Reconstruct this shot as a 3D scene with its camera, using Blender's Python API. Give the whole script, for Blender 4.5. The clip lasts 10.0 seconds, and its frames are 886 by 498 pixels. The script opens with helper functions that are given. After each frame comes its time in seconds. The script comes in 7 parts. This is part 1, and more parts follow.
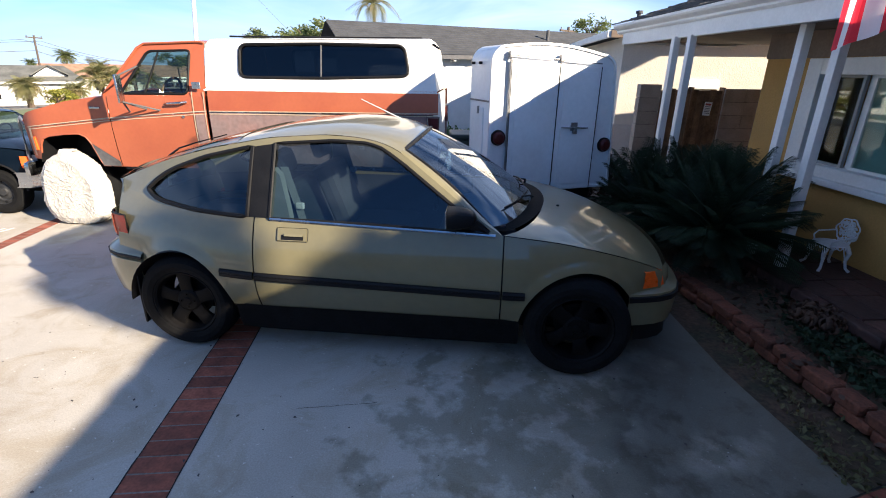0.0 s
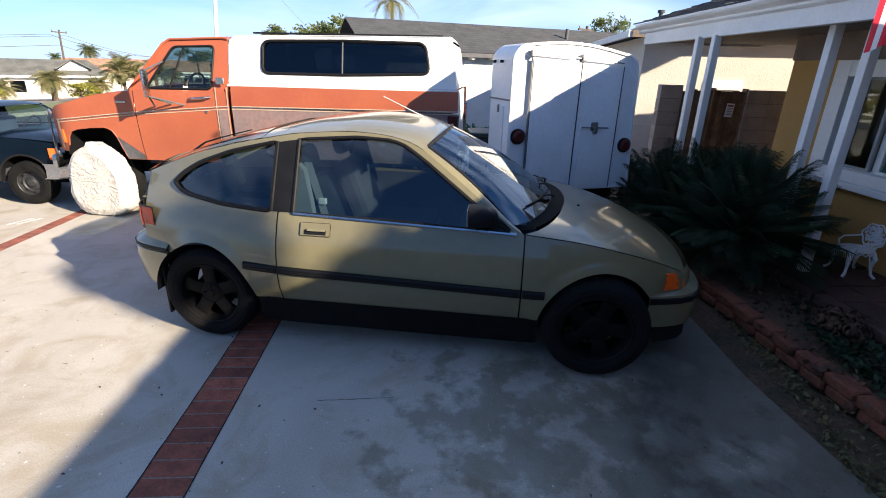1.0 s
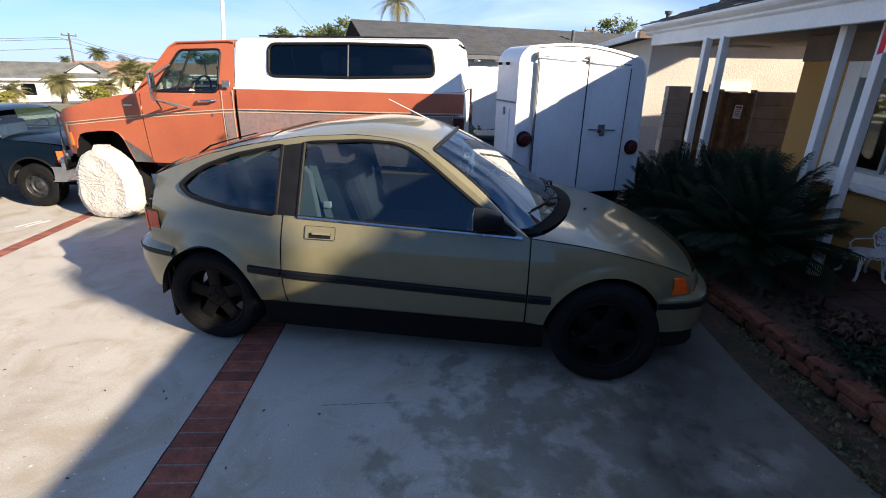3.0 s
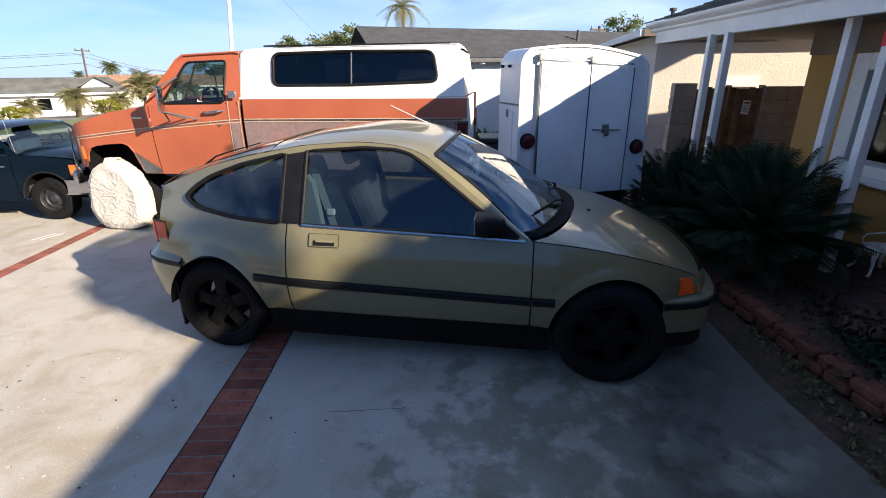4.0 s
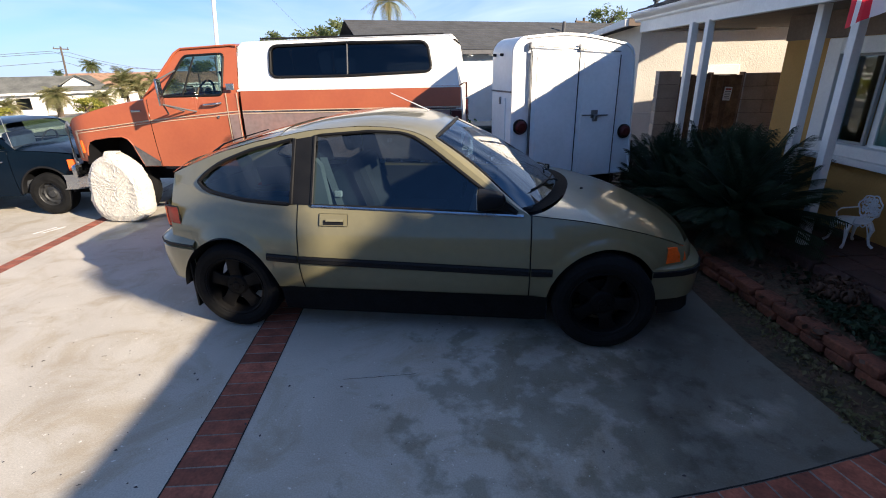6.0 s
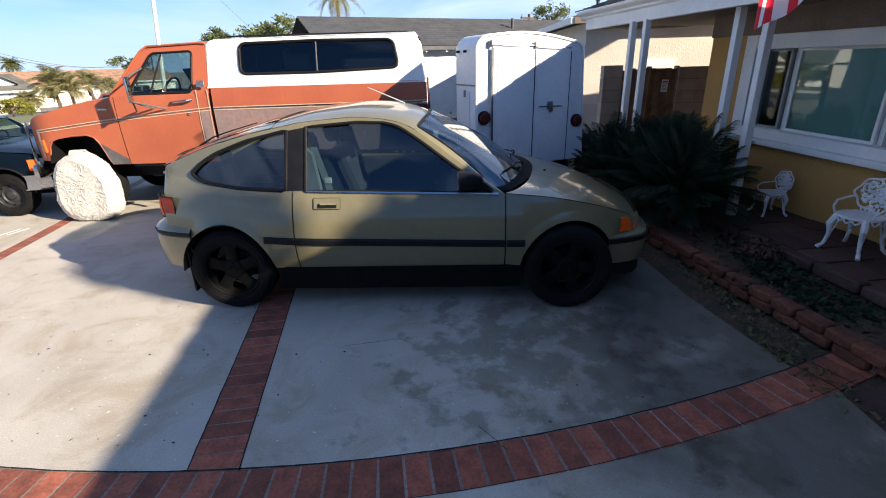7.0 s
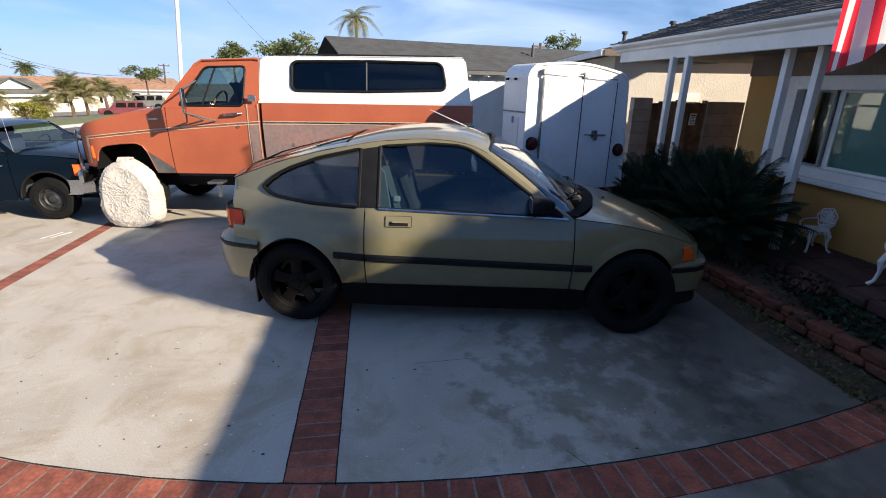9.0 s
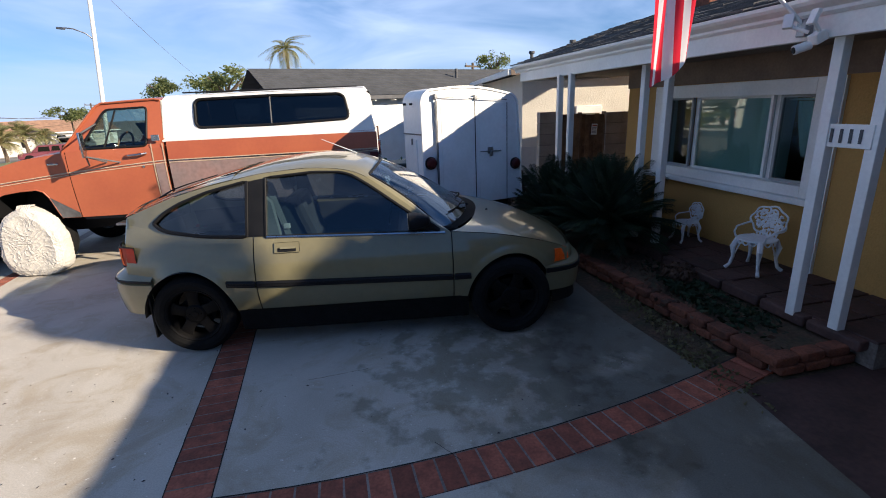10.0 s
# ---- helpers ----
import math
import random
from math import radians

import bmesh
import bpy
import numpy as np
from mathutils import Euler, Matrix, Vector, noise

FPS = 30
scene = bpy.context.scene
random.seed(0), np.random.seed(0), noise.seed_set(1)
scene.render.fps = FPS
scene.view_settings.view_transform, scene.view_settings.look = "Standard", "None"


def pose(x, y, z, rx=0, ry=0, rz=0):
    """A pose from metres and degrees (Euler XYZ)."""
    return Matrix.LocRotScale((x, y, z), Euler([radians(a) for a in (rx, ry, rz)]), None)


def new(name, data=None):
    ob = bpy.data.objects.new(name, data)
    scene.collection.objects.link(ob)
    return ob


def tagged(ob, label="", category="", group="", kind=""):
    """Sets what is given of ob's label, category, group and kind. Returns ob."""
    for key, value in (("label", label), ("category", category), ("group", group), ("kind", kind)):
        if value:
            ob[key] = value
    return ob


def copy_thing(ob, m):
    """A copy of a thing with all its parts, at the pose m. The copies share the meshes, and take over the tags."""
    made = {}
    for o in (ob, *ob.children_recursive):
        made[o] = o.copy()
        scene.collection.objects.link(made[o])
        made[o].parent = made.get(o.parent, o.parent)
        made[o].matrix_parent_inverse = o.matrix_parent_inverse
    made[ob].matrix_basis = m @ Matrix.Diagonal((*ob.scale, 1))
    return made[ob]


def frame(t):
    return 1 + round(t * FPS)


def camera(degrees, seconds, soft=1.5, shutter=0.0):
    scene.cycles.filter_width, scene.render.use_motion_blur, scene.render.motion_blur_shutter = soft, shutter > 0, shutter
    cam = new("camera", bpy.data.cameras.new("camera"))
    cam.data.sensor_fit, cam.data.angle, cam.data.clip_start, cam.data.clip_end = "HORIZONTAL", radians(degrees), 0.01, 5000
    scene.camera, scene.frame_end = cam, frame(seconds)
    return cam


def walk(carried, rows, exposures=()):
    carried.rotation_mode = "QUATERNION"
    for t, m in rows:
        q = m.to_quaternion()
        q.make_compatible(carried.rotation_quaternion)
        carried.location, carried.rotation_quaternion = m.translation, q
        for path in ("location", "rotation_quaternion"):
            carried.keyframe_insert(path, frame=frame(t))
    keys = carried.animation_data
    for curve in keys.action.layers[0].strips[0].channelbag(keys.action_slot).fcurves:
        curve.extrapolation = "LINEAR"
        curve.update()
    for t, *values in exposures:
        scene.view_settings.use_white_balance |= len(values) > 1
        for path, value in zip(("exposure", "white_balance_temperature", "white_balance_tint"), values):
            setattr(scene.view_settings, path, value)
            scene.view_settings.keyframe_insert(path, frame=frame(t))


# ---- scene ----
cam = camera(86.0, 10.0, soft=1.0)
# seconds, place, yaw, pitch, roll
ROWS = [
    (0.0, 0.692, -2.663, 1.748, 5.58, -20.58, 0.77),
    (0.5, 0.649, -2.670, 1.741, 6.83, -21.02, 0.84),
    (1.0, 0.646, -2.686, 1.748, 7.17, -20.82, 1.35),
    (1.5, 0.656, -2.689, 1.750, 7.08, -20.61, 1.72),
    (2.0, 0.647, -2.687, 1.755, 7.12, -20.57, 1.55),
    (2.5, 0.643, -2.669, 1.751, 7.48, -20.77, 1.59),
    (4.0, 0.689, -2.655, 1.766, 9.27, -20.31, -0.56),
    (4.5, 0.845, -2.634, 1.750, 9.97, -20.39, -1.97),
    (5.0, 0.865, -2.645, 1.716, 10.55, -20.21, -3.18),
    (6.5, 0.510, -3.080, 1.723, 5.69, -21.36, -0.52),
    (7.0, 0.469, -3.279, 1.728, 2.19, -21.52, -1.65),
    (7.5, 0.255, -3.356, 1.796, -0.12, -20.18, -0.98),
    (8.0, -0.122, -3.384, 1.803, 2.29, -19.41, 0.81),
    (8.5, -0.117, -3.400, 1.812, 2.30, -19.16, 1.95),
    (9.0, -0.030, -3.338, 1.752, 1.86, -19.10, 0.92),
    (9.5, 0.060, -3.424, 1.778, 1.62, -18.46, -0.08),
    (10.0, 0.506, -3.592, 1.804, -3.48, -16.91, -2.45),
]
walk(cam, [(t, pose(x, y, z, 90 + pitch, 0, yaw) @ pose(0, 0, 0, 0, 0, roll)) for t, x, y, z, yaw, pitch, roll in ROWS],
     exposures=[(0.0, 1.73, 5050, 11), (1.0, 1.65, 5050, 11), (5.2, 1.45, 5050, 11), (7.0, 1.51, 5050, 11), (7.5, 1.55, 5050, 11), (8.0, 1.46, 5050, 11), (9.0, 1.27, 5050, 11), (10.0, 1.23, 5050, 11)])

# ---- world, sun ----
SUN_WAY = Vector((-1.0, 0.5, -0.48))
sun_data = bpy.data.lights.new("sun", "SUN")
sun_data.energy, sun_data.angle, sun_data.color = 5.0, radians(0.6), (1.0, 0.735, 0.43)
sun = new("sun", sun_data)
sun.matrix_world = SUN_WAY.to_track_quat("-Z", "Y").to_matrix().to_4x4()

world = bpy.data.worlds.new("sky")
scene.world = world
world.use_nodes = True
wn, wl = world.node_tree.nodes, world.node_tree.links
wn.clear()
w_out = wn.new("ShaderNodeOutputWorld")
w_bg = wn.new("ShaderNodeBackground")
w_sky = wn.new("ShaderNodeTexSky")
w_sky.sky_type, w_sky.sun_disc = "NISHITA", False
w_sky.sun_elevation, w_sky.sun_rotation = radians(23.2), radians(116.5)
w_sky.altitude, w_sky.air_density, w_sky.dust_density, w_sky.ozone_density = 20, 1.0, 0.2, 5.0
w_bg.inputs[1].default_value = 0.0415
# thin streaks of high cloud
w_co = wn.new("ShaderNodeTexCoord")
w_map = wn.new("ShaderNodeMapping")
w_map.inputs["Rotation"].default_value = (0.0, 0.35, 0.5)
w_map.inputs["Scale"].default_value = (1.6, 1.1, 6.5)
w_no = wn.new("ShaderNodeTexNoise")
w_no.inputs["Scale"].default_value, w_no.inputs["Detail"].default_value, w_no.inputs["Distortion"].default_value = 1.5, 6.0, 0.6
w_ramp = wn.new("ShaderNodeValToRGB")
w_ramp.color_ramp.elements[0].position, w_ramp.color_ramp.elements[1].position = 0.45, 0.80
w_mix = wn.new("ShaderNodeMix")
w_mix.data_type = "RGBA"
w_mix.inputs["B"].default_value = (7.6, 8.1, 9.0, 1)
wl.new(w_co.outputs["Generated"], w_map.inputs["Vector"])
wl.new(w_map.outputs["Vector"], w_no.inputs["Vector"])
# the cloud thins out from the north and west of the sky to the south and east
w_sep, w_side = wn.new("ShaderNodeSeparateXYZ"), wn.new("ShaderNodeMath")
w_side.operation = "MULTIPLY_ADD"
w_side.inputs[1].default_value = 0.105
wl.new(w_co.outputs["Generated"], w_sep.inputs[0])
wl.new(w_sep.outputs["Y"], w_side.inputs[0])
w_west = wn.new("ShaderNodeMath")
w_west.operation = "MULTIPLY_ADD"
w_west.inputs[1].default_value = -0.09
wl.new(w_sep.outputs["X"], w_west.inputs[0])
wl.new(w_no.outputs["Fac"], w_west.inputs[2])
wl.new(w_west.outputs["Value"], w_side.inputs[2])
wl.new(w_side.outputs["Value"], w_ramp.inputs["Fac"])
wl.new(w_ramp.outputs["Color"], w_mix.inputs["Factor"])
wl.new(w_sky.outputs["Color"], w_mix.inputs["A"])
wl.new(w_mix.outputs["Result"], w_bg.inputs["Color"])
wl.new(w_bg.outputs["Background"], w_out.inputs["Surface"])


# ---- materials ----
def mat(name, col, rough=0.6, metal=0.0, var=0.25, scale=3.0, fine=40.0, bump=0.15, col2=None, coat=0.0, piece=0.0, spec=0.5):
    """Principled surface with broad and fine variation in world metres; piece: how much single pieces differ."""
    m = bpy.data.materials.new(name)
    m.use_nodes = True
    n, l = m.node_tree.nodes, m.node_tree.links
    b = n["Principled BSDF"]
    b.inputs["Roughness"].default_value, b.inputs["Metallic"].default_value = rough, metal
    b.inputs["Coat Weight"].default_value, b.inputs["Coat Roughness"].default_value = coat, 0.06
    b.inputs["Specular IOR Level"].default_value = spec
    geo = n.new("ShaderNodeNewGeometry")
    big = n.new("ShaderNodeTexNoise")
    big.inputs["Scale"].default_value, big.inputs["Detail"].default_value = scale, 5.0
    small = n.new("ShaderNodeTexNoise")
    small.inputs["Scale"].default_value, small.inputs["Detail"].default_value = fine, 4.0
    l.new(geo.outputs["Position"], big.inputs["Vector"])
    l.new(geo.outputs["Position"], small.inputs["Vector"])
    c2 = col2 or tuple(max(0.0, c * (1 - 1.6 * var)) for c in col)
    mix = n.new("ShaderNodeMix")
    mix.data_type = "RGBA"
    mix.inputs["A"].default_value, mix.inputs["B"].default_value = (*c2, 1), (*col, 1)
    ramp = n.new("ShaderNodeValToRGB")
    ramp.color_ramp.elements[0].position, ramp.color_ramp.elements[1].position = 0.33, 0.62
    l.new(big.outputs["Fac"], ramp.inputs["Fac"])
    l.new(ramp.outputs["Color"], mix.inputs["Factor"])
    hsv = n.new("ShaderNodeHueSaturation")
    mr = n.new("ShaderNodeMapRange")
    mr.inputs["From Min"].default_value, mr.inputs["From Max"].default_value = 0.25, 0.75
    mr.inputs["To Min"].default_value, mr.inputs["To Max"].default_value = 1 - var, 1 + var
    l.new(small.outputs["Fac"], mr.inputs["Value"])
    val = mr.outputs["Result"]
    if piece:
        oi = n.new("ShaderNodeObjectInfo")
        pr = n.new("ShaderNodeMapRange")
        pr.inputs["To Min"].default_value, pr.inputs["To Max"].default_value = 1 - piece, 1 + piece
        l.new(oi.outputs["Random"], pr.inputs["Value"])
        mu = n.new("ShaderNodeMath")
        mu.operation = "MULTIPLY"
        l.new(val, mu.inputs[0])
        l.new(pr.outputs["Result"], mu.inputs[1])
        val = mu.outputs["Value"]
    l.new(val, hsv.inputs["Value"])
    l.new(mix.outputs["Result"], hsv.inputs["Color"])
    l.new(hsv.outputs["Color"], b.inputs["Base Color"])
    rr = n.new("ShaderNodeMapRange")
    rr.inputs["To Min"].default_value, rr.inputs["To Max"].default_value = max(0.02, rough - 0.12), min(1.0, rough + 0.12)
    l.new(big.outputs["Fac"], rr.inputs["Value"])
    l.new(rr.outputs["Result"], b.inputs["Roughness"])
    if bump:
        bp = n.new("ShaderNodeBump")
        bp.inputs["Strength"].default_value, bp.inputs["Distance"].default_value = bump, 0.01
        l.new(small.outputs["Fac"], bp.inputs["Height"])
        l.new(bp.outputs["Normal"], b.inputs["Normal"])
    return m


def glass_mat(name, tint, gloss=0.05, rough=0.02):
    """Thin pane: light passes tinted; gloss grows from its value head-on to full at a grazing angle."""
    m = bpy.data.materials.new(name)
    m.use_nodes = True
    n, l = m.node_tree.nodes, m.node_tree.links
    n.clear()
    out, mix, tr, gl, lw = (n.new(k) for k in ("ShaderNodeOutputMaterial", "ShaderNodeMixShader", "ShaderNodeBsdfTransparent", "ShaderNodeBsdfGlossy", "ShaderNodeLayerWeight"))
    tr.inputs["Color"].default_value = (*tint, 1)
    gl.inputs["Roughness"].default_value = rough
    lw.inputs["Blend"].default_value = 0.5
    pw, ma = n.new("ShaderNodeMath"), n.new("ShaderNodeMath")
    pw.operation, ma.operation = "POWER", "MULTIPLY_ADD"
    pw.inputs[1].default_value = 4.5
    ma.inputs[1].default_value, ma.inputs[2].default_value = 1 - gloss, gloss
    l.new(lw.outputs["Facing"], pw.inputs[0])
    l.new(pw.outputs["Value"], ma.inputs[0])
    l.new(ma.outputs["Value"], mix.inputs["Fac"])
    l.new(tr.outputs["BSDF"], mix.inputs[1])
    l.new(gl.outputs["BSDF"], mix.inputs[2])
    l.new(mix.outputs["Shader"], out.inputs["Surface"])
    return m


def concrete_mat():
    m = mat("driveway_concrete", (0.50, 0.465, 0.40), 0.85, var=0.15, scale=1.3, fine=120, bump=0.05, col2=(0.41, 0.375, 0.315))
    n, l = m.node_tree.nodes, m.node_tree.links
    b = n["Principled BSDF"]
    src = b.inputs["Base Color"].links[0].from_socket
    geo = n.new("ShaderNodeNewGeometry")
    # damp, oily blotches round the middle of the bay
    sep = n.new("ShaderNodeVectorMath")
    sep.operation = "DISTANCE"
    sep.inputs[1].default_value = (1.0, -0.75, 0.0)
    l.new(geo.outputs["Position"], sep.inputs[0])
    near = n.new("ShaderNodeMapRange")
    near.inputs["From Min"].default_value, near.inputs["From Max"].default_value = 0.35, 1.6
    near.inputs["To Min"].default_value, near.inputs["To Max"].default_value = 0.12, -0.14
    l.new(sep.outputs["Value"], near.inputs["Value"])
    bl = n.new("ShaderNodeTexNoise")
    bl.inputs["Scale"].default_value, bl.inputs["Detail"].default_value, bl.inputs["Roughness"].default_value = 4.0, 6.0, 0.60
    l.new(geo.outputs["Position"], bl.inputs["Vector"])
    ad = n.new("ShaderNodeMath")
    l.new(bl.outputs["Fac"], ad.inputs[0])
    l.new(near.outputs["Result"], ad.inputs[1])
    r1 = n.new("ShaderNodeValToRGB")
    r1.color_ramp.elements[0].position, r1.color_ramp.elements[1].position = 0.52, 0.62
    l.new(ad.outputs["Value"], r1.inputs["Fac"])
    mx = n.new("ShaderNodeMix")
    mx.data_type, mx.blend_type = "RGBA", "MULTIPLY"
    mx.inputs["B"].default_value = (0.62, 0.62, 0.57, 1)
    l.new(r1.outputs["Color"], mx.inputs["Factor"])
    # dull brown scuffs and old dried puddles
    sc = n.new("ShaderNodeTexNoise")
    sc.inputs["Scale"].default_value, sc.inputs["Detail"].default_value, sc.inputs["Roughness"].default_value, sc.inputs["Distortion"].default_value = 2.3, 8.0, 0.68, 0.8
    l.new(geo.outputs["Position"], sc.inputs["Vector"])
    r0 = n.new("ShaderNodeValToRGB")
    r0.color_ramp.elements[0].position, r0.color_ramp.elements[1].position = 0.47, 0.64
    l.new(sc.outputs["Fac"], r0.inputs["Fac"])
    m0 = n.new("ShaderNodeMix")
    m0.data_type, m0.blend_type = "RGBA", "MULTIPLY"
    m0.inputs["B"].default_value = (0.83, 0.785, 0.70, 1)
    l.new(r0.outputs["Color"], m0.inputs["Factor"])
    l.new(src, m0.inputs["A"])
    l.new(m0.outputs["Result"], mx.inputs["A"])
    # pale worn flecks and fine cracks
    fl = n.new("ShaderNodeTexNoise")
    fl.inputs["Scale"].default_value, fl.inputs["Detail"].default_value = 34.0, 6.0
    l.new(geo.outputs["Position"], fl.inputs["Vector"])
    r2 = n.new("ShaderNodeValToRGB")
    r2.color_ramp.elements[0].position, r2.color_ramp.elements[1].position = 0.66, 0.74
    l.new(fl.outputs["Fac"], r2.inputs["Fac"])
    mf = n.new("ShaderNodeMix")
    mf.data_type = "RGBA"
    mf.inputs["B"].default_value = (0.68, 0.65, 0.58, 1)
    l.new(r2.outputs["Color"], mf.inputs["Factor"])
    l.new(mx.outputs["Result"], mf.inputs["A"])
    # dirt, and the deeper shade near the house put into the colour towards +x
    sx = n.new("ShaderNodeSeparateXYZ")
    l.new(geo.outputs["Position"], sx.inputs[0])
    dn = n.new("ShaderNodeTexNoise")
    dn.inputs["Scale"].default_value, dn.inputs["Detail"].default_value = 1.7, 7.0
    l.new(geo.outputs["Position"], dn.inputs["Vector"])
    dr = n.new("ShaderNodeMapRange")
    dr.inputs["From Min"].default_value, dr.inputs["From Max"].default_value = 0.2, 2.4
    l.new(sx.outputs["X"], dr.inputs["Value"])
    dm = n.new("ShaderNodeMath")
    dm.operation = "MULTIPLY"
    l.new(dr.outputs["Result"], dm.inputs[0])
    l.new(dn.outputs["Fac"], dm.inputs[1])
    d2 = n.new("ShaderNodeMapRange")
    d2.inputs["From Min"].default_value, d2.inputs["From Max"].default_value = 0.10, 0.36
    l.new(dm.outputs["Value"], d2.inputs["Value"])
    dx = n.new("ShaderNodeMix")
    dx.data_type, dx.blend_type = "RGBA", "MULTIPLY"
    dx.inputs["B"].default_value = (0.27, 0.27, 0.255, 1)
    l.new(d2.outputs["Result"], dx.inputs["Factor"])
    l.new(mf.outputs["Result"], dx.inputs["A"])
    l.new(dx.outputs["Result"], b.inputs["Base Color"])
    return m


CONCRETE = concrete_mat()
BRICK = mat("clay_paver", (0.29, 0.092, 0.052), 0.85, var=0.26, scale=11, fine=60, bump=0.25, piece=0.32)
BRICK_WALL = mat("orange_brick", (0.15, 0.052, 0.027), 0.85, var=0.3, scale=12, fine=60, bump=0.6, piece=0.25)
JOINT_MORTAR = mat("joint_mortar", (0.27, 0.225, 0.19), 0.9, var=0.3, scale=2.2, fine=60, bump=0.5)
MORTAR = mat("mortar", (0.22, 0.18, 0.15), 0.9, var=0.3, scale=10, fine=60, bump=0.5)
SOIL = mat("soil", (0.075, 0.046, 0.027), 0.95, var=0.45, scale=5, fine=40, bump=0.9, col2=(0.035, 0.034, 0.016))
ASPHALT = mat("asphalt", (0.11, 0.11, 0.11), 0.9, var=0.2, scale=0.6, fine=30, bump=0.3)
GRASS = mat("lawn", (0.17, 0.19, 0.06), 0.9, var=0.3, scale=1.0, fine=14, bump=0.8, col2=(0.16, 0.15, 0.07))
GROUND = mat("dry_ground", (0.26, 0.23, 0.18), 0.9, var=0.2, scale=0.3, fine=10, bump=0.3)
OLIVE = mat("olive_car_paint", (0.186, 0.166, 0.087), 0.36, metal=0.0, var=0.06, scale=1.6, fine=18, bump=0.02, col2=(0.167, 0.150, 0.079), coat=0.8)
OLIVE.node_tree.nodes["Principled BSDF"].inputs["Coat Roughness"].default_value = 0.07
RUBBER = mat("tyre_rubber", (0.009, 0.009, 0.0093), 0.85, var=0.3, scale=10, fine=60, bump=0.2, spec=0.15)
BLACK_PLASTIC = mat("black_plastic", (0.008, 0.008, 0.009), 0.6, var=0.2, scale=8, fine=90, bump=0.08, spec=0.25)
RIM = mat("dark_rim", (0.007, 0.0065, 0.0065), 0.6, metal=0.0, var=0.3, scale=12, fine=60, bump=0.05, spec=0.12)
STEEL_RIM = mat("dull_steel_rim", (0.035, 0.036, 0.038), 0.55, metal=0.3, var=0.25, scale=14, fine=60, bump=0.1)
CHROME = mat("chrome", (0.50, 0.51, 0.53), 0.25, metal=1.0, var=0.08, scale=10, fine=50, bump=0.02)
CAR_GLASS = glass_mat("car_glass", (0.36, 0.45, 0.48), 0.11)
SHIELD_GLASS = glass_mat("windscreen_glass", (0.60, 0.73, 0.80), 0.24)
TRUCK_GLASS = glass_mat("green_door_glass", (0.50, 0.58, 0.50), 0.07)
CAP_GLASS = glass_mat("smoked_glass", (0.06, 0.07, 0.08), 0.07)
HOUSE_GLASS = glass_mat("house_glass", (0.70, 0.80, 0.77), 0.08)
AMBER = mat("amber_lens", (0.95, 0.14, 0.010), 0.3, var=0.12, scale=25, fine=120, bump=0.1, coat=0.1, spec=0.3)
RED_LENS = mat("red_lens", (0.34, 0.018, 0.008), 0.2, var=0.12, scale=25, fine=120, bump=0.1, coat=0.1, spec=0.3)
DARK_LENS = mat("maroon_lens", (0.075, 0.012, 0.012), 0.35, var=0.15, scale=25, fine=120, bump=0.1, spec=0.3)
SEAT = mat("grey_cloth", (0.014, 0.020, 0.028), 0.9, var=0.2, scale=6, fine=90, bump=0.3)
TRIM_GREY = mat("pale_grey_trim", (0.27, 0.275, 0.27), 0.7, var=0.1, scale=5, fine=70, bump=0.1)
INTERIOR = mat("dark_interior", (0.035, 0.038, 0.045), 0.85, var=0.2, scale=5, fine=60, bump=0.1)
ORANGE = mat("faded_orange_paint", (0.375, 0.104, 0.041), 0.45, var=0.05, scale=2.0, fine=30, bump=0.03, col2=(0.33, 0.086, 0.037), coat=0.1)
PRIMER = mat("worn_brown_primer", (0.25, 0.155, 0.138), 0.75, var=0.16, scale=2.6, fine=24, bump=0.1, col2=(0.185, 0.148, 0.142))
GREY_PRIMER = mat("grey_primer", (0.10, 0.10, 0.105), 0.8, var=0.2, scale=5, fine=30, bump=0.1)
TAN_STRIPE = mat("tan_stripe", (0.52, 0.40, 0.27), 0.5, var=0.1, scale=4, fine=40, bump=0.02)
CAP_WHITE = mat("white_fibreglass", (0.80, 0.78, 0.74), 0.4, var=0.04, scale=2, fine=25, bump=0.03, coat=0.1)
TRAILER_WHITE = mat("white_trailer_paint", (0.84, 0.84, 0.84), 0.45, var=0.04, scale=2.2, fine=25, bump=0.06, col2=(0.76, 0.755, 0.74))
CANVAS = mat("crumpled_white_cover", (0.50, 0.475, 0.43), 0.8, var=0.06, scale=5, fine=60, bump=0.35)
NAVY = mat("dark_blue_paint", (0.003, 0.0075, 0.016), 0.16, var=0.10, scale=2, fine=25, bump=0.02, coat=0.0, spec=0.10)
PAINT_WHITE = mat("white_house_paint", (0.78, 0.77, 0.74), 0.6, var=0.05, scale=3, fine=40, bump=0.08, col2=(0.70, 0.69, 0.66))
YELLOW = mat("ochre_stucco", (0.46, 0.27, 0.075), 0.9, var=0.08, scale=1.5, fine=60, bump=0.6)
CREAM = mat("cream_stucco", (0.62, 0.58, 0.50), 0.9, var=0.06, scale=0.9, fine=50, bump=0.6, col2=(0.52, 0.48, 0.41))
SOFFIT = mat("soffit_boards", (0.20, 0.15, 0.11), 0.8, var=0.15, scale=4, fine=40, bump=0.2)
SHINGLE = mat("dark_shingle", (0.085, 0.083, 0.082), 0.95, var=0.3, scale=6, fine=50, bump=0.8, piece=0.2)
FAR_SHINGLE = mat("grey_shingle", (0.065, 0.067, 0.072), 0.95, var=0.2, scale=3, fine=20, bump=0.6)
TAN_SHINGLE = mat("tan_shingle", (0.33, 0.20, 0.125), 0.95, var=0.2, scale=2, fine=9, bump=0.5)
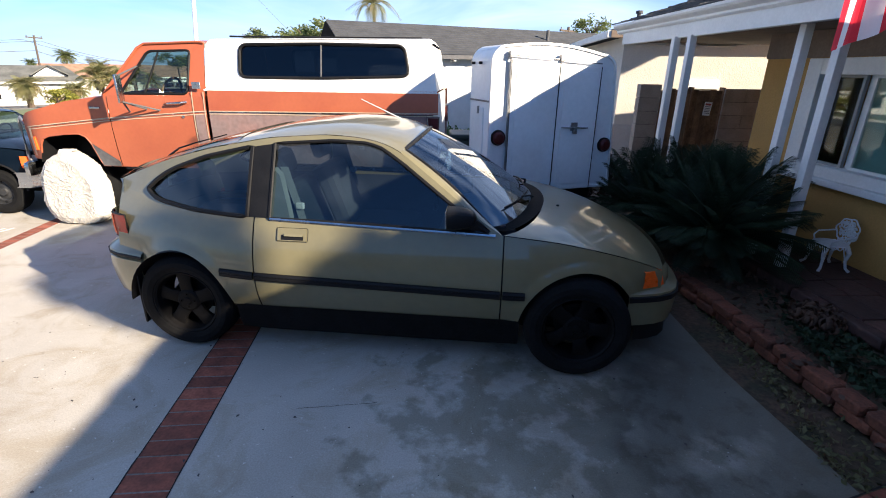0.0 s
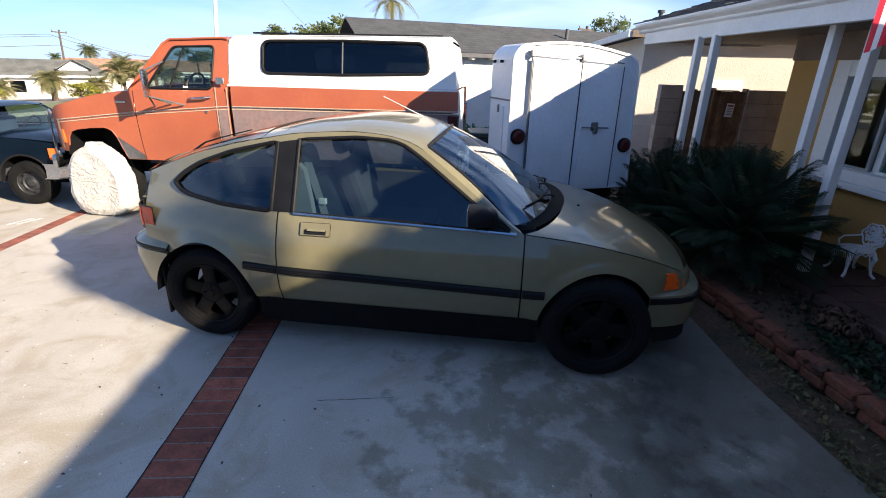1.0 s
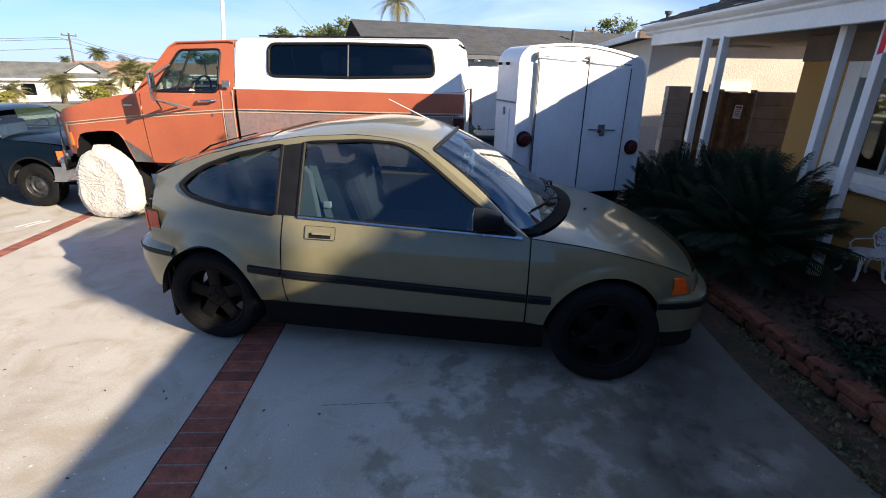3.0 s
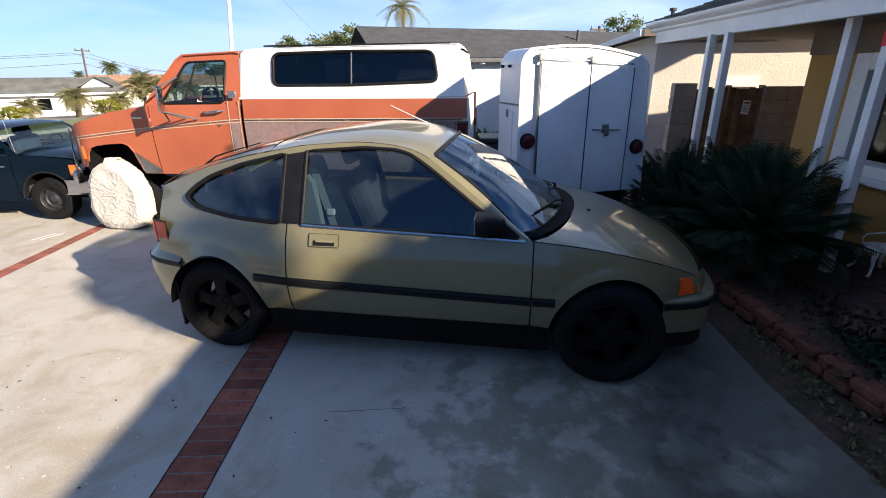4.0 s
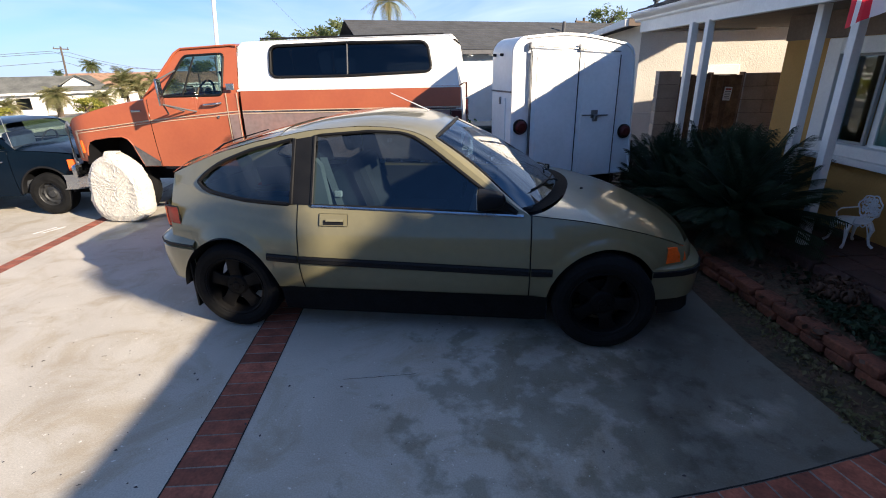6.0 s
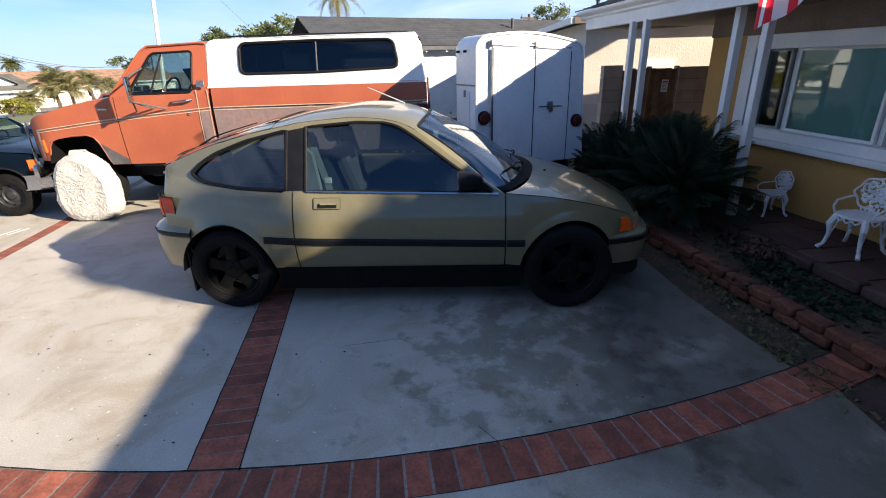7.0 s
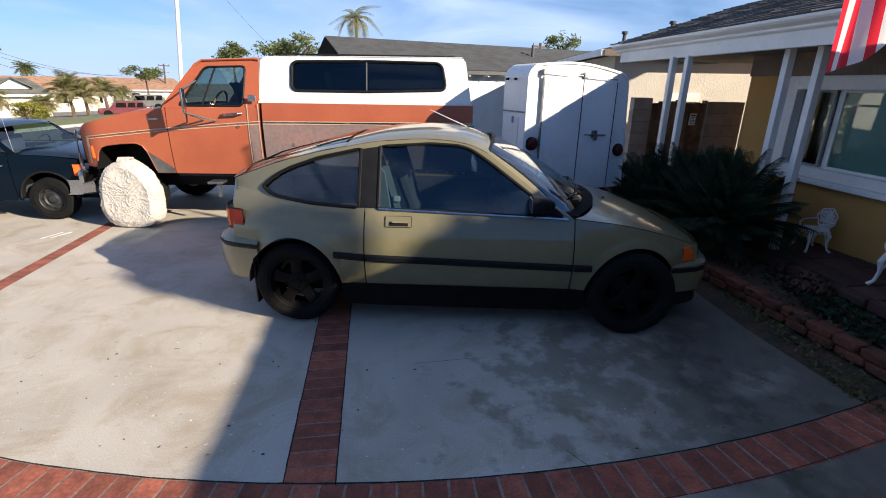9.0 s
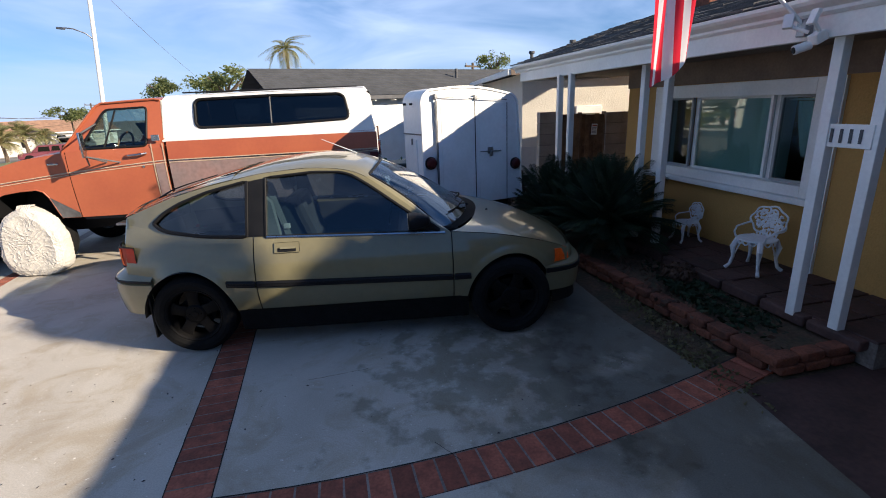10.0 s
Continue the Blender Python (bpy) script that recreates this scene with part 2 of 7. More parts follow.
WOOD = mat("weathered_fence", (0.20, 0.115, 0.06), 0.85, var=0.3, scale=7, fine=50, bump=0.5, piece=0.25)
BLOCK = mat("concrete_block", (0.33, 0.28, 0.235), 0.95, var=0.15, scale=5, fine=50, bump=0.6, piece=0.12)
FLAGSTONE = mat("red_flagstone", (0.070, 0.036, 0.030), 0.75, var=0.3, scale=4, fine=30, bump=0.5, piece=0.25)
SAGO = mat("sago_leaf", (0.022, 0.038, 0.018), 0.6, var=0.3, scale=6, fine=40, bump=0.0, spec=0.2)
DRY_LEAF = mat("dry_leaf", (0.085, 0.045, 0.026), 0.85, var=0.35, scale=12, fine=50, bump=0.2)
BARK = mat("bark", (0.13, 0.095, 0.065), 0.95, var=0.3, scale=5, fine=25, bump=0.8)
PALM_LEAF = mat("palm_leaf", (0.22, 0.22, 0.09), 0.6, var=0.3, scale=1.5, fine=8, bump=0.0, col2=(0.30, 0.24, 0.12))
TREE_LEAF = mat("tree_leaf", (0.16, 0.18, 0.065), 0.7, var=0.35, scale=0.8, fine=6, bump=0.0)
HEDGE_LEAF = mat("yellow_hedge_leaf", (0.30, 0.27, 0.03), 0.7, var=0.3, scale=1.5, fine=8, bump=0.0, col2=(0.15, 0.17, 0.03))
LAWN_LEAF = mat("bright_hedge_leaf", (0.10, 0.17, 0.03), 0.7, var=0.3, scale=3, fine=20, bump=0.0)
FLAG_RED = mat("flag_red", (0.62, 0.03, 0.05), 0.8, var=0.05, scale=5, fine=90, bump=0.1)
FLAG_WHITE = mat("flag_white", (0.85, 0.83, 0.82), 0.8, var=0.04, scale=5, fine=90, bump=0.1)
# thin cloth and leaves let some of the light through
for m_, c_ in ((FLAG_RED, (0.75, 0.03, 0.05, 1)), (FLAG_WHITE, (0.85, 0.80, 0.78, 1)), (TREE_LEAF, (0.22, 0.28, 0.08, 1)), (PALM_LEAF, (0.28, 0.30, 0.10, 1)), (HEDGE_LEAF, (0.35, 0.38, 0.06, 1))):
    t_n, t_l = m_.node_tree.nodes, m_.node_tree.links
    t_b, t_m = t_n.new("ShaderNodeBsdfTranslucent"), t_n.new("ShaderNodeMixShader")
    t_b.inputs["Color"].default_value, t_m.inputs[0].default_value = c_, 0.45
    t_l.new(t_n["Principled BSDF"].outputs[0], t_m.inputs[1])
    t_l.new(t_b.outputs[0], t_m.inputs[2])
    t_l.new(t_m.outputs[0], t_n["Material Output"].inputs["Surface"])
CAST_WHITE = mat("white_cast_metal", (0.74, 0.74, 0.74), 0.5, var=0.08, scale=10, fine=60, bump=0.15)
STEEL = mat("dull_steel", (0.30, 0.30, 0.31), 0.4, metal=0.9, var=0.2, scale=12, fine=60, bump=0.1)
BLIND = mat("window_blind", (0.52, 0.58, 0.56), 0.8, var=0.05, scale=2, fine=30, bump=0.05)
RED_PAINT = mat("red_car_paint", (0.13, 0.025, 0.04), 0.35, var=0.08, scale=2, fine=20, bump=0.0, coat=0.3)
SILVER_PAINT = mat("silver_car_paint", (0.13, 0.13, 0.13), 0.4, var=0.08, scale=2, fine=20, bump=0.0, coat=0.3)
POLE_WOOD = mat("pole_wood", (0.10, 0.075, 0.055), 0.9, var=0.2, scale=4, fine=20, bump=0.3)
BIN_GREEN = mat("dark_green_bin", (0.022, 0.034, 0.030), 0.5, var=0.15, scale=5, fine=50, bump=0.05)
INK = mat("dark_ink", (0.06, 0.05, 0.05), 0.7, var=0.1, scale=20, fine=60, bump=0.0)


# ---- mesh helpers ----
def thing(name, label, category, group="", at=Matrix(), kind=""):
    ob = new(name)
    ob.empty_display_size = 0.1
    ob.matrix_world = at
    return tagged(ob, label, category, group, kind)


def mesh_of(name, bm, material, smooth=True):
    me = bpy.data.meshes.new(name)
    bmesh.ops.recalc_face_normals(bm, faces=bm.faces)
    if smooth:
        for f in bm.faces:
            f.smooth = True
    bm.to_mesh(me)
    bm.free()
    if smooth:
        me.set_sharp_from_angle(angle=radians(20))
    me.materials.append(material)
    return me


def part(name, bm, material, parent, label="", smooth=True):
    ob = new(name, mesh_of(name, bm, material, smooth))
    ob.parent = parent
    if label:
        ob["label"] = label
    return ob


def solid(name, bm, material, label, category, group="", at=Matrix(), kind="", smooth=True):
    """A thing or piece of the setting that is one mesh."""
    ob = new(name, mesh_of(name, bm, material, smooth))
    ob.matrix_world = at
    return tagged(ob, label, category, group, kind)


def box(bm, x0, x1, y0, y1, z0, z1, bevel=0.0, m=None):
    r = bmesh.ops.create_cube(bm, size=1.0)
    vs = r["verts"]
    for v in vs:
        v.co = Vector((x0 + (v.co.x + 0.5) * (x1 - x0), y0 + (v.co.y + 0.5) * (y1 - y0), z0 + (v.co.z + 0.5) * (z1 - z0)))
    if bevel:
        es = list({e for v in vs for e in v.link_edges})
        vs = list({v for f in bmesh.ops.bevel(bm, geom=es, offset=bevel, segments=2, affect="EDGES", profile=0.5)["faces"] for v in f.verts} | {v for v in vs if v.is_valid})
    if m is not None:
        bmesh.ops.transform(bm, matrix=m, verts=vs)
    return bm


def bx(*a, **k):
    return box(bmesh.new(), *a, **k)


def rod(bm, a, b, r0, r1=None, seg=10):
    a, b = Vector(a), Vector(b)
    r1 = r0 if r1 is None else r1
    q = (b - a).to_track_quat("Z", "Y").to_matrix()
    rings = []
    for p, r in ((a, r0), (b, r1)):
        rings.append([bm.verts.new(p + q @ Vector((r * math.cos(t), r * math.sin(t), 0))) for t in [2 * math.pi * i / seg for i in range(seg)]])
    for i in range(seg):
        bm.faces.new((rings[0][i], rings[0][(i + 1) % seg], rings[1][(i + 1) % seg], rings[1][i]))
    bm.faces.new(rings[0][::-1])
    bm.faces.new(rings[1])
    return bm


def tube(bm, pts, r, seg=8):
    pts = [Vector(p) for p in pts]
    rs = r if isinstance(r, (list, tuple)) else [r] * len(pts)
    rings = []
    for i, p in enumerate(pts):
        d = (pts[min(i + 1, len(pts) - 1)] - pts[max(i - 1, 0)]).normalized()
        q = d.to_track_quat("Z", "Y").to_matrix()
        rings.append([bm.verts.new(p + q @ Vector((rs[i] * math.cos(t), rs[i] * math.sin(t), 0))) for t in [2 * math.pi * k / seg for k in range(seg)]])
    for a, b in zip(rings, rings[1:]):
        for k in range(seg):
            bm.faces.new((a[k], a[(k + 1) % seg], b[(k + 1) % seg], b[k]))
    bm.faces.new(rings[0][::-1])
    bm.faces.new(rings[-1])
    return bm


def lathe(bm, prof, seg=40, m=Matrix()):
    """prof: (radius, offset along y); turned round the y axis."""
    rings = []
    for r, o in prof:
        rings.append([bm.verts.new(m @ Vector((r * math.cos(t), o, r * math.sin(t)))) for t in [2 * math.pi * k / seg for k in range(seg)]])
    for a, b in zip(rings, rings[1:]):
        for k in range(seg):
            bm.faces.new((a[k], a[(k + 1) % seg], b[(k + 1) % seg], b[k]))
    return bm


def sheet(bm, rows, flip=False):
    """A grid of faces through rows of points."""
    vs = [[bm.verts.new(p) for p in row] for row in rows]
    for a, b in zip(vs, vs[1:]):
        for k in range(len(a) - 1):
            f = (a[k], a[k + 1], b[k + 1], b[k])
            if len({v.co.to_tuple(5) for v in f}) >= 3:
                bm.faces.new(f[::-1] if flip else f)
    return bm


def prism(bm, poly, y0, y1, m=Matrix()):
    """An outline in x and z, drawn out along y."""
    a = [bm.verts.new(m @ Vector((x, y0, z))) for x, z in poly]
    b = [bm.verts.new(m @ Vector((x, y1, z))) for x, z in poly]
    n = len(poly)
    for i in range(n):
        bm.faces.new((a[i], a[(i + 1) % n], b[(i + 1) % n], b[i]))
    bm.faces.new(a[::-1])
    bm.faces.new(b)
    return bm


def lerp(x, table):
    """Smooth-ish table look-up."""
    return float(np.interp(x, [p[0] for p in table], [p[1] for p in table]))


def smoothed(table, width=0.05, n=240):
    """The same look-up table with its corners rounded off over the given width."""
    x0, x1 = table[0][0], table[-1][0]
    xs = np.linspace(x0, x1, n)
    px, pz = [p[0] for p in table], [p[1] for p in table]
    ks = np.linspace(-2, 2, 17) * width
    ws = np.exp(-((ks / width) ** 2))
    out = []
    for x in xs:
        room = min(1.0, (x - x0) / (2 * width), (x1 - x) / (2 * width))
        out.append((float(x), float((np.interp(x + ks * room, px, pz) * ws).sum() / ws.sum())))
    return out


# ---- ground, drive, street ----
def land(x, y):
    """The ground falls gently away beyond the street."""
    return max(-3.4, -0.05 * max(0.0, -0.75 * x + 0.35 * y - 12.0))


gx = [-900, -400, -200] + list(range(-120, -8, 4)) + [-6, 0, 20, 60, 200, 900]
gy = [-900, -200, -60, -20, -8] + list(range(0, 120, 5)) + [160, 300, 900]
bm = sheet(bmesh.new(), [[(x, y, land(x, y) - 0.06) for x in gx] for y in gy])
solid("ground", bm, GROUND, "dry pale ground falling away beyond the street", "ground", kind="structure")


def arc_y(x):
    """Inner edge of the curved brick band across the drive."""
    return -1.655 + (0.071 if x < -1.1 else 0.063) * (x + 1.1) ** 2


HALF_BAND = 0.25


def strip_x(y):
    return -0.985 - 0.182 * y


def far_strip_x(y):
    return -4.02 - 0.19 * y


def slab_edge_x(y):
    """Right-hand edge of the concrete, beside the earth strip."""
    return lerp(y, [(-3, 3.0), (-0.95, 2.42), (0.0, 2.22), (1.0, 2.12), (3.0, 1.9), (9.0, 1.2)])


def slab(name, left, right, y_low, y_high, label):
    """Concrete slab between two curved sides, with a rounded arris."""
    b = bmesh.new()
    n, k = 40, 30
    rows = []
    for i in range(n + 1):
        v = i / n
        row = []
        for j in range(k + 1):
            u = j / k
            y = y_low(0) + (y_high(0) - y_low(0)) * v
            for _ in range(3):
                x = left(y) + (right(y) - left(y)) * u
                y = y_low(x) + (y_high(x) - y_low(x)) * v
            row.append((x, y, 0.0))
        rows.append(row)
    sheet(b, rows)
    r = bmesh.ops.extrude_face_region(b, geom=b.faces[:])
    for g in r["geom"]:
        if isinstance(g, bmesh.types.BMVert):
            g.co.z = -0.12
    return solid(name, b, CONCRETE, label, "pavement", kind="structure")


W2 = 0.125
slab("pavement_bay", lambda y: strip_x(y) + W2, slab_edge_x, arc_y, lambda x: 9.0, "sunlit and shaded concrete parking bay with damp dark stains and painted shade to the right")
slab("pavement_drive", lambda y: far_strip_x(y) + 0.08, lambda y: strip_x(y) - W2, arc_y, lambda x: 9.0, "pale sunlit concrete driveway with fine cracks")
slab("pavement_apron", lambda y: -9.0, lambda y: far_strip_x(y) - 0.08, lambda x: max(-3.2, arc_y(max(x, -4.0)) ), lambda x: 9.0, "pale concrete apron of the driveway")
slab("pavement_front", lambda y: -6.0, lambda y: 2.52, lambda x: -6.5, lambda x: arc_y(min(max(x, -3.9), 3.0)) - HALF_BAND, "grey concrete walk with damp dark stains and painted shade to the right")
bm = bmesh.new()
sheet(bm, [[(-6.5 + ((slab_edge_x(y) if y > -1.2 else 2.45) + 6.45) * k / 4, y, -0.0008) for k in range(5)] for y in [-3 + 0.25 * j for j in range(49)]])
solid("pavement_bed", bm, JOINT_MORTAR, "grey mortar bed under the brick bands", "pavement", kind="structure")

bm = bmesh.new()
sheet(bm, [[(slab_edge_x(y) + 0.001 + u * 1.3, y, -0.015 + 0.012 * noise.noise((u * 5, y * 5, 0))) for u in [k / 14 for k in range(15)]] for y in [-1.1 + 0.12 * k for k in range(70)]])
solid("ground_bed_edge", bm, SOIL, "bare brown earth strip beside the concrete", "soil", kind="structure")

# street, kerb and lawn beyond it
ST = pose(-9.2, 0, 0, 0, 0, 9)
def on_land(x, y, h):
    p = ST @ Vector((x, y, 0))
    return (x, y, land(p.x, p.y) + h)


sy = list(range(-60, 100, 5))
solid("road", sheet(bmesh.new(), [[on_land(x, y, -0.03) for x in (-6.4, -5, -3.5, -2, -0.8, 0)] for y in sy]), ASPHALT, "grey asphalt residential street", "road", at=ST, kind="structure")
solid("kerb", sheet(bmesh.new(), [[on_land(x, y, h) for x, h in ((-6.4, -0.05), (-6.42, 0.08), (-6.44, 0.10), (-6.60, 0.10), (-6.62, 0.0))] for y in sy]), mat("kerb_concrete", (0.45, 0.43, 0.40), 0.9, var=0.1, scale=2), "pale concrete kerb along the street", "kerb", at=ST, kind="structure")
solid("lawn", sheet(bmesh.new(), [[on_land(-6.60 - 1.0 * i, y, 0.085 + 0.012 * noise.noise((i * 0.7, y * 0.4, 0))) for i in range(9)] for y in sy]), GRASS, "mown green and straw-coloured front lawn", "lawn", at=ST, kind="structure")

# ---- house with the porch ----
HM = pose(3.2, 0, 0, 0, 0, 9)
PORCH = 0.2
bm = bmesh.new()
wy, wz = (-6.0, 0.25, 2.34, 3.06), (0.0, 0.9, 1.80, 2.4)
grid = [[bm.verts.new((0.90, y, z)) for z in wz] for y in wy]
for i in range(3):
    for j in range(3):
        if (i, j) != (1, 1):
            bm.faces.new((grid[i][j], grid[i][j + 1], grid[i + 1][j + 1], grid[i + 1][j]))
for g in bmesh.ops.extrude_face_region(bm, geom=bm.faces[:])["geom"]:
    if isinstance(g, bmesh.types.BMVert):
        g.co.x = 1.06
solid("wall_house", bm, YELLOW, "ochre yellow stucco house wall under the porch", "wall", at=HM, kind="structure", smooth=False)
# dark strip added for the shaded band between window head and porch ceiling
solid("trim_shade_band", bx(0.875, 0.90, -6.0, 3.06, 1.905, 2.145, bevel=0.003), SOFFIT, "dark brown strip standing in for shade under the porch ceiling", "trim", at=HM, kind="structure")
solid("wall_house_side", bx(1.06, 4.2, 2.91, 3.06, 0.0, 2.4), YELLOW, "ochre stucco side wall", "wall", at=HM, kind="structure", smooth=False)
# unseen block, added to keep sun off the block pillars and fence
solid("wall_unseen_rear", bx(2.35, 4.35, 3.06, 4.7, 0.0, 2.45), YELLOW, "unseen ochre stucco block added to shade the pillars and fence", "wall", at=HM, kind="structure", smooth=False)
# unseen low wall, added behind the camera to hold back light near the horizon
solid("wall_unseen_low", bx(-9.0, -1.2, -6.5, -6.2, 0.0, 2.0), YELLOW, "long unseen ochre wall added behind the camera to cut low sky light", "wall", at=HM, kind="structure", smooth=False)
# unseen tall wall, added to block sky light from the right-hand foreground
solid("wall_unseen_tall", bx(-1.2, 9.0, -6.5, -6.2, 0.0, 3.6), YELLOW, "unseen tall ochre wall added behind the camera to cut sky light", "wall", at=HM, kind="structure", smooth=False)
# unseen side wall, added to dim the ground at the near end of the porch
solid("wall_unseen_side", bx(0.10, 0.26, -6.3, -1.45, 0.0, 2.10), YELLOW, "unseen ochre wall added to darken the ground beside the porch", "wall", at=HM, kind="structure", smooth=False)
solid("wall_house_back", bx(4.2, 4.35, -6.0, 3.06, 0.0, 2.4), YELLOW, "ochre stucco rear wall", "wall", at=HM, kind="structure", smooth=False)
solid("wall_house_end", bx(0.95, 4.2, -6.15, -6.0, 0.0, 2.4), YELLOW, "ochre stucco end wall", "wall", at=HM, kind="structure", smooth=False)
solid("floor_room", bx(0.95, 4.2, -6.0, 2.91, 0.1, 0.18), mat("room_floor", (0.2, 0.15, 0.1), 0.6), "brown floor of the room behind the window", "floor", at=HM, kind="structure", smooth=False)
solid("ceiling_porch", bx(0.06, 0.90, -6.0, 4.75, 2.145, 2.17), SOFFIT, "brown-grey boarded porch ceiling", "ceiling", at=HM, kind="structure", smooth=False)
solid("ceiling_porch_end", bx(0.90, 2.35, 3.06, 4.75, 2.145, 2.17), SOFFIT, "brown-grey boarded ceiling at the porch end", "ceiling", at=HM, kind="structure", smooth=False)
solid("ceiling_room", bx(0.96, 4.19, -5.99, 2.9, 2.34, 2.38), PAINT_WHITE, "white ceiling of the room", "ceiling", at=HM, kind="structure", smooth=False)

# fascia board and moulded gutter
solid("fascia", bx(-0.02, 0.06, -6.0, 4.75, 2.115, 2.27, bevel=0.004), PAINT_WHITE, "broad white painted fascia board of the porch", "trim", at=HM, kind="structure")
solid("fascia_end", bx(-0.02, 1.6, 4.75, 4.80, 2.115, 2.27, bevel=0.004), PAINT_WHITE, "white painted end board of the porch", "trim", at=HM, kind="structure")
bm = bmesh.new()
gut = [(0.06, 2.255), (-0.03, 2.255), (-0.05, 2.275), (-0.05, 2.295), (-0.10, 2.325), (-0.115, 2.345), (-0.115, 2.37), (-0.10, 2.37), (-0.095, 2.35), (0.06, 2.34)]
prism(bm, gut, -6.0, 4.95)
solid("gutter", bm, PAINT_WHITE, "white moulded metal gutter along the eave", "gutter", at=HM, kind="structure")

# shingled roof: a deck, with overlapping shingles on it
PITCH = radians(17)
roof = thing("roof", "dark grey shingle roof of the house", "roof", at=HM, kind="structure")
bm = bmesh.new()
prism(bm, [(-0.08, 2.36), (4.6, 2.36 + 4.68 * math.tan(PITCH)), (4.6, 2.30 + 4.68 * math.tan(PITCH)), (0.05, 2.31)], -6.2, 5.0)
part("roof_deck", bm, SHINGLE, roof, smooth=False)
rs = random.Random(5)
verts, faces = [], []
for c in range(16):
    y = -6.2 - 0.1 * (c % 3)
    while y < 5.0:
        w = rs.choice((0.16, 0.22, 0.30, 0.33))
        x0, th = -0.12 + 0.13 * c, rs.uniform(0.008, 0.018)
        x1 = x0 + 0.17
        za, zb = 2.375 + (x0 + 0.12) * math.tan(PITCH), 2.372 + (x1 + 0.12) * math.tan(PITCH)
        b = len(verts)
        for yy in (y, min(y + w - 0.006, 5.02)):
            verts += [(x0, yy, za), (x1, yy, zb), (x1, yy, zb + 0.002), (x0, yy, za + th)]
        faces += [(b, b + 4, b + 7, b + 3), (b + 3, b + 7, b + 6, b + 2), (b, b + 3, b + 2, b + 1), (b + 4, b + 5, b + 6, b + 7)]
        y += w
me = bpy.data.meshes.new("shingles")
me.from_pydata(verts, [], faces)
me.materials.append(SHINGLE)
sh = new("shingles", me)
sh.parent = roof
tagged(sh, "overlapping dark grey asphalt shingles", kind="stuff")

# brick chimney on the roof
ch = thing("chimney", "red brick chimney on the roof", "chimney", at=HM @ pose(1.55, 2.5, 2.85))
part("stack", bx(-0.25, 0.25, -0.3, 0.3, -0.3, 0.9, bevel=0.01), BRICK_WALL, ch)
part("cap", bx(-0.3, 0.3, -0.35, 0.35, 0.9, 0.98, bevel=0.01), MORTAR, ch)

# porch floor
bm = bx(0.12, 0.90, -1.05, 4.7, 0.0, PORCH - 0.02)
solid("floor_porch", bm, MORTAR, "porch floor slab under the flagstones", "floor", at=HM, kind="structure", smooth=False)
bm = bx(-1.75, 0.90, -6.0, -0.98, -0.05, -0.004)
solid("floor_entry", bm, FLAGSTONE, "dark red stone entry walk", "floor", at=HM, kind="structure", smooth=False)

# big window: white casing, sill, mullions and three panes
win = tagged(new("window_1"), "white framed house window with three panes", "window", kind="structure")
WIN_AT = HM @ pose(0.11, -0.02, 0) @ Matrix.Diagonal((1, 1.12, 1, 1))
win.matrix_world = WIN_AT
bm = bmesh.new()
for a in ((0.76, 0.97, 0.16, 0.30, 0.80, 1.90), (0.76, 0.97, 2.05, 2.20, 0.80, 1.90), (0.76, 0.97, 0.30, 2.05, 1.76, 1.90), (0.76, 0.97, 0.30, 2.05, 0.86, 0.96)):
    box(bm, *a, bevel=0.006)
part("window_frame", bm, PAINT_WHITE, win)
part("window_sill", bx(0.70, 0.80, 0.10, 2.26, 0.80, 0.86, bevel=0.01), PAINT_WHITE, win)
for y in (0.71, 1.66):
    part("mullion", bx(0.90, 1.06, y - 0.035, y + 0.035, 0.96, 1.76, bevel=0.004), PAINT_WHITE, win)
for y0, y1 in ((0.30, 0.675), (0.745, 1.625), (1.695, 2.05)):
    bm = bmesh.new()
    for a in ((y0, y0 + 0.025, 0.96, 1.76), (y1 - 0.025, y1, 0.96, 1.76), (y0 + 0.025, y1 - 0.025, 0.96, 0.985), (y0 + 0.025, y1 - 0.025, 1.735, 1.76)):
        box(bm, 0.86, 0.89, *a)
    sash = part("sash", bm, mat("sash_paint", (0.30, 0.30, 0.29), 0.6, var=0.05) if y0 != 0.745 else PAINT_WHITE, win)
    pane = part("pane", bx(0.87, 0.878, y0 + 0.02, y1 - 0.02, 0.98, 1.74), HOUSE_GLASS, win, smooth=False)
    pane.visible_shadow = False
bl = thing("roller_blind", "pale grey-green blind drawn behind the window", "blind", at=WIN_AT)
part("cloth", bx(0.905, 0.912, 0.74, 1.63, 0.92, 1.78), BLIND, bl)
part("roller", rod(bmesh.new(), (0.93, 0.72, 1.79), (0.93, 1.65, 1.79), 0.02), PAINT_WHITE, bl)
cu = thing("curtain", "pale gathered curtain behind the end window pane", "curtain", at=WIN_AT)
rows = []
for j in range(13):
    v = j / 12
    half = 0.10 * (1 - 0.75 * v ** 1.5) + 0.012
    rows.append([(0.95 + 0.014 * math.sin(9 * u + 2 * v), 0.47 - 0.04 * v + half * u, 1.70 - 0.50 * v) for u in [-1 + k / 8 for k in range(17)]])
part("cloth", sheet(bmesh.new(), rows), BLIND, cu)
part("rail", rod(bmesh.new(), (0.95, 0.32, 1.715), (0.95, 0.66, 1.715), 0.010), PAINT_WHITE, cu)
solid("trim_board", bx(0.865, 0.90, 0.07, 0.155, PORCH, 1.9, bevel=0.004), PAINT_WHITE, "white upright board beside the window", "trim", at=HM, kind="structure")

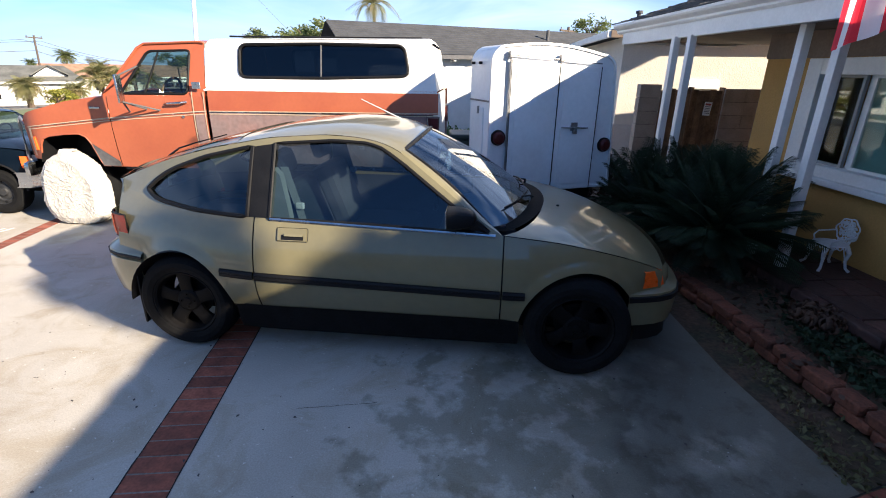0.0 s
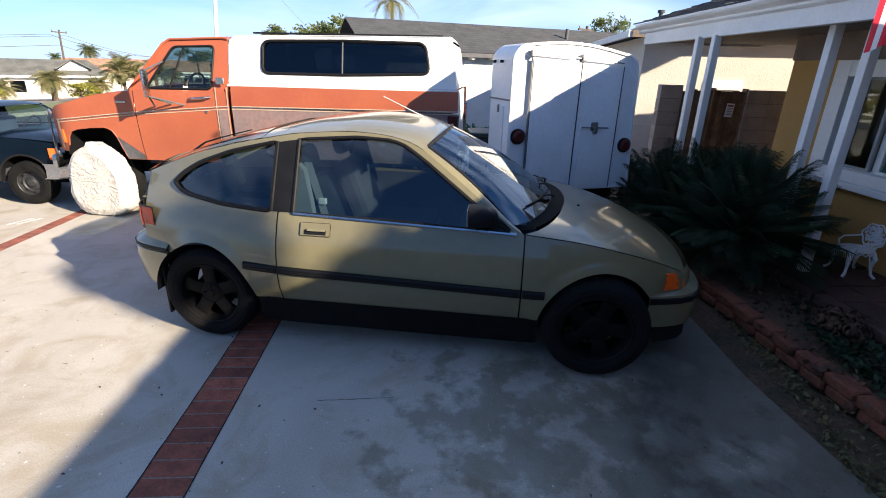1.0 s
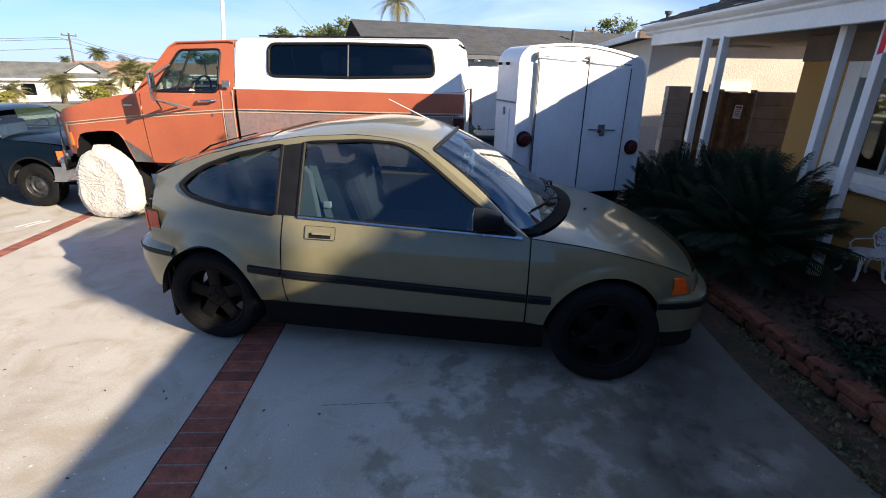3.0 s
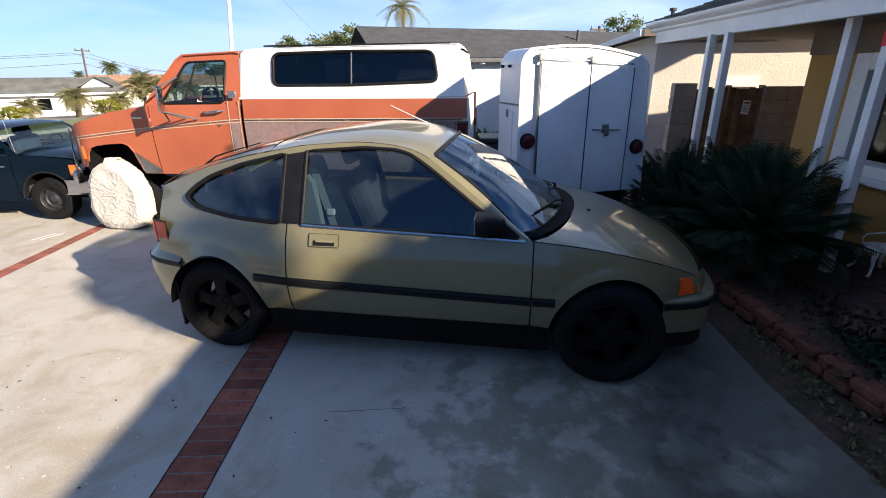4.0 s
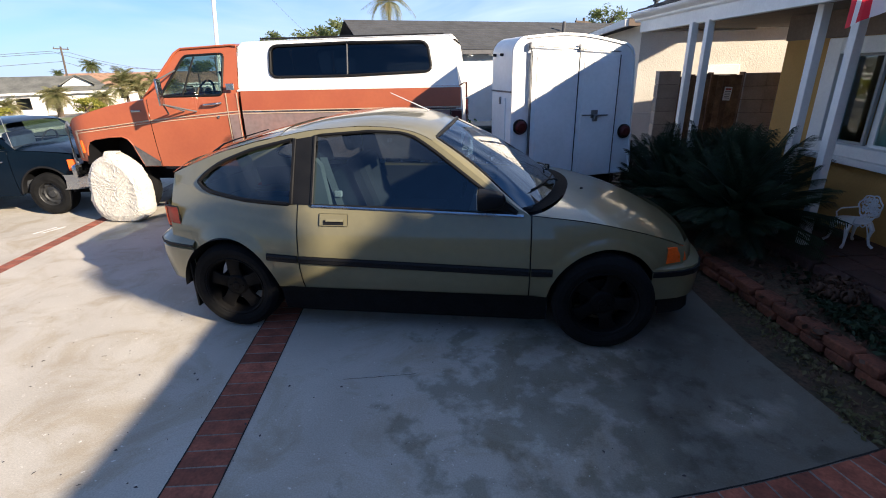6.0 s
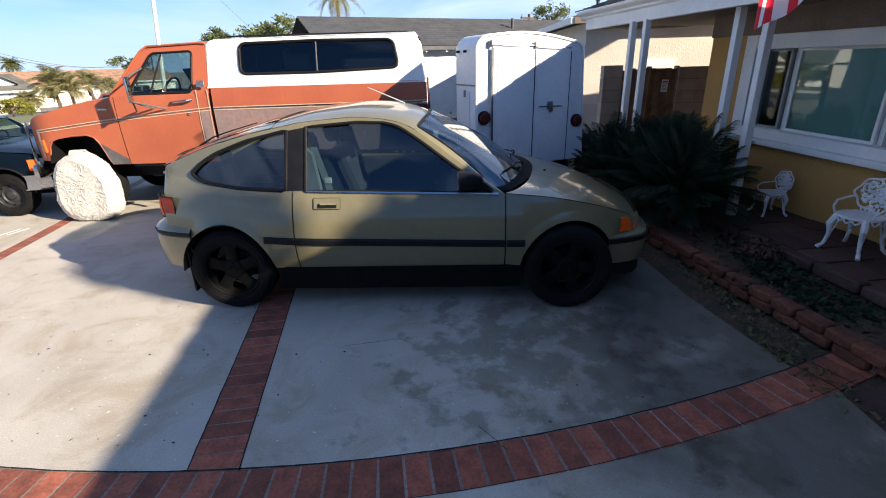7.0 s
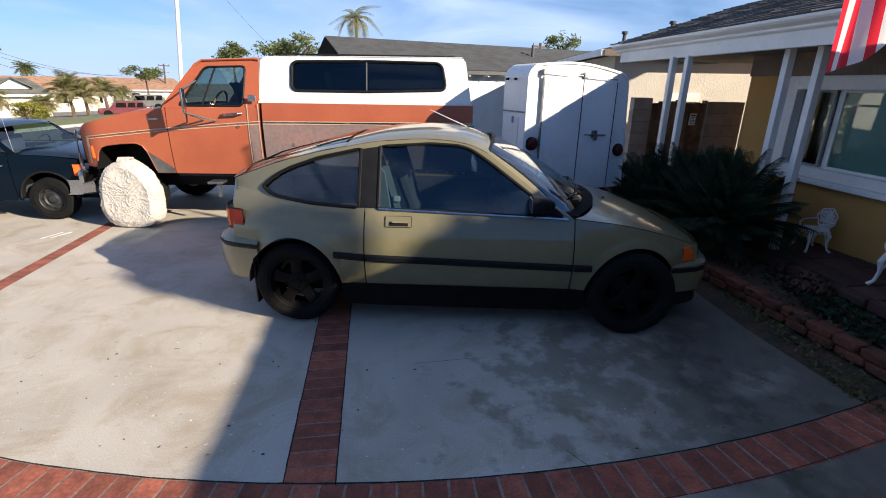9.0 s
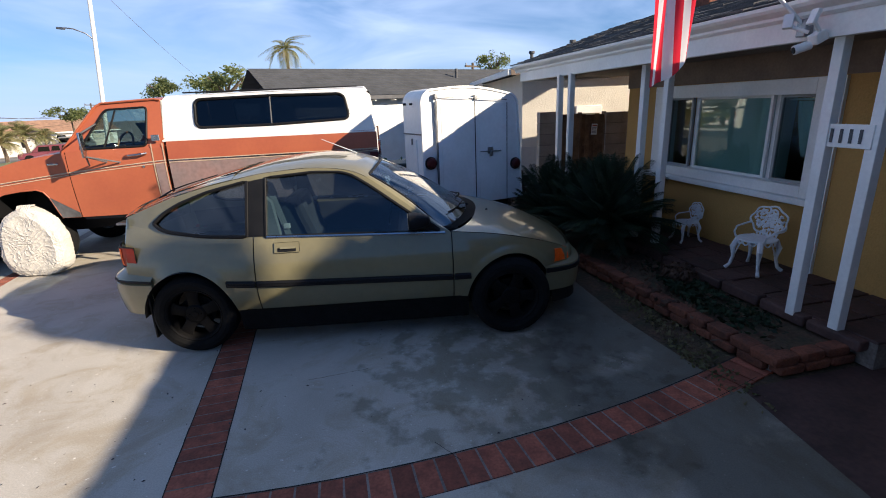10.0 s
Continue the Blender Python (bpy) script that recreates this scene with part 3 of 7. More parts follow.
# porch posts, in pairs
for k, (x, y) in enumerate(((3.41, -0.77), (3.34, -0.47), (3.23, 1.43), (3.12, 1.72), (2.72, 2.98), (2.66, 3.28))):
    p = solid("porch_post", bx(-0.036, 0.036, -0.036, 0.036, PORCH - 0.03 if k < 2 else 0.05, 2.13, bevel=0.005), PAINT_WHITE, "square white painted wooden porch post", "post", "paired porch posts", pose(x, y, 0, 0, 0, 9))
plate = thing("number_plate", "white board with dark numerals fixed between two posts", "sign", at=Matrix.Translation((3.375, -0.62, 1.50)) @ pose(0, 0, 0, 0, 0, 9))
part("board", bx(-0.035, -0.02, -0.16, 0.16, -0.075, 0.075, bevel=0.004), PAINT_WHITE, plate)
for k in range(4):
    part("bar", bx(-0.041, -0.0355, 0.085 - 0.062 * k, 0.105 - 0.062 * k, -0.045, 0.045, bevel=0.002), GREY_PRIMER, plate)

# ---- neighbour: block pillar, fence with gate, cream house, grey-roofed house ----
cream = thing("cream_house", "cream stucco neighbour house with grey roof", "house")
bm = bmesh.new()
box(bm, 2.92, 9.0, 6.65, 6.85, 0, 2.34)
box(bm, 2.92, 3.12, 6.85, 12.0, 0, 2.34)
part("wall", bm, CREAM, cream, smooth=False)
part("base_course", bx(2.90, 9.0, 6.62, 6.65, 0, 0.86), mat("grey_plaster", (0.5, 0.48, 0.45), 0.9, var=0.08), cream, smooth=False)
bm = bmesh.new()
prism(bm, [(2.62, 2.38), (2.62, 2.44), (5.6, 3.10), (9.3, 2.42), (9.3, 2.36)], 6.42, 12.4)
part("roof", bm, FAR_SHINGLE, cream, smooth=False)
part("eave_board", bx(2.56, 2.62, 6.38, 12.4, 2.31, 2.42), PAINT_WHITE, cream)
part("eave_board", bx(2.62, 9.3, 6.36, 6.42, 2.31, 2.42), SOFFIT, cream)
vent = part("window", bx(4.06, 4.62, 6.60, 6.66, 1.50, 1.66, bevel=0.01), PAINT_WHITE, cream, "white louvred vent window")
for x, y, z in ((3.45, 8.0, 2.62), (4.2, 7.4, 2.76)):
    pipe = part("vent_pipe", rod(rod(bmesh.new(), (x, y, z - 0.1), (x, y, z + 0.22), 0.04), (x, y, z + 0.22), (x, y, z + 0.27), 0.07), GREY_PRIMER, cream)

GM = pose(0, 5.4, 0)
pil = thing("wall_block", "stacked grey-brown concrete block pillars beside the gate", "wall", at=GM, kind="structure")
block_me = mesh_of("block", bx(0, 1, 0, 1, 0, 1, bevel=0.012), BLOCK)
for x0, x1, top in ((2.93, 3.25, 1.60), (4.18, 4.80, 1.55)):
    z, n = 0.0, 0
    while z < top - 0.01:
        hh = top / 8
        xs = (x0, x1) if n % 2 == 0 or x1 - x0 < 0.4 else (x0, (x0 + x1) / 2, x1)
        for a, c in zip(xs, xs[1:]):
            ob = new("block", block_me)
            ob.parent = pil
            ob.matrix_basis = Matrix.Translation((a, -0.1, z)) @ Matrix.Diagonal((c - a - 0.008, 0.2, hh - 0.01, 1))
        z, n = z + hh, n + 1
part("mortar", bx(2.945, 3.235, -0.085, 0.085, 0.0, 1.58), MORTAR, pil, smooth=False)
part("mortar", bx(4.195, 4.785, -0.085, 0.085, 0.0, 1.53), MORTAR, pil, smooth=False)
fen = thing("wooden_fence", "dark weathered upright board fence", "fence", at=GM)
gate = thing("wooden_gate", "weathered board gate with a small notice", "gate", at=GM)
rf = random.Random(3)
for k in range(4):
    x = 3.27 + 0.11 * k
    part("board", bx(x, x + 0.104, -0.02, 0.005, 0.08, 1.50 + rf.uniform(-0.02, 0.08), bevel=0.003), WOOD, fen)
part("rail", bx(3.27, 3.72, 0.005, 0.04, 1.2, 1.29), WOOD, fen)
for x in (3.706, 4.166):
    part("post", bx(x, x + 0.028, -0.06, 0.10, 0.0, 1.56, bevel=0.004), WOOD, gate)
for k in range(5):
    x = 3.735 + 0.087 * k
    part("board", bx(x, x + 0.082, -0.03, 0.0, 0.10, 1.52 + rf.uniform(-0.01, 0.01), bevel=0.003), WOOD, gate)
part("rail", bx(3.735, 4.165, 0.0, 0.035, 1.15, 1.24), WOOD, gate)
part("rail", bx(3.735, 4.165, 0.0, 0.035, 0.3, 0.39), WOOD, gate)
sg = thing("notice", "small white notice with red heading and grey lines", "sign", at=GM @ pose(3.985, -0.045, 1.245, 0, 3))
part("board", bx(-0.055, 0.055, -0.004, 0.004, -0.10, 0.10, bevel=0.003), PAINT_WHITE, sg)
part("bar", bx(-0.042, 0.042, -0.0075, -0.0045, 0.052, 0.08), mat("faded_red_print", (0.4, 0.1, 0.08), 0.7), sg)
for k in range(5):
    part("bar", bx(-0.042, 0.042 - 0.012 * (k % 2), -0.0075, -0.0045, 0.028 - 0.024 * k, 0.036 - 0.024 * k), GREY_PRIMER, sg)

NM = pose(-3.6, 11.35, 0, 0, 0, 29)
grey = thing("grey_roofed_house", "white neighbour house under a long dark grey roof", "house", at=NM)
part("wall", bx(0.25, 12.0, -1.95, -1.75, 0, 2.2), PAINT_WHITE, grey, smooth=False)
bm = bmesh.new()
gv = [[bm.verts.new((x, y, z)) for y, z in ((-1.75, 0), (2.0, 0), (2.0, 2.12), (0, 2.88), (-1.75, 2.2))] for x in (0.25, 0.45)]
for k in range(5):
    bm.faces.new((gv[0][k], gv[0][(k + 1) % 5], gv[1][(k + 1) % 5], gv[1][k]))
for g in gv:
    bm.faces.new(g)
bmesh.ops.recalc_face_normals(bm, faces=bm.faces[:])
part("wall", bm, PAINT_WHITE, grey, smooth=False)
steps = []
for k in range(15):
    a, c = k / 15, (k + 1) / 15
    steps += [(-2.25 + 2.25 * a, 2.12 + 0.88 * a + 0.022), (-2.25 + 2.25 * c, 2.12 + 0.88 * c + 0.004)]
bm = sheet(bmesh.new(), [[(x, y, z) for y, z in steps] for x in [-0.4 + 13.3 * k / 20 for k in range(21)]])
part("roof_face", bm, FAR_SHINGLE, grey, "dark grey shingle courses", smooth=False)
bm = bmesh.new()
rows = [[(x, -2.25, 2.08), (x, 0, 2.97), (x, 2.3, 2.08)] for x in (-0.4, 12.9)]
sheet(bm, rows)
bmesh.ops.solidify(bm, geom=bm.faces[:], thickness=0.05)
part("roof_deck", bm, FAR_SHINGLE, grey, smooth=False)
part("eave_board", bx(-0.42, 12.9, -2.28, -2.25, 2.03, 2.13), GREY_PRIMER, grey)
for k in range(16):
    part("rafter_tail", bx(0.6 + 0.62 * k, 0.66 + 0.62 * k, -2.22, -1.95, 1.98, 2.08), PAINT_WHITE, grey)
part("vent_pipe", rod(bmesh.new(), (6.2, -0.9, 2.6), (6.2, -0.9, 2.95), 0.05), GREY_PRIMER, grey)


# ---- small olive coupe ----
YC = 0.75
ZS = [(-1.80, 1.0), (-1.5, 0.965), (-1.1, 0.925), (-0.7, 0.915), (0.0, 0.895), (0.72, 0.875), (0.8, 0.87), (1.1, 0.835), (1.3, 0.79), (1.5, 0.735), (1.65, 0.68), (1.76, 0.63)]
ZR = [(-1.78, 1.04), (-1.6, 1.11), (-1.36, 1.195), (-1.04, 1.28), (-0.65, 1.355), (-0.3, 1.38), (-0.1, 1.37), (0.05, 1.345), (0.16, 1.30), (0.4, 1.13), (0.66, 0.94), (0.78, 0.872)]
ZS, ZR = smoothed(ZS, 0.10), smoothed(ZR, 0.07)
HUB_R, HUB_F, ARCH = (-1.235, 0.325), (1.25, 0.318), 0.35
QW0 = [(-1.5, 1.005), (-1.46, 0.975), (-1.40, 0.955), (-1.1, 0.925), (-0.745, 0.915)]
QW1 = [(-1.5, 1.015), (-1.42, 1.085), (-1.3, 1.15), (-1.06, 1.235), (-0.745, 1.305)]
DW0 = [(-0.605, 0.91), (0.0, 0.90), (0.70, 0.875)]
DW1 = [(-0.605, 1.325), (-0.24, 1.35), (-0.03, 1.34), (0.06, 1.31), (0.18, 1.235), (0.4, 1.08), (0.60, 0.94), (0.70, 0.885)]
QW0, QW1 = smoothed(QW0, 0.045), smoothed(QW1, 0.045)


def y_low(x, z):
    y = -0.16 + (0.05 * ((0.55 - z) / 0.2) ** 2 if z < 0.55 else 0.10 * ((z - 0.55) / 0.37) ** 2)
    if x > 0.8:
        y += 0.25 * ((x - 0.8) / 0.95) ** 1.7
    if x < -0.65:
        y += 0.25 * ((-x - 0.65) / 1.1) ** 1.7
    return y


def y_up(x, z):
    zs = lerp(x, ZS)
    return y_low(x, zs) + (z - zs) * 0.46


def arch_z(x, z0):
    for cx, cz in (HUB_R, HUB_F):
        d = ARCH ** 2 - (x - cx) ** 2
        if d > 0:
            z0 = max(z0, cz + math.sqrt(d))
    return z0


def cols(a, b, n, extra=()):
    xs = {round(a + (b - a) * k / n, 4) for k in range(n + 1)} | {round(e, 4) for e in extra if a < e < b}
    for cx, _ in (HUB_R, HUB_F):
        for k in range(25):
            t = cx - ARCH * math.cos(math.pi * k / 24)
            if a < t < b:
                xs.add(round(t, 4))
    return sorted(xs)


def side(far, p):
    return (p[0], 2 * YC - p[1], p[2]) if far else p


def low_panel(x0, x1, bottom, far, n=14, flare=True):
    rows = []
    for x in cols(x0, x1, n):
        zb, zt = arch_z(x, bottom(x)), lerp(x, ZS)
        row = []
        for k in range(13):
            z = zb + (zt - zb) * k / 12
            y = y_low(x, z)
            if flare:
                for cx, cz in (HUB_R, HUB_F):
                    d = math.hypot(x - cx, z - cz)
                    if d < ARCH + 0.06:
                        y -= 0.013 * max(0, 1 - (d - ARCH) / 0.06) ** 0.7
            row.append(side(far, (x, y, z)))
        rows.append(row)
    return sheet(bmesh.new(), rows)


def upper_frame(far):
    bm = bmesh.new()
    xs = sorted({round(-1.76 + 2.54 * k / 60, 4) for k in range(61)} | {-1.5, -0.745, -0.605, 0.70, 0.16, 0.18})
    for a, b in zip(xs, xs[1:]):
        mid = (a + b) / 2
        win = (QW0, QW1) if -1.5 < mid < -0.745 else (DW0, DW1) if -0.605 < mid < 0.70 else None
        bands = [(lambda x: lerp(x, ZS), lambda x: lerp(x, win[0])), (lambda x: lerp(x, win[1]), lambda x: lerp(x, ZR))] if win else [(lambda x: lerp(x, ZS), lambda x: lerp(x, ZR))]
        for lo, hi in bands:
            rows = [[side(far, (x, y_up(x, z), z)) for z in [lo(x) + (max(hi(x), lo(x) + 0.002) - lo(x)) * k / 4 for k in range(5)]] for x in (a, b)]
            sheet(bm, rows)
    bmesh.ops.remove_doubles(bm, verts=bm.verts, dist=0.0005)
    return bm


def pane_side(lo, hi, far, inset=0.012):
    x0, x1 = lo[0][0], lo[-1][0]
    return sheet(bmesh.new(), [[side(far, (x, y_up(x, z) + inset, z)) for z in [lerp(x, lo) + (lerp(x, hi) - lerp(x, lo)) * k / 3 for k in range(4)]] for x in [x0 + (x1 - x0) * k / 24 for k in range(25)]])


def outline_tube(lo, hi, far, r, dy=-0.003):
    x0, x1 = lo[0][0], lo[-1][0]
    xs = [x0 + (x1 - x0) * k / 26 for k in range(27)]
    pts = [(x, lerp(x, lo)) for x in xs] + [(x, lerp(x, hi)) for x in xs[::-1]]
    pts.append(pts[0])
    return tube(bmesh.new(), [side(far, (x, y_up(x, z) + dy, z)) for x, z in pts], r, 6)


def across(fx, fy, fz, s0, s1, ns, nv=18):
    """Sheet over the car's width: v runs from near side to far side."""
    rows = []
    for i in range(ns + 1):
        s = s0 + (s1 - s0) * i / ns
        rows.append([(fx(s, v), YC + v * (YC - fy(s)), fz(s, v)) for v in [-1 + 2 * k / nv for k in range(nv + 1)]])
    return sheet(bmesh.new(), rows)


car = thing("hatchback_coupe", "olive tan two-door hatchback coupe parked on concrete", "car")
SILL = 0.345
for far in (False, True):
    part("quarter_panel", low_panel(-1.755, -0.703, lambda x: 0.60 if x < -1.545 else SILL, far, 20), OLIVE, car)
    door = part("door", low_panel(-0.695, 0.785, lambda x: SILL, far, 20), OLIVE, car)
    part("fender", low_panel(0.793, 1.76, lambda x: 0.50 if x > 1.5 else SILL, far, 20), OLIVE, car)
    part("pillar_frame", upper_frame(far), OLIVE, car)
    qg = part("quarter_window", pane_side(QW0, QW1, far), CAR_GLASS, car, "tinted quarter glass")
    part("seal", outline_tube(QW0, QW1, far, 0.014), BLACK_PLASTIC, qg, "black rubber window surround")
    dg = part("door_window", pane_side(DW0, DW1, far), CAR_GLASS, car, "door glass")
    part("seal", outline_tube(DW0, DW1, far, 0.011), BLACK_PLASTIC, dg, "black rubber window surround")
    # black pillar between the two panes
    rows = [[side(far, (x, y_up(x, z) - 0.006, z)) for z in [0.915 + (lerp(x, ZR) - 0.035 - 0.915) * k / 6 for k in range(7)]] for x in [-0.745 + 0.14 * k / 4 for k in range(5)]]
    part("pillar_cover", sheet(bmesh.new(), rows), BLACK_PLASTIC, car, "matt black pillar cover")
    # sill strip, mouldings
    part("sill_trim", tube(bmesh.new(), [side(far, (x, y_low(x, lerp(x, ZS)) - 0.004, lerp(x, ZS) - 0.004)) for x in [-0.60 + 1.34 * k / 16 for k in range(17)]], 0.012, 8), CHROME, door, "bright window sill strip")
    for x0, x1, par in ((-0.925, -0.703, car), (-0.693, 0.782, door), (0.796, 0.925, car)):
        rows = []
        for x in [x0 + (x1 - x0) * k / 10 for k in range(11)]:
            y, zm = y_low(x, 0.555), -0.003 - 0.025 * x
            rows.append([side(far, (x, y + dy, z + zm)) for dy, z in ((0.0, 0.580), (-0.014, 0.577), (-0.020, 0.568), (-0.020, 0.562), (-0.017, 0.560), (-0.017, 0.556), (-0.020, 0.554), (-0.020, 0.542), (-0.014, 0.533), (0.0, 0.530))])
        part("side_moulding", sheet(bmesh.new(), rows), BLACK_PLASTIC, par, "black rubbing strip")
    part("rocker_panel", sheet(bmesh.new(), [[side(far, (x, y_low(x, 0.36) + dy, z)) for dy, z in ((0.0, 0.352), (0.014, 0.335), (0.03, 0.29), (0.045, 0.20), (0.07, 0.145), (0.16, 0.14))] for x in [-0.89 + 1.80 * k / 12 for k in range(13)]]), RUBBER, car, "matt black rocker panel")
    part("inner_panel", sheet(bmesh.new(), [[side(far, (x, y_low(x, z) + 0.06, z)) for z in (0.36, 0.45, 0.6, 0.75, 0.86)] for x in (-0.86, -0.4, 0.0, 0.4, 0.88)]), INTERIOR, car)
    part("inner_panel", sheet(bmesh.new(), [[side(far, (x, y_low(x, z) + 0.06, z)) for z in (0.70, 0.8, 0.88)] for x in (-1.7, -1.4, -1.1, -0.86)]), INTERIOR, car)
    for cx, cz in (HUB_R, HUB_F):
        bm = bmesh.new()
        rows = [[side(far, (cx + ARCH * math.cos(t), y, max(0.30, cz + ARCH * math.sin(t)))) for y in (-0.1 + 0.12 * (abs(cx) > 1.24), 0.1, 0.25, 0.42)] for t in [math.pi * k / 24 for k in range(25)]]
        sheet(bm, rows)
        part("wheel_well", bm, BLACK_PLASTIC, car)
        part("well_back", sheet(bmesh.new(), [[side(far, (cx + a * (ARCH + 0.02), 0.42, 0.2 + 0.5 * c)) for c in (0, 0.5, 1)] for a in (-1, 0, 1)]), BLACK_PLASTIC, car)
    # mud flap behind the rear wheel
    bm = bmesh.new()
    box(bm, -1.562, -1.547, -0.06, 0.13, 0.14, 0.50, bevel=0.005, m=Matrix.Translation((0, 0, 0)))
    if far:
        bmesh.ops.transform(bm, matrix=Matrix.Translation((0, 2 * YC, 0)) @ Matrix.Diagonal((1, -1, 1, 1)), verts=bm.verts)
    part("mud_flap", bm, BLACK_PLASTIC, car)

# bonnet, cowl, windscreen, roof, hatch
def hood_x(s, v):
    back, front = 0.79 + 0.28 * (1 - v * v) ** 0.7, 1.755 + 0.10 * (1 - v * v)
    return back + (front - back) * s


def hood_z(s, v):
    x = hood_x(s, v)
    return lerp(min(x, 1.76), ZS) + 0.004 + (0.055 - 0.02 * s) * (1 - v * v) ** 0.8 - max(0, x - 1.76) * 0.5


hood = part("bonnet", across(hood_x, lambda s: y_low(0.79 + 0.965 * s, lerp(0.79 + 0.965 * s, ZS)) + 0.006, hood_z, 0, 1, 26, 26), OLIVE, car)
cowl = part("cowl", across(lambda s, v: 0.70 + 0.28 * (1 - v * v) ** 0.7 + 0.10 * s, lambda s: 0.02, lambda s, v: 0.872 + 0.045 * (1 - v * v) ** 0.8 - 0.006, 0, 1, 3, 26), RUBBER, car, "matt black cowl panel")
def ws_x(s, v):
    return (0.71 + 0.28 * (1 - v * v) ** 0.7) * (1 - s) + (0.175 + 0.07 * (1 - v * v)) * s


shield = part("windscreen", across(ws_x, lambda s: 0.015 + 0.165 * s, lambda s, v: (0.885 + 0.04 * (1 - v * v)) * (1 - s) + (1.30 + 0.055 * (1 - v * v)) * s + 0.035 * math.sin(math.pi * s), 0, 1, 12, 22), SHIELD_GLASS, car, "curved windscreen")
shield.visible_shadow = False
part("seal", tube(bmesh.new(), [(ws_x(1, v), YC + v * (YC - 0.18), 1.302 + 0.055 * (1 - v * v)) for v in [-1 + k / 10 for k in range(21)]], 0.012, 6), BLACK_PLASTIC, shield)
for sg_ in (-1, 1):
    part("seal", tube(bmesh.new(), [(ws_x(s, sg_), YC + sg_ * (YC - 0.015 - 0.165 * s), 0.885 * (1 - s) + 1.30 * s + 0.035 * math.sin(math.pi * s) + 0.002) for s in [k / 10 for k in range(11)]], 0.012, 6), BLACK_PLASTIC, shield)
for sg_ in (-1, 1):
    rows = []
    for k in range(15):
        s = k / 14
        xp = 0.775 + (0.165 - 0.775) * s
        zp = lerp(xp, ZR)
        yp = y_up(xp, zp)
        xe, ye, ze = ws_x(s, sg_), 0.015 + 0.165 * s, 0.885 * (1 - s) + 1.30 * s + 0.035 * math.sin(math.pi * s)
        rows.append([(xp + (xe - xp) * u, YC + sg_ * (YC - yp - (ye - yp) * u), zp + (ze - zp) * u + 0.012 * math.sin(math.pi * u)) for u in (0.0, 0.2, 0.4, 0.6, 0.8, 1.0)])
    part("windscreen_pillar", sheet(bmesh.new(), rows), OLIVE, car)
ROOF0, ROOF1 = 0.17, -0.86
def roof_x(s, v):
    return ROOF0 + 0.07 * (1 - v * v) * (1 - s) ** 3 + (ROOF1 - ROOF0) * s


def roof_z(s, v):
    x = ROOF0 + (ROOF1 - ROOF0) * s
    return lerp(x, ZR) + 0.05 * (1 - v ** 4) * (0.8 + 0.2 * math.sin(math.pi * s)) + 0.004


part("roof_panel", across(roof_x, lambda s: y_up(ROOF0 + (ROOF1 - ROOF0) * s, lerp(ROOF0 + (ROOF1 - ROOF0) * s, ZR)), roof_z, 0, 1, 20, 24), OLIVE, car)
H0, H1 = -0.86, -1.775
def hx(s):
    return H0 + (H1 - H0) * s


def hatch_z(s, v):
    return lerp(hx(s), ZR) + 0.05 * (1 - v ** 4) * (1 - 0.5 * s) + 0.003


hatch = part("hatch_glass", across(lambda s, v: hx(s) - 0.05 * s * (1 - v * v), lambda s: y_up(hx(s), lerp(hx(s), ZR)) + 0.05, hatch_z, 0.03, 0.93, 16, 20), CAR_GLASS, car, "sloping hatch glass")
for sg_ in (-1, 1):
    rows = []
    for i in range(17):
        s = i / 16
        ye = y_up(hx(s), lerp(hx(s), ZR))
        rows.append([(hx(s), YC + sg_ * (YC - ye - d), hatch_z(s, 1 - d * 1.2) + 0.004) for d in (0.0, 0.03, 0.06, 0.085)])
    part("hatch_rail", sheet(bmesh.new(), rows), OLIVE, car)
part("spoiler_lip", across(lambda s, v: hx(0.92) - (hx(0.92) - hx(1)) * s - 0.05 * (1 - v * v), lambda s: y_up(-1.75, 1.04) + 0.004, lambda s, v: hatch_z(0.92 + 0.08 * s, v) + 0.012 - 0.01 * s, 0, 1, 4, 20), OLIVE, car)
wip = part("rear_wiper", tube(bmesh.new(), [(-1.66, 0.62, 1.135), (-1.45, 0.45, 1.225), (-1.30, 0.40, 1.27), (-1.05, 0.38, 1.335)], [0.009, 0.006, 0.005, 0.004], 6), BLACK_PLASTIC, car)


def wrap(path, levels, back):
    """Wrapped bumper or panel: path of (x, y) from the near side to the middle; levels of (z, outward)."""
    full = path + [(x, 2 * YC - y) for x, y in path[::-1]]
    rows = []
    for z, o in levels:
        row = []
        for i, (x, y) in enumerate(full):
            a, c = Vector(full[max(i - 1, 0)]), Vector(full[min(i + 1, len(full) - 1)])
            d = (c - a).normalized()
            nrm = Vector((-d.y, d.x)) if back else Vector((d.y, -d.x))
            row.append((x + nrm.x * o, y + nrm.y * o, z))
        rows.append(row)
    return sheet(bmesh.new(), rows)


REAR = [(-1.535, 0.0), (-1.64, 0.026), (-1.745, 0.058), (-1.825, 0.10), (-1.885, 0.165), (-1.925, 0.26), (-1.95, 0.40), (-1.96, 0.55), (-1.965, 0.74)]
FRONT = [(1.555, 0.0), (1.655, 0.022), (1.75, 0.052), (1.825, 0.097), (1.88, 0.165), (1.92, 0.27), (1.945, 0.41), (1.955, 0.58), (1.96, 0.74)]
rb = part("rear_bumper", wrap(REAR, [(0.665, -0.07), (0.645, -0.055), (0.612, -0.008), (0.60, 0.006), (0.585, 0.012), (0.565, 0.0), (0.555, 0.014), (0.50, 0.018), (0.42, 0.010), (0.36, 0.0), (0.30, -0.014), (0.275, -0.06)], True), OLIVE, car)
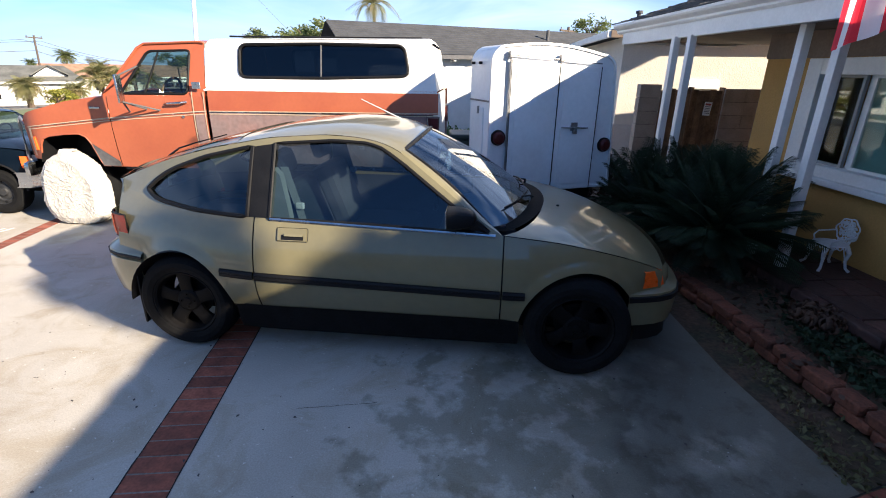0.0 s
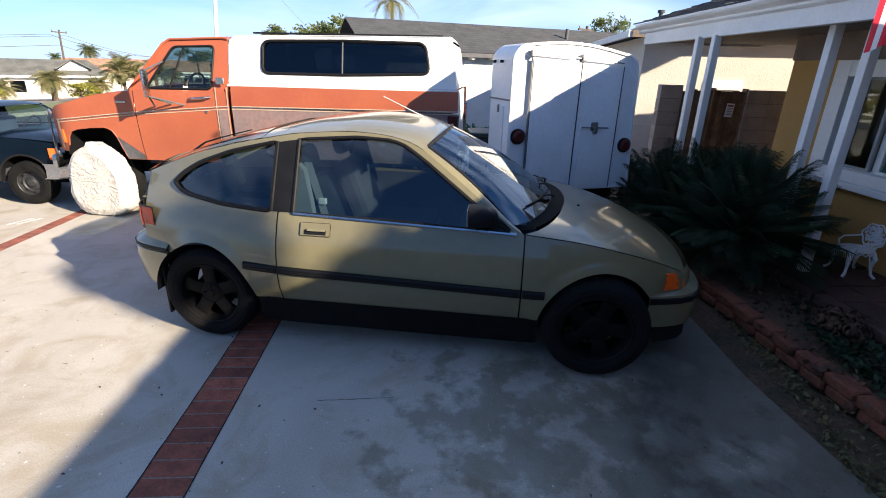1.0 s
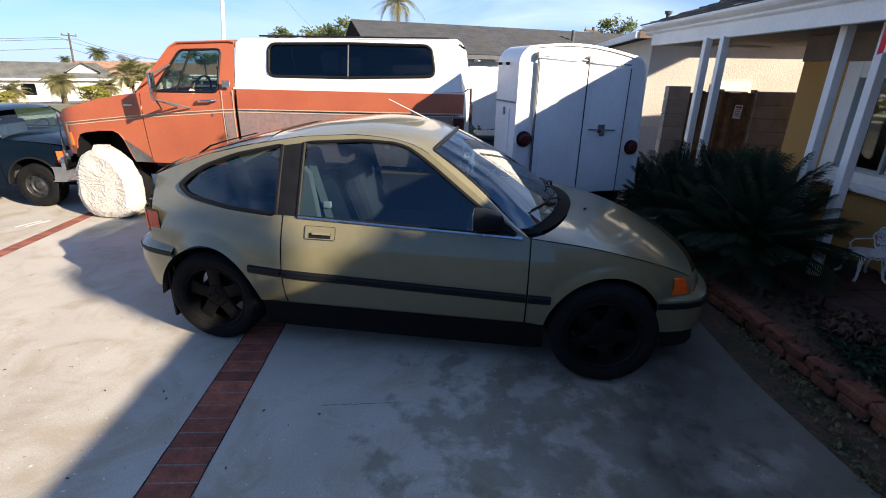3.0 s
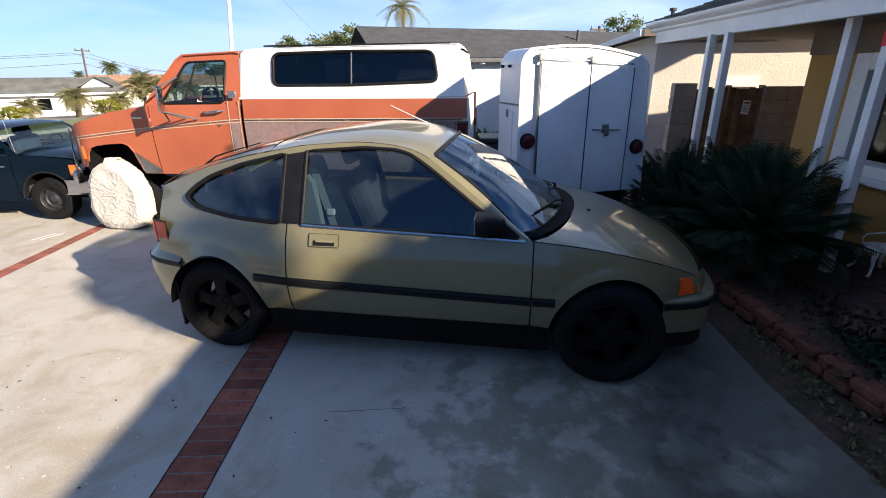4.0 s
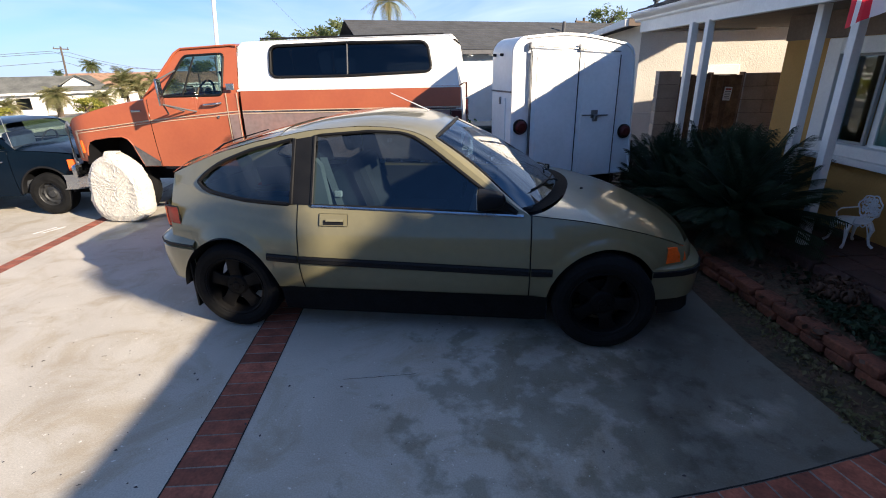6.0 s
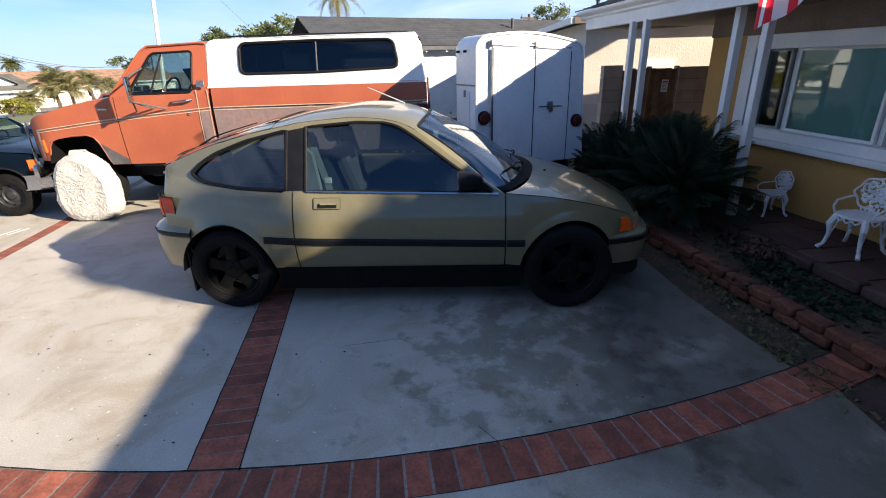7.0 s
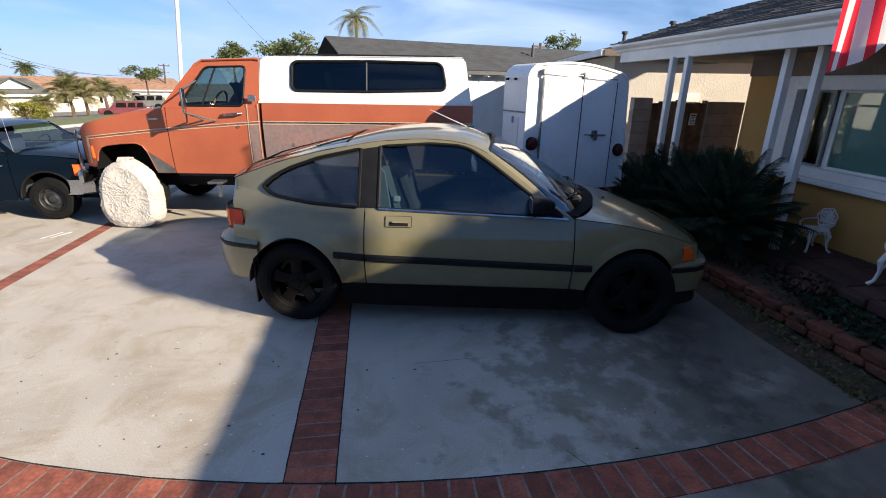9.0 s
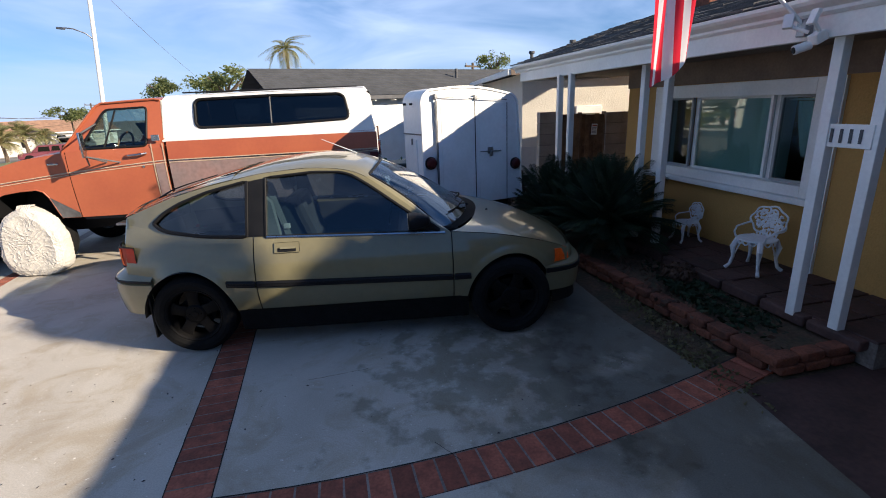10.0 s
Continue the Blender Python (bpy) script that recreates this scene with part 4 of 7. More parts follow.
part("bumper_strip", wrap(REAR, [(0.592, 0.006), (0.588, 0.017), (0.572, 0.017), (0.568, 0.002)], True), BLACK_PLASTIC, rb)
fb = part("front_bumper", wrap(FRONT, [(0.535, -0.07), (0.52, -0.03), (0.505, 0.0), (0.47, 0.004), (0.43, 0.006), (0.36, 0.0), (0.29, -0.012), (0.275, -0.04)], False), OLIVE, car)
part("bumper_strip", wrap(FRONT, [(0.492, 0.0), (0.488, 0.014), (0.456, 0.014), (0.45, 0.002)], False), BLACK_PLASTIC, fb)
part("chin_lip", wrap([(x - 0.03, y + 0.03) for x, y in FRONT[1:]], [(0.285, -0.02), (0.28, 0.0), (0.18, 0.012), (0.165, -0.01)], False), BLACK_PLASTIC, car, "torn black chin spoiler")
TAIL = [(-1.745, y_low(-1.745, 0.7)), (-1.79, 0.145), (-1.825, 0.20), (-1.85, 0.29), (-1.87, 0.45), (-1.88, 0.74)]
part("tail_panel", wrap(TAIL, [(0.86, -0.015), (0.80, -0.004), (0.70, 0.0), (0.60, 0.0)], True), OLIVE, car)
tg = part("tail_glass", wrap([(x + 0.02, y + 0.03) for x, y in TAIL[1:]], [(1.045, -0.06), (0.95, -0.05), (0.86, -0.04)], True), CAR_GLASS, car, "upright rear glass")
for f in (False, True):
    rows = [[side(f, (x + dx, (y_up(-1.745, z) if z > lerp(-1.745, ZS) else y_low(-1.745, z)) + dy, z)) for z in (0.60, 0.70, 0.80, 0.88, 0.96, 1.01, 1.035)] for x, dx, dy in ((-1.745, 0.0, 0.0), (-1.775, 0.0, 0.026), (-1.80, 0.01, 0.07), (-1.815, 0.02, 0.13))]
    part("corner_post", sheet(bmesh.new(), rows), OLIVE, car)
    lp = [(x, y_low(x, 0.76)) for x in (-1.655, -1.70, -1.742)] + TAIL[1:5]
    edge = [(0.842, 0.0), (0.838, 0.010), (0.76, 0.013), (0.69, 0.010), (0.684, 0.0)]
    def lamp(pts, lv, o2=0.0):
        return sheet(bmesh.new(), [[side(f, (x - (o + o2) * 0.6, y - (o + o2) * 0.8, z)) for x, y in pts] for z, o in lv])
    tl = part("tail_lamp", lamp(lp, edge), RED_LENS, car, "red tail lamp lens")
    part("lamp_segment", lamp([(0.4 * lp[2][0] + 0.6 * lp[3][0], 0.4 * lp[2][1] + 0.6 * lp[3][1]), lp[3], lp[4], lp[5]], [(0.828, 0.011), (0.76, 0.014), (0.70, 0.011)], 0.003), AMBER, tl, "amber segment")
    part("seal", tube(bmesh.new(), [side(f, (x - 0.004, y - 0.006, z)) for x, y, z in [(a, b, 0.842) for a, b in lp[::-1]] + [(lp[0][0] + 0.004, lp[0][1], 0.76)] + [(a, b, 0.684) for a, b in lp]], 0.006, 6), BLACK_PLASTIC, tl)
NOSE = [(1.70, 0.075), (1.755, 0.105), (1.80, 0.145), (1.845, 0.23), (1.87, 0.35), (1.89, 0.52), (1.90, 0.74)]
part("nose_panel", wrap(NOSE, [(0.64, -0.03), (0.60, -0.008), (0.55, 0.0), (0.50, 0.0)], False), OLIVE, car)
for f in (False, True):
    ip = [(1.632, 0.046), (1.68, 0.068), (1.735, 0.096), (1.785, 0.135)]
    rows = [[side(f, (x + o * 0.5 - (z - 0.52) * 0.10 * k, y - o, z)) for k, (x, y) in enumerate(ip)] for z, o in ((0.642, 0.0), (0.637, 0.012), (0.58, 0.015), (0.535, 0.012), (0.528, 0.0))]
    part("turn_signal", sheet(bmesh.new(), rows), AMBER, car, "amber corner lamp")

# wheels
tyre_me = mesh_of("tyre", lathe(bmesh.new(), [(0.205, -0.035), (0.222, -0.052), (0.25, -0.062), (0.28, -0.060), (0.298, -0.046), (0.311, -0.026), (0.3155, 0.0), (0.3155, 0.04), (0.309, 0.043), (0.3155, 0.046), (0.3155, 0.10), (0.309, 0.128), (0.28, 0.145), (0.22, 0.14), (0.205, 0.12)], 56), RUBBER)


def rim_bm():
    bm = lathe(bmesh.new(), [(0.208, -0.036), (0.216, -0.046), (0.210, -0.050), (0.198, -0.040), (0.190, -0.015), (0.182, 0.05), (0.182, 0.12)], 48)
    return bm


def spoke_bm(k):
    bm = bmesh.new()
    t = 2 * math.pi * k / 5 + 0.35
    c, s = math.cos(t), math.sin(t)
    rows = []
    for r, w, y in ((0.035, 0.045, 0.0), (0.075, 0.044, -0.012), (0.12, 0.040, -0.018), (0.165, 0.046, -0.014), (0.195, 0.066, -0.010)):
        rows.append([(r * c - q * s, y + dy, r * s + q * c) for q, dy in ((-w, 0.03), (-w, 0.006), (-w * 0.6, 0.0), (w * 0.6, 0.0), (w, 0.006), (w, 0.03))])
    return sheet(bm, rows)


rim_me = mesh_of("rim", rim_bm(), RIM)
spoke_mes = [mesh_of("spoke", spoke_bm(k), RIM) for k in range(5)]
hub_me = mesh_of("hub_cap", lathe(bmesh.new(), [(0.0, -0.030), (0.022, -0.029), (0.028, -0.022), (0.062, -0.020), (0.078, -0.010), (0.080, 0.03)], 24), RIM)
disc_me = mesh_of("brake_disc", lathe(bmesh.new(), [(0.0, 0.055), (0.13, 0.055), (0.13, 0.065), (0.0, 0.066)], 32), BLACK_PLASTIC)
nut_me = mesh_of("wheel_nut", rod(bmesh.new(), (0, -0.018, 0), (0, 0.0, 0), 0.007, seg=6), RIM)
for (cx, cz), y, turn in ((HUB_R, -0.035, 0.0), (HUB_F, -0.09, 23.0), (HUB_R, 2 * YC + 0.035, 10.0), (HUB_F, 2 * YC + 0.09, 40.0)):
    w = new("wheel")
    w.parent = car
    w.matrix_basis = pose(cx, y, 0.317, 0, turn, 0) @ (Matrix.Diagonal((1, -1, 1, 1)) if y > 0.5 else Matrix())
    for nm, me in [("tyre", tyre_me), ("rim", rim_me), ("hub_cap", hub_me), ("brake_disc", disc_me)] + [("spoke", m_) for m_ in spoke_mes]:
        o = new(nm, me)
        o.parent = w
    for k in range(4):
        o = new("wheel_nut", nut_me)
        o.parent = w
        o.matrix_basis = Matrix.Translation((0.045 * math.cos(math.pi * k / 2), -0.012, 0.045 * math.sin(math.pi * k / 2)))

# door mirror, handle, wipers, aerial, washer jets
for f in (False, True):
    bm = bmesh.new()
    rows = []
    for x, sc in ((0.465, 0.65), (0.472, 0.76), (0.52, 0.76), (0.575, 0.64), (0.615, 0.45), (0.63, 0.15)):
        rows.append([side(f, (x, -0.145 + sc * 0.11 * c_, 0.985 + sc * 0.075 * s_)) for c_, s_ in [(abs(math.cos(t)) ** 0.55 * (1 if math.cos(t) >= 0 else -1), abs(math.sin(t)) ** 0.55 * (1 if math.sin(t) >= 0 else -1)) for t in [2 * math.pi * k / 24 for k in range(25)]]])
    sheet(bm, rows)
    mi = part("door_mirror", bm, BLACK_PLASTIC, car, "black door mirror housing")
    part("mirror_glass", prism(bmesh.new(), [(0.0, 0.0)] and [(0.461, 0.94), (0.467, 0.94), (0.467, 1.03), (0.461, 1.03)], (-0.215 if not f else 2 * YC + 0.075), (-0.075 if not f else 2 * YC + 0.215)), CHROME, mi)
    part("mirror_foot", prism(bmesh.new(), [(0.50, 0.90), (0.72, 0.885), (0.66, 0.935), (0.56, 1.0)], (-0.075 if not f else 2 * YC - 0.03), (0.03 if not f else 2 * YC + 0.075)), BLACK_PLASTIC, mi)
    rows = [[side(f, (x, y_low(x, z) - o, z)) for x in (-0.545, -0.50, -0.42, -0.37)] for z, o in ((0.862, 0.001), (0.858, 0.007), (0.795, 0.007), (0.79, 0.001))]
    hd = part("door_handle", sheet(bmesh.new(), rows), OLIVE, car)
    hl = [(-0.548, 0.788), (-0.367, 0.788), (-0.360, 0.796), (-0.360, 0.856), (-0.367, 0.864), (-0.548, 0.864), (-0.555, 0.856), (-0.555, 0.796), (-0.548, 0.788)]
    part("handle_seam", tube(bmesh.new(), [side(f, (x, y_low(x, z) - 0.001, z)) for x, z in hl], 0.0011, 6), BLACK_PLASTIC, hd)
    rows = [[side(f, (x, y_low(x, z) - 0.009, z)) for x in (-0.52, -0.46, -0.385)] for z in (0.827, 0.812, 0.800)]
    part("handle_recess", sheet(bmesh.new(), rows), BLACK_PLASTIC, hd)
    rows = [[side(f, (x, y_low(x, z) - 0.014 - 0.004 * k, z)) for x in (-0.50, -0.45, -0.385)] for k, z in enumerate((0.836, 0.829, 0.824))]
    part("handle_lever", sheet(bmesh.new(), rows), OLIVE, hd)
for v0, v1, vp in ((-0.80, -0.12, -0.22), (-0.05, 0.62, 0.42)):
    def on_glass(s, v, up=0.016):
        return (ws_x(s, v) + up * 0.6, YC + v * (YC - 0.015 - 0.165 * s), (0.885 + 0.04 * (1 - v * v)) * (1 - s) + (1.30 + 0.055 * (1 - v * v)) * s + 0.035 * math.sin(math.pi * s) + up)
    wp = part("wiper", tube(bmesh.new(), [on_glass(0.10 - 0.05 * k / 8, v0 + (v1 - v0) * k / 8) for k in range(9)], 0.006, 6), BLACK_PLASTIC, car)
    part("wiper_arm", tube(bmesh.new(), [on_glass(0.0, vp, 0.02), on_glass(0.03, (vp + (v0 + v1) / 2) / 2, 0.034), on_glass(0.075, (v0 + v1) / 2, 0.024)], [0.010, 0.007, 0.005], 6), BLACK_PLASTIC, wp)
part("aerial", tube(bmesh.new(), [(0.02, 0.92, 1.41), (-0.14, 0.96, 1.475), (-0.30, 1.0, 1.54)], [0.005, 0.004, 0.003], 6), PAINT_WHITE, car)
part("washer_jet", bx(1.16, 1.18, 0.59, 0.606, 0.876, 0.888, bevel=0.004), BLACK_PLASTIC, car)

# floor pan and cabin
part("floor_pan", bx(-1.45, 1.70, 0.10, 1.40, 0.19, 0.33, bevel=0.03), BLACK_PLASTIC, car)
part("cabin_floor", bx(-0.85, 0.90, 0.02, 1.48, 0.33, 0.37), INTERIOR, car)
part("bulkhead", bx(0.80, 0.86, 0.06, 1.44, 0.33, 0.86), INTERIOR, car)
part("cargo_floor", bx(-1.72, -0.80, 0.22, 1.28, 0.60, 0.66, bevel=0.01), INTERIOR, car)
bm = bmesh.new()
prism(bm, [(0.42, 0.62), (0.36, 0.72), (0.40, 0.83), (0.52, 0.875), (0.80, 0.885), (0.84, 0.60)], 0.06, 1.44)
dash = part("dashboard", bm, INTERIOR, car)
part("binnacle", bx(0.38, 0.56, 0.88, 1.24, 0.84, 0.93, bevel=0.03), INTERIOR, dash)
bm = bmesh.new()
ring = [(0.30 + 0.07 * math.sin(t) * 0.5, 1.06 + 0.18 * math.cos(t), 0.86 + 0.17 * math.sin(t)) for t in [2 * math.pi * k / 28 for k in range(29)]]
tube(bm, ring, 0.014, 8)
rod(bm, (0.30, 1.06, 0.86), (0.48, 1.06, 0.80), 0.03)
box(bm, 0.28, 0.31, 0.90, 1.22, 0.845, 0.875, bevel=0.006)
part("steering_wheel", bm, BLACK_PLASTIC, car)
for yc in (0.38, 1.10):
    seat = new("seat")
    seat.parent = car
    bm = bmesh.new()
    box(bm, -0.42, 0.12, yc - 0.24, yc + 0.24, 0.42, 0.60, bevel=0.05)
    part("cushion", bm, SEAT, seat)
    part("backrest", box(bmesh.new(), -0.09, 0.09, yc - 0.23, yc + 0.23, 0, 0.56, bevel=0.06, m=Matrix.Translation((-0.44, 0, 0.52)) @ Matrix.Rotation(radians(-20), 4, "Y")), SEAT, seat)
    part("headrest", box(bmesh.new(), -0.05, 0.05, yc - 0.13, yc + 0.13, 0, 0.17, bevel=0.045, m=Matrix.Translation((-0.66, 0, 1.085)) @ Matrix.Rotation(radians(-14), 4, "Y")), SEAT, seat)
for f in (False, True):
    bm = bmesh.new()
    prism(bm, [(-0.67, 0.66), (-0.52, 0.66), (-0.545, 0.92), (-0.575, 1.14), (-0.61, 1.18), (-0.67, 1.18)], 0.075 if not f else 2 * YC - 0.135, 0.135 if not f else 2 * YC - 0.075)
    pt = part("belt_trim", bm, INTERIOR if f else TRIM_GREY, car, "dark belt pillar trim" if f else "pale grey belt pillar trim")
    part("belt", sheet(bmesh.new(), [[side(f, (x, 0.145, z)), side(f, (x + 0.05, 0.15, z))] for x, z in ((-0.60, 1.18), (-0.565, 1.05), (-0.53, 0.92), (-0.50, 0.80))]), INTERIOR if f else TRIM_GREY, pt)
    part("buckle", bx(-0.52, -0.47, 0.13 if not f else 2 * YC - 0.16, 0.16 if not f else 2 * YC - 0.13, 0.915, 0.955, bevel=0.006), PAINT_WHITE, pt)
    part("sun_visor", bx(0.02, 0.16, 0.22 if not f else 0.84, 0.66 if not f else 1.28, 1.305, 1.32, bevel=0.005), TRIM_GREY, car)
part("headliner", across(lambda s, v: 0.12 - 0.9 * s, lambda s: 0.22, lambda s, v: lerp(0.12 - 0.9 * s, ZR) + 0.02 * (1 - v * v), 0, 1, 8, 8), INTERIOR, car)
part("rear_view_mirror", bx(0.14, 0.16, 0.66, 0.86, 1.24, 1.30, bevel=0.008), BLACK_PLASTIC, car)


# ---- white box trailer ----
TR = pose(0.72, 2.0, 0, 0, 0, 24)
trailer = thing("cargo_trailer", "white painted box trailer with double rear doors", "trailer", at=TR)
TX0, TX1, TZ0, LEN = -0.065, 1.335, 0.60, 0.50


def trailer_outline(inset=0.0, n=10):
    pts = [(TX0 + inset, TZ0 + inset), (TX1 + inset * -1 + 0.03, TZ0 + inset)]
    r = 0.16
    cx, cz = TX1 - 0.05 - r, 1.76
    for k in range(n + 1):
        a = math.pi / 2 * k / n
        pts.append((cx + (r - inset) * math.cos(a), cz + (r - inset) * math.sin(a)))
    cx2, cz2 = TX0 + r, 1.82
    for k in range(1, n):
        u = k / n
        x = cx + (cx2 - cx) * u
        pts.append((x, (cz + r - inset) * (1 - u) + (cz2 + r - inset) * u + 0.05 * math.sin(math.pi * u)))
    for k in range(n + 1):
        a = math.pi / 2 + math.pi / 2 * k / n
        pts.append((cx2 + (r - inset) * math.cos(a), cz2 + (r - inset) * math.sin(a)))
    return pts


bm = bmesh.new()
prism(bm, trailer_outline(), 0.012, LEN)
part("body", bm, TRAILER_WHITE, trailer)
bm = bmesh.new()
po, pi_ = trailer_outline(0.0), trailer_outline(0.022)
sheet(bm, [[(x, 0.0, z) for x, z in po + po[:1]], [(x, -0.004, z) for x, z in pi_ + pi_[:1]], [(x, 0.012, z) for x, z in pi_ + pi_[:1]]])
part("rear_frame", bm, TRAILER_WHITE, trailer, "rounded white edge frame")
for x0, x1, z1 in ((0.13, 0.635, 1.845), (0.643, 1.10, 1.80)):
    d = part("door", bx(x0, x1, -0.016, 0.012, TZ0 + 0.01, z1, bevel=0.004), TRAILER_WHITE, trailer)
    part("door_panel", bx(x0 + 0.05, x1 - 0.05, -0.021, -0.015, TZ0 + 0.06, z1 - 0.05, bevel=0.004), TRAILER_WHITE, d)
for x, z1 in ((0.128, 1.845), (0.639, 1.83), (1.102, 1.80)):
    part("door_seam", bx(x - 0.0028, x + 0.0028, -0.0205, -0.012, TZ0 + 0.01, z1), BLACK_PLASTIC, trailer, "dark door gap", smooth=False)
part("hinge_rod", rod(bmesh.new(), (0.115, -0.02, 0.70), (0.115, -0.02, 1.90), 0.009), STEEL, trailer)
part("header_rod", rod(bmesh.new(), (0.10, -0.025, 1.895), (1.09, -0.025, 1.83), 0.007), STEEL, trailer)
for x, z in ((0.115, 1.90), (0.64, 1.875)):
    part("bracket", bx(x - 0.02, x + 0.02, -0.045, 0.0, z - 0.035, z + 0.025, bevel=0.004), STEEL, trailer)
latch = part("latch", rod(bmesh.new(), (0.70, -0.035, 1.235), (1.0, -0.035, 1.225), 0.007), STEEL, trailer, "sliding bolt latch")
part("padlock", bx(0.83, 0.87, -0.06, -0.025, 1.17, 1.235, bevel=0.008), STEEL, latch)
part("hasp", bx(0.81, 0.885, -0.03, -0.016, 1.20, 1.28, bevel=0.004), STEEL, latch)
for x, z in ((0.035, 1.15), (1.245, 1.045)):
    bm = lathe(bmesh.new(), [(0.0, -0.045), (0.04, -0.042), (0.058, -0.028), (0.064, -0.008), (0.064, 0.01)], 28, Matrix.Translation((x, 0, z)))
    lp_ = part("tail_lamp", bm, DARK_LENS, trailer, "round dark red tail lamp")
    part("bezel", lathe(bmesh.new(), [(0.062, -0.012), (0.070, -0.014), (0.074, 0.0), (0.074, 0.012)], 28, Matrix.Translation((x, 0, z))), BLACK_PLASTIC, lp_)
part("side_seam", bx(TX0 - 0.008, TX0 + 0.01, 0.02, LEN, 1.475, 1.49), STEEL, trailer)
part("side_door", bx(TX0 - 0.012, TX0 + 0.01, 0.14, 0.30, 0.72, 1.42, bevel=0.004), TRAILER_WHITE, trailer)
for y in (0.22, 0.40):
    part("marker_lamp", bx(TX0 - 0.03, TX0 + 0.03, y, y + 0.03, 1.81, 1.835, bevel=0.006), BLACK_PLASTIC, trailer)
part("side_hinge", rod(bmesh.new(), (TX0 - 0.02, 0.24, 1.36), (TX0 - 0.02, 0.24, 1.43), 0.012), STEEL, trailer)
part("chassis", bx(0.05, 1.2, 0.1, LEN + 0.35, 0.46, TZ0, bevel=0.01), BLACK_PLASTIC, trailer)
for x in (-0.02, 1.28):
    wh = part("wheel", lathe(bmesh.new(), [(0.15, -0.08), (0.24, -0.09), (0.28, -0.06), (0.28, 0.06), (0.24, 0.09), (0.15, 0.08)], 32, Matrix.Translation((x, 0.55, 0.28)) @ Matrix.Rotation(radians(90), 4, "Z")), RUBBER, trailer)
    part("hub", lathe(bmesh.new(), [(0.0, -0.06), (0.10, -0.05), (0.15, -0.08), (0.15, 0.08), (0.0, 0.08)], 24, Matrix.Translation((x, 0.55, 0.28)) @ Matrix.Rotation(radians(90), 4, "Z")), PAINT_WHITE, wh)

# dark bin and litter between truck and trailer
bin_ = thing("wheelie_bin", "dark green plastic bin standing behind the coupe", "bin", at=pose(0.40, 3.0, 0, 0, 0, 8))
part("tub", bx(-0.17, 0.20, -0.2, 0.25, 0.05, 1.02, bevel=0.03), BIN_GREEN, bin_)
part("lock", lathe(bmesh.new(), [(0.0, -0.215), (0.024, -0.213), (0.03, -0.195)], 16, Matrix.Translation((0.10, 0, 0.90))), STEEL, bin_)
part("lid", bx(-0.20, 0.23, -0.23, 0.28, 1.02, 1.08, bevel=0.02), BIN_GREEN, bin_)
part("wheel", rod(bmesh.new(), (-0.14, 0.2, 0.1), (0.17, 0.2, 0.1), 0.1, seg=20), BLACK_PLASTIC, bin_)


# ---- old orange pickup with a white camper shell ----
TK = pose(-2.4, 2.5, 0, 0, 0, 2.5)
truck = thing("pickup_truck", "faded orange old pickup truck with white camper shell", "truck", at=TK)
TWD = 1.85
AC, AR = (-1.80, 0.60), 0.385
TOPF = [(-2.28, 1.16), (-2.20, 1.235), (-1.64, 1.38), (-1.09, 1.452)]
ARCHT = [(-2.125, 0.69), (-2.095, 0.80), (-2.06, 0.90), (-2.01, 0.965), (-1.93, 0.995), (-1.75, 1.018), (-1.57, 1.025), (-1.50, 0.995), (-1.45, 0.92), (-1.415, 0.80), (-1.385, 0.69)]


def ty(x, z):
    """Bulge of the truck's side: widest at the stripe."""
    return -0.05 * math.cos(min(1.4, abs(z - 1.15) * 2.6)) + (0.10 * ((-2.0 - x) / 0.28) ** 2 if x < -2.0 else 0.0)


def tside(far, x, y, z):
    return (x, TWD - y if far else y, z)


def tpanel(x0, x1, zb, zt, far, n=16, extra=()):
    xs = sorted({round(x0 + (x1 - x0) * k / n, 4) for k in range(n + 1)} | {round(e, 4) for e in extra if x0 < e < x1})
    return sheet(bmesh.new(), [[tside(far, x, ty(x, z), z) for z in [zb(x) + (zt(x) - zb(x)) * k / 10 for k in range(11)]] for x in xs])


def tarch(x):
    base = 0.72 if x < AC[0] else 0.66
    return max(base, lerp(x, ARCHT)) if ARCHT[0][0] < x < ARCHT[-1][0] else base


def rounded(pts, cut, n=5):
    """Outline with its corners rounded off over the length cut."""
    out = []
    for i, p in enumerate(pts):
        p, q, r = Vector(p), Vector(pts[i - 1]), Vector(pts[(i + 1) % len(pts)])
        a, b = p + (q - p).normalized() * cut, p + (r - p).normalized() * cut
        out += [tuple(a.lerp(p, k / n).lerp(p.lerp(b, k / n), k / n)) for k in range(n + 1)]
    return out


DWIN = rounded([(-0.985, 1.47), (-0.665, 1.905), (-0.195, 1.92), (-0.235, 1.475)], 0.05)


def cab_y(z):
    return ty(0, min(z, 1.45)) + max(0, z - 1.42) * 0.26


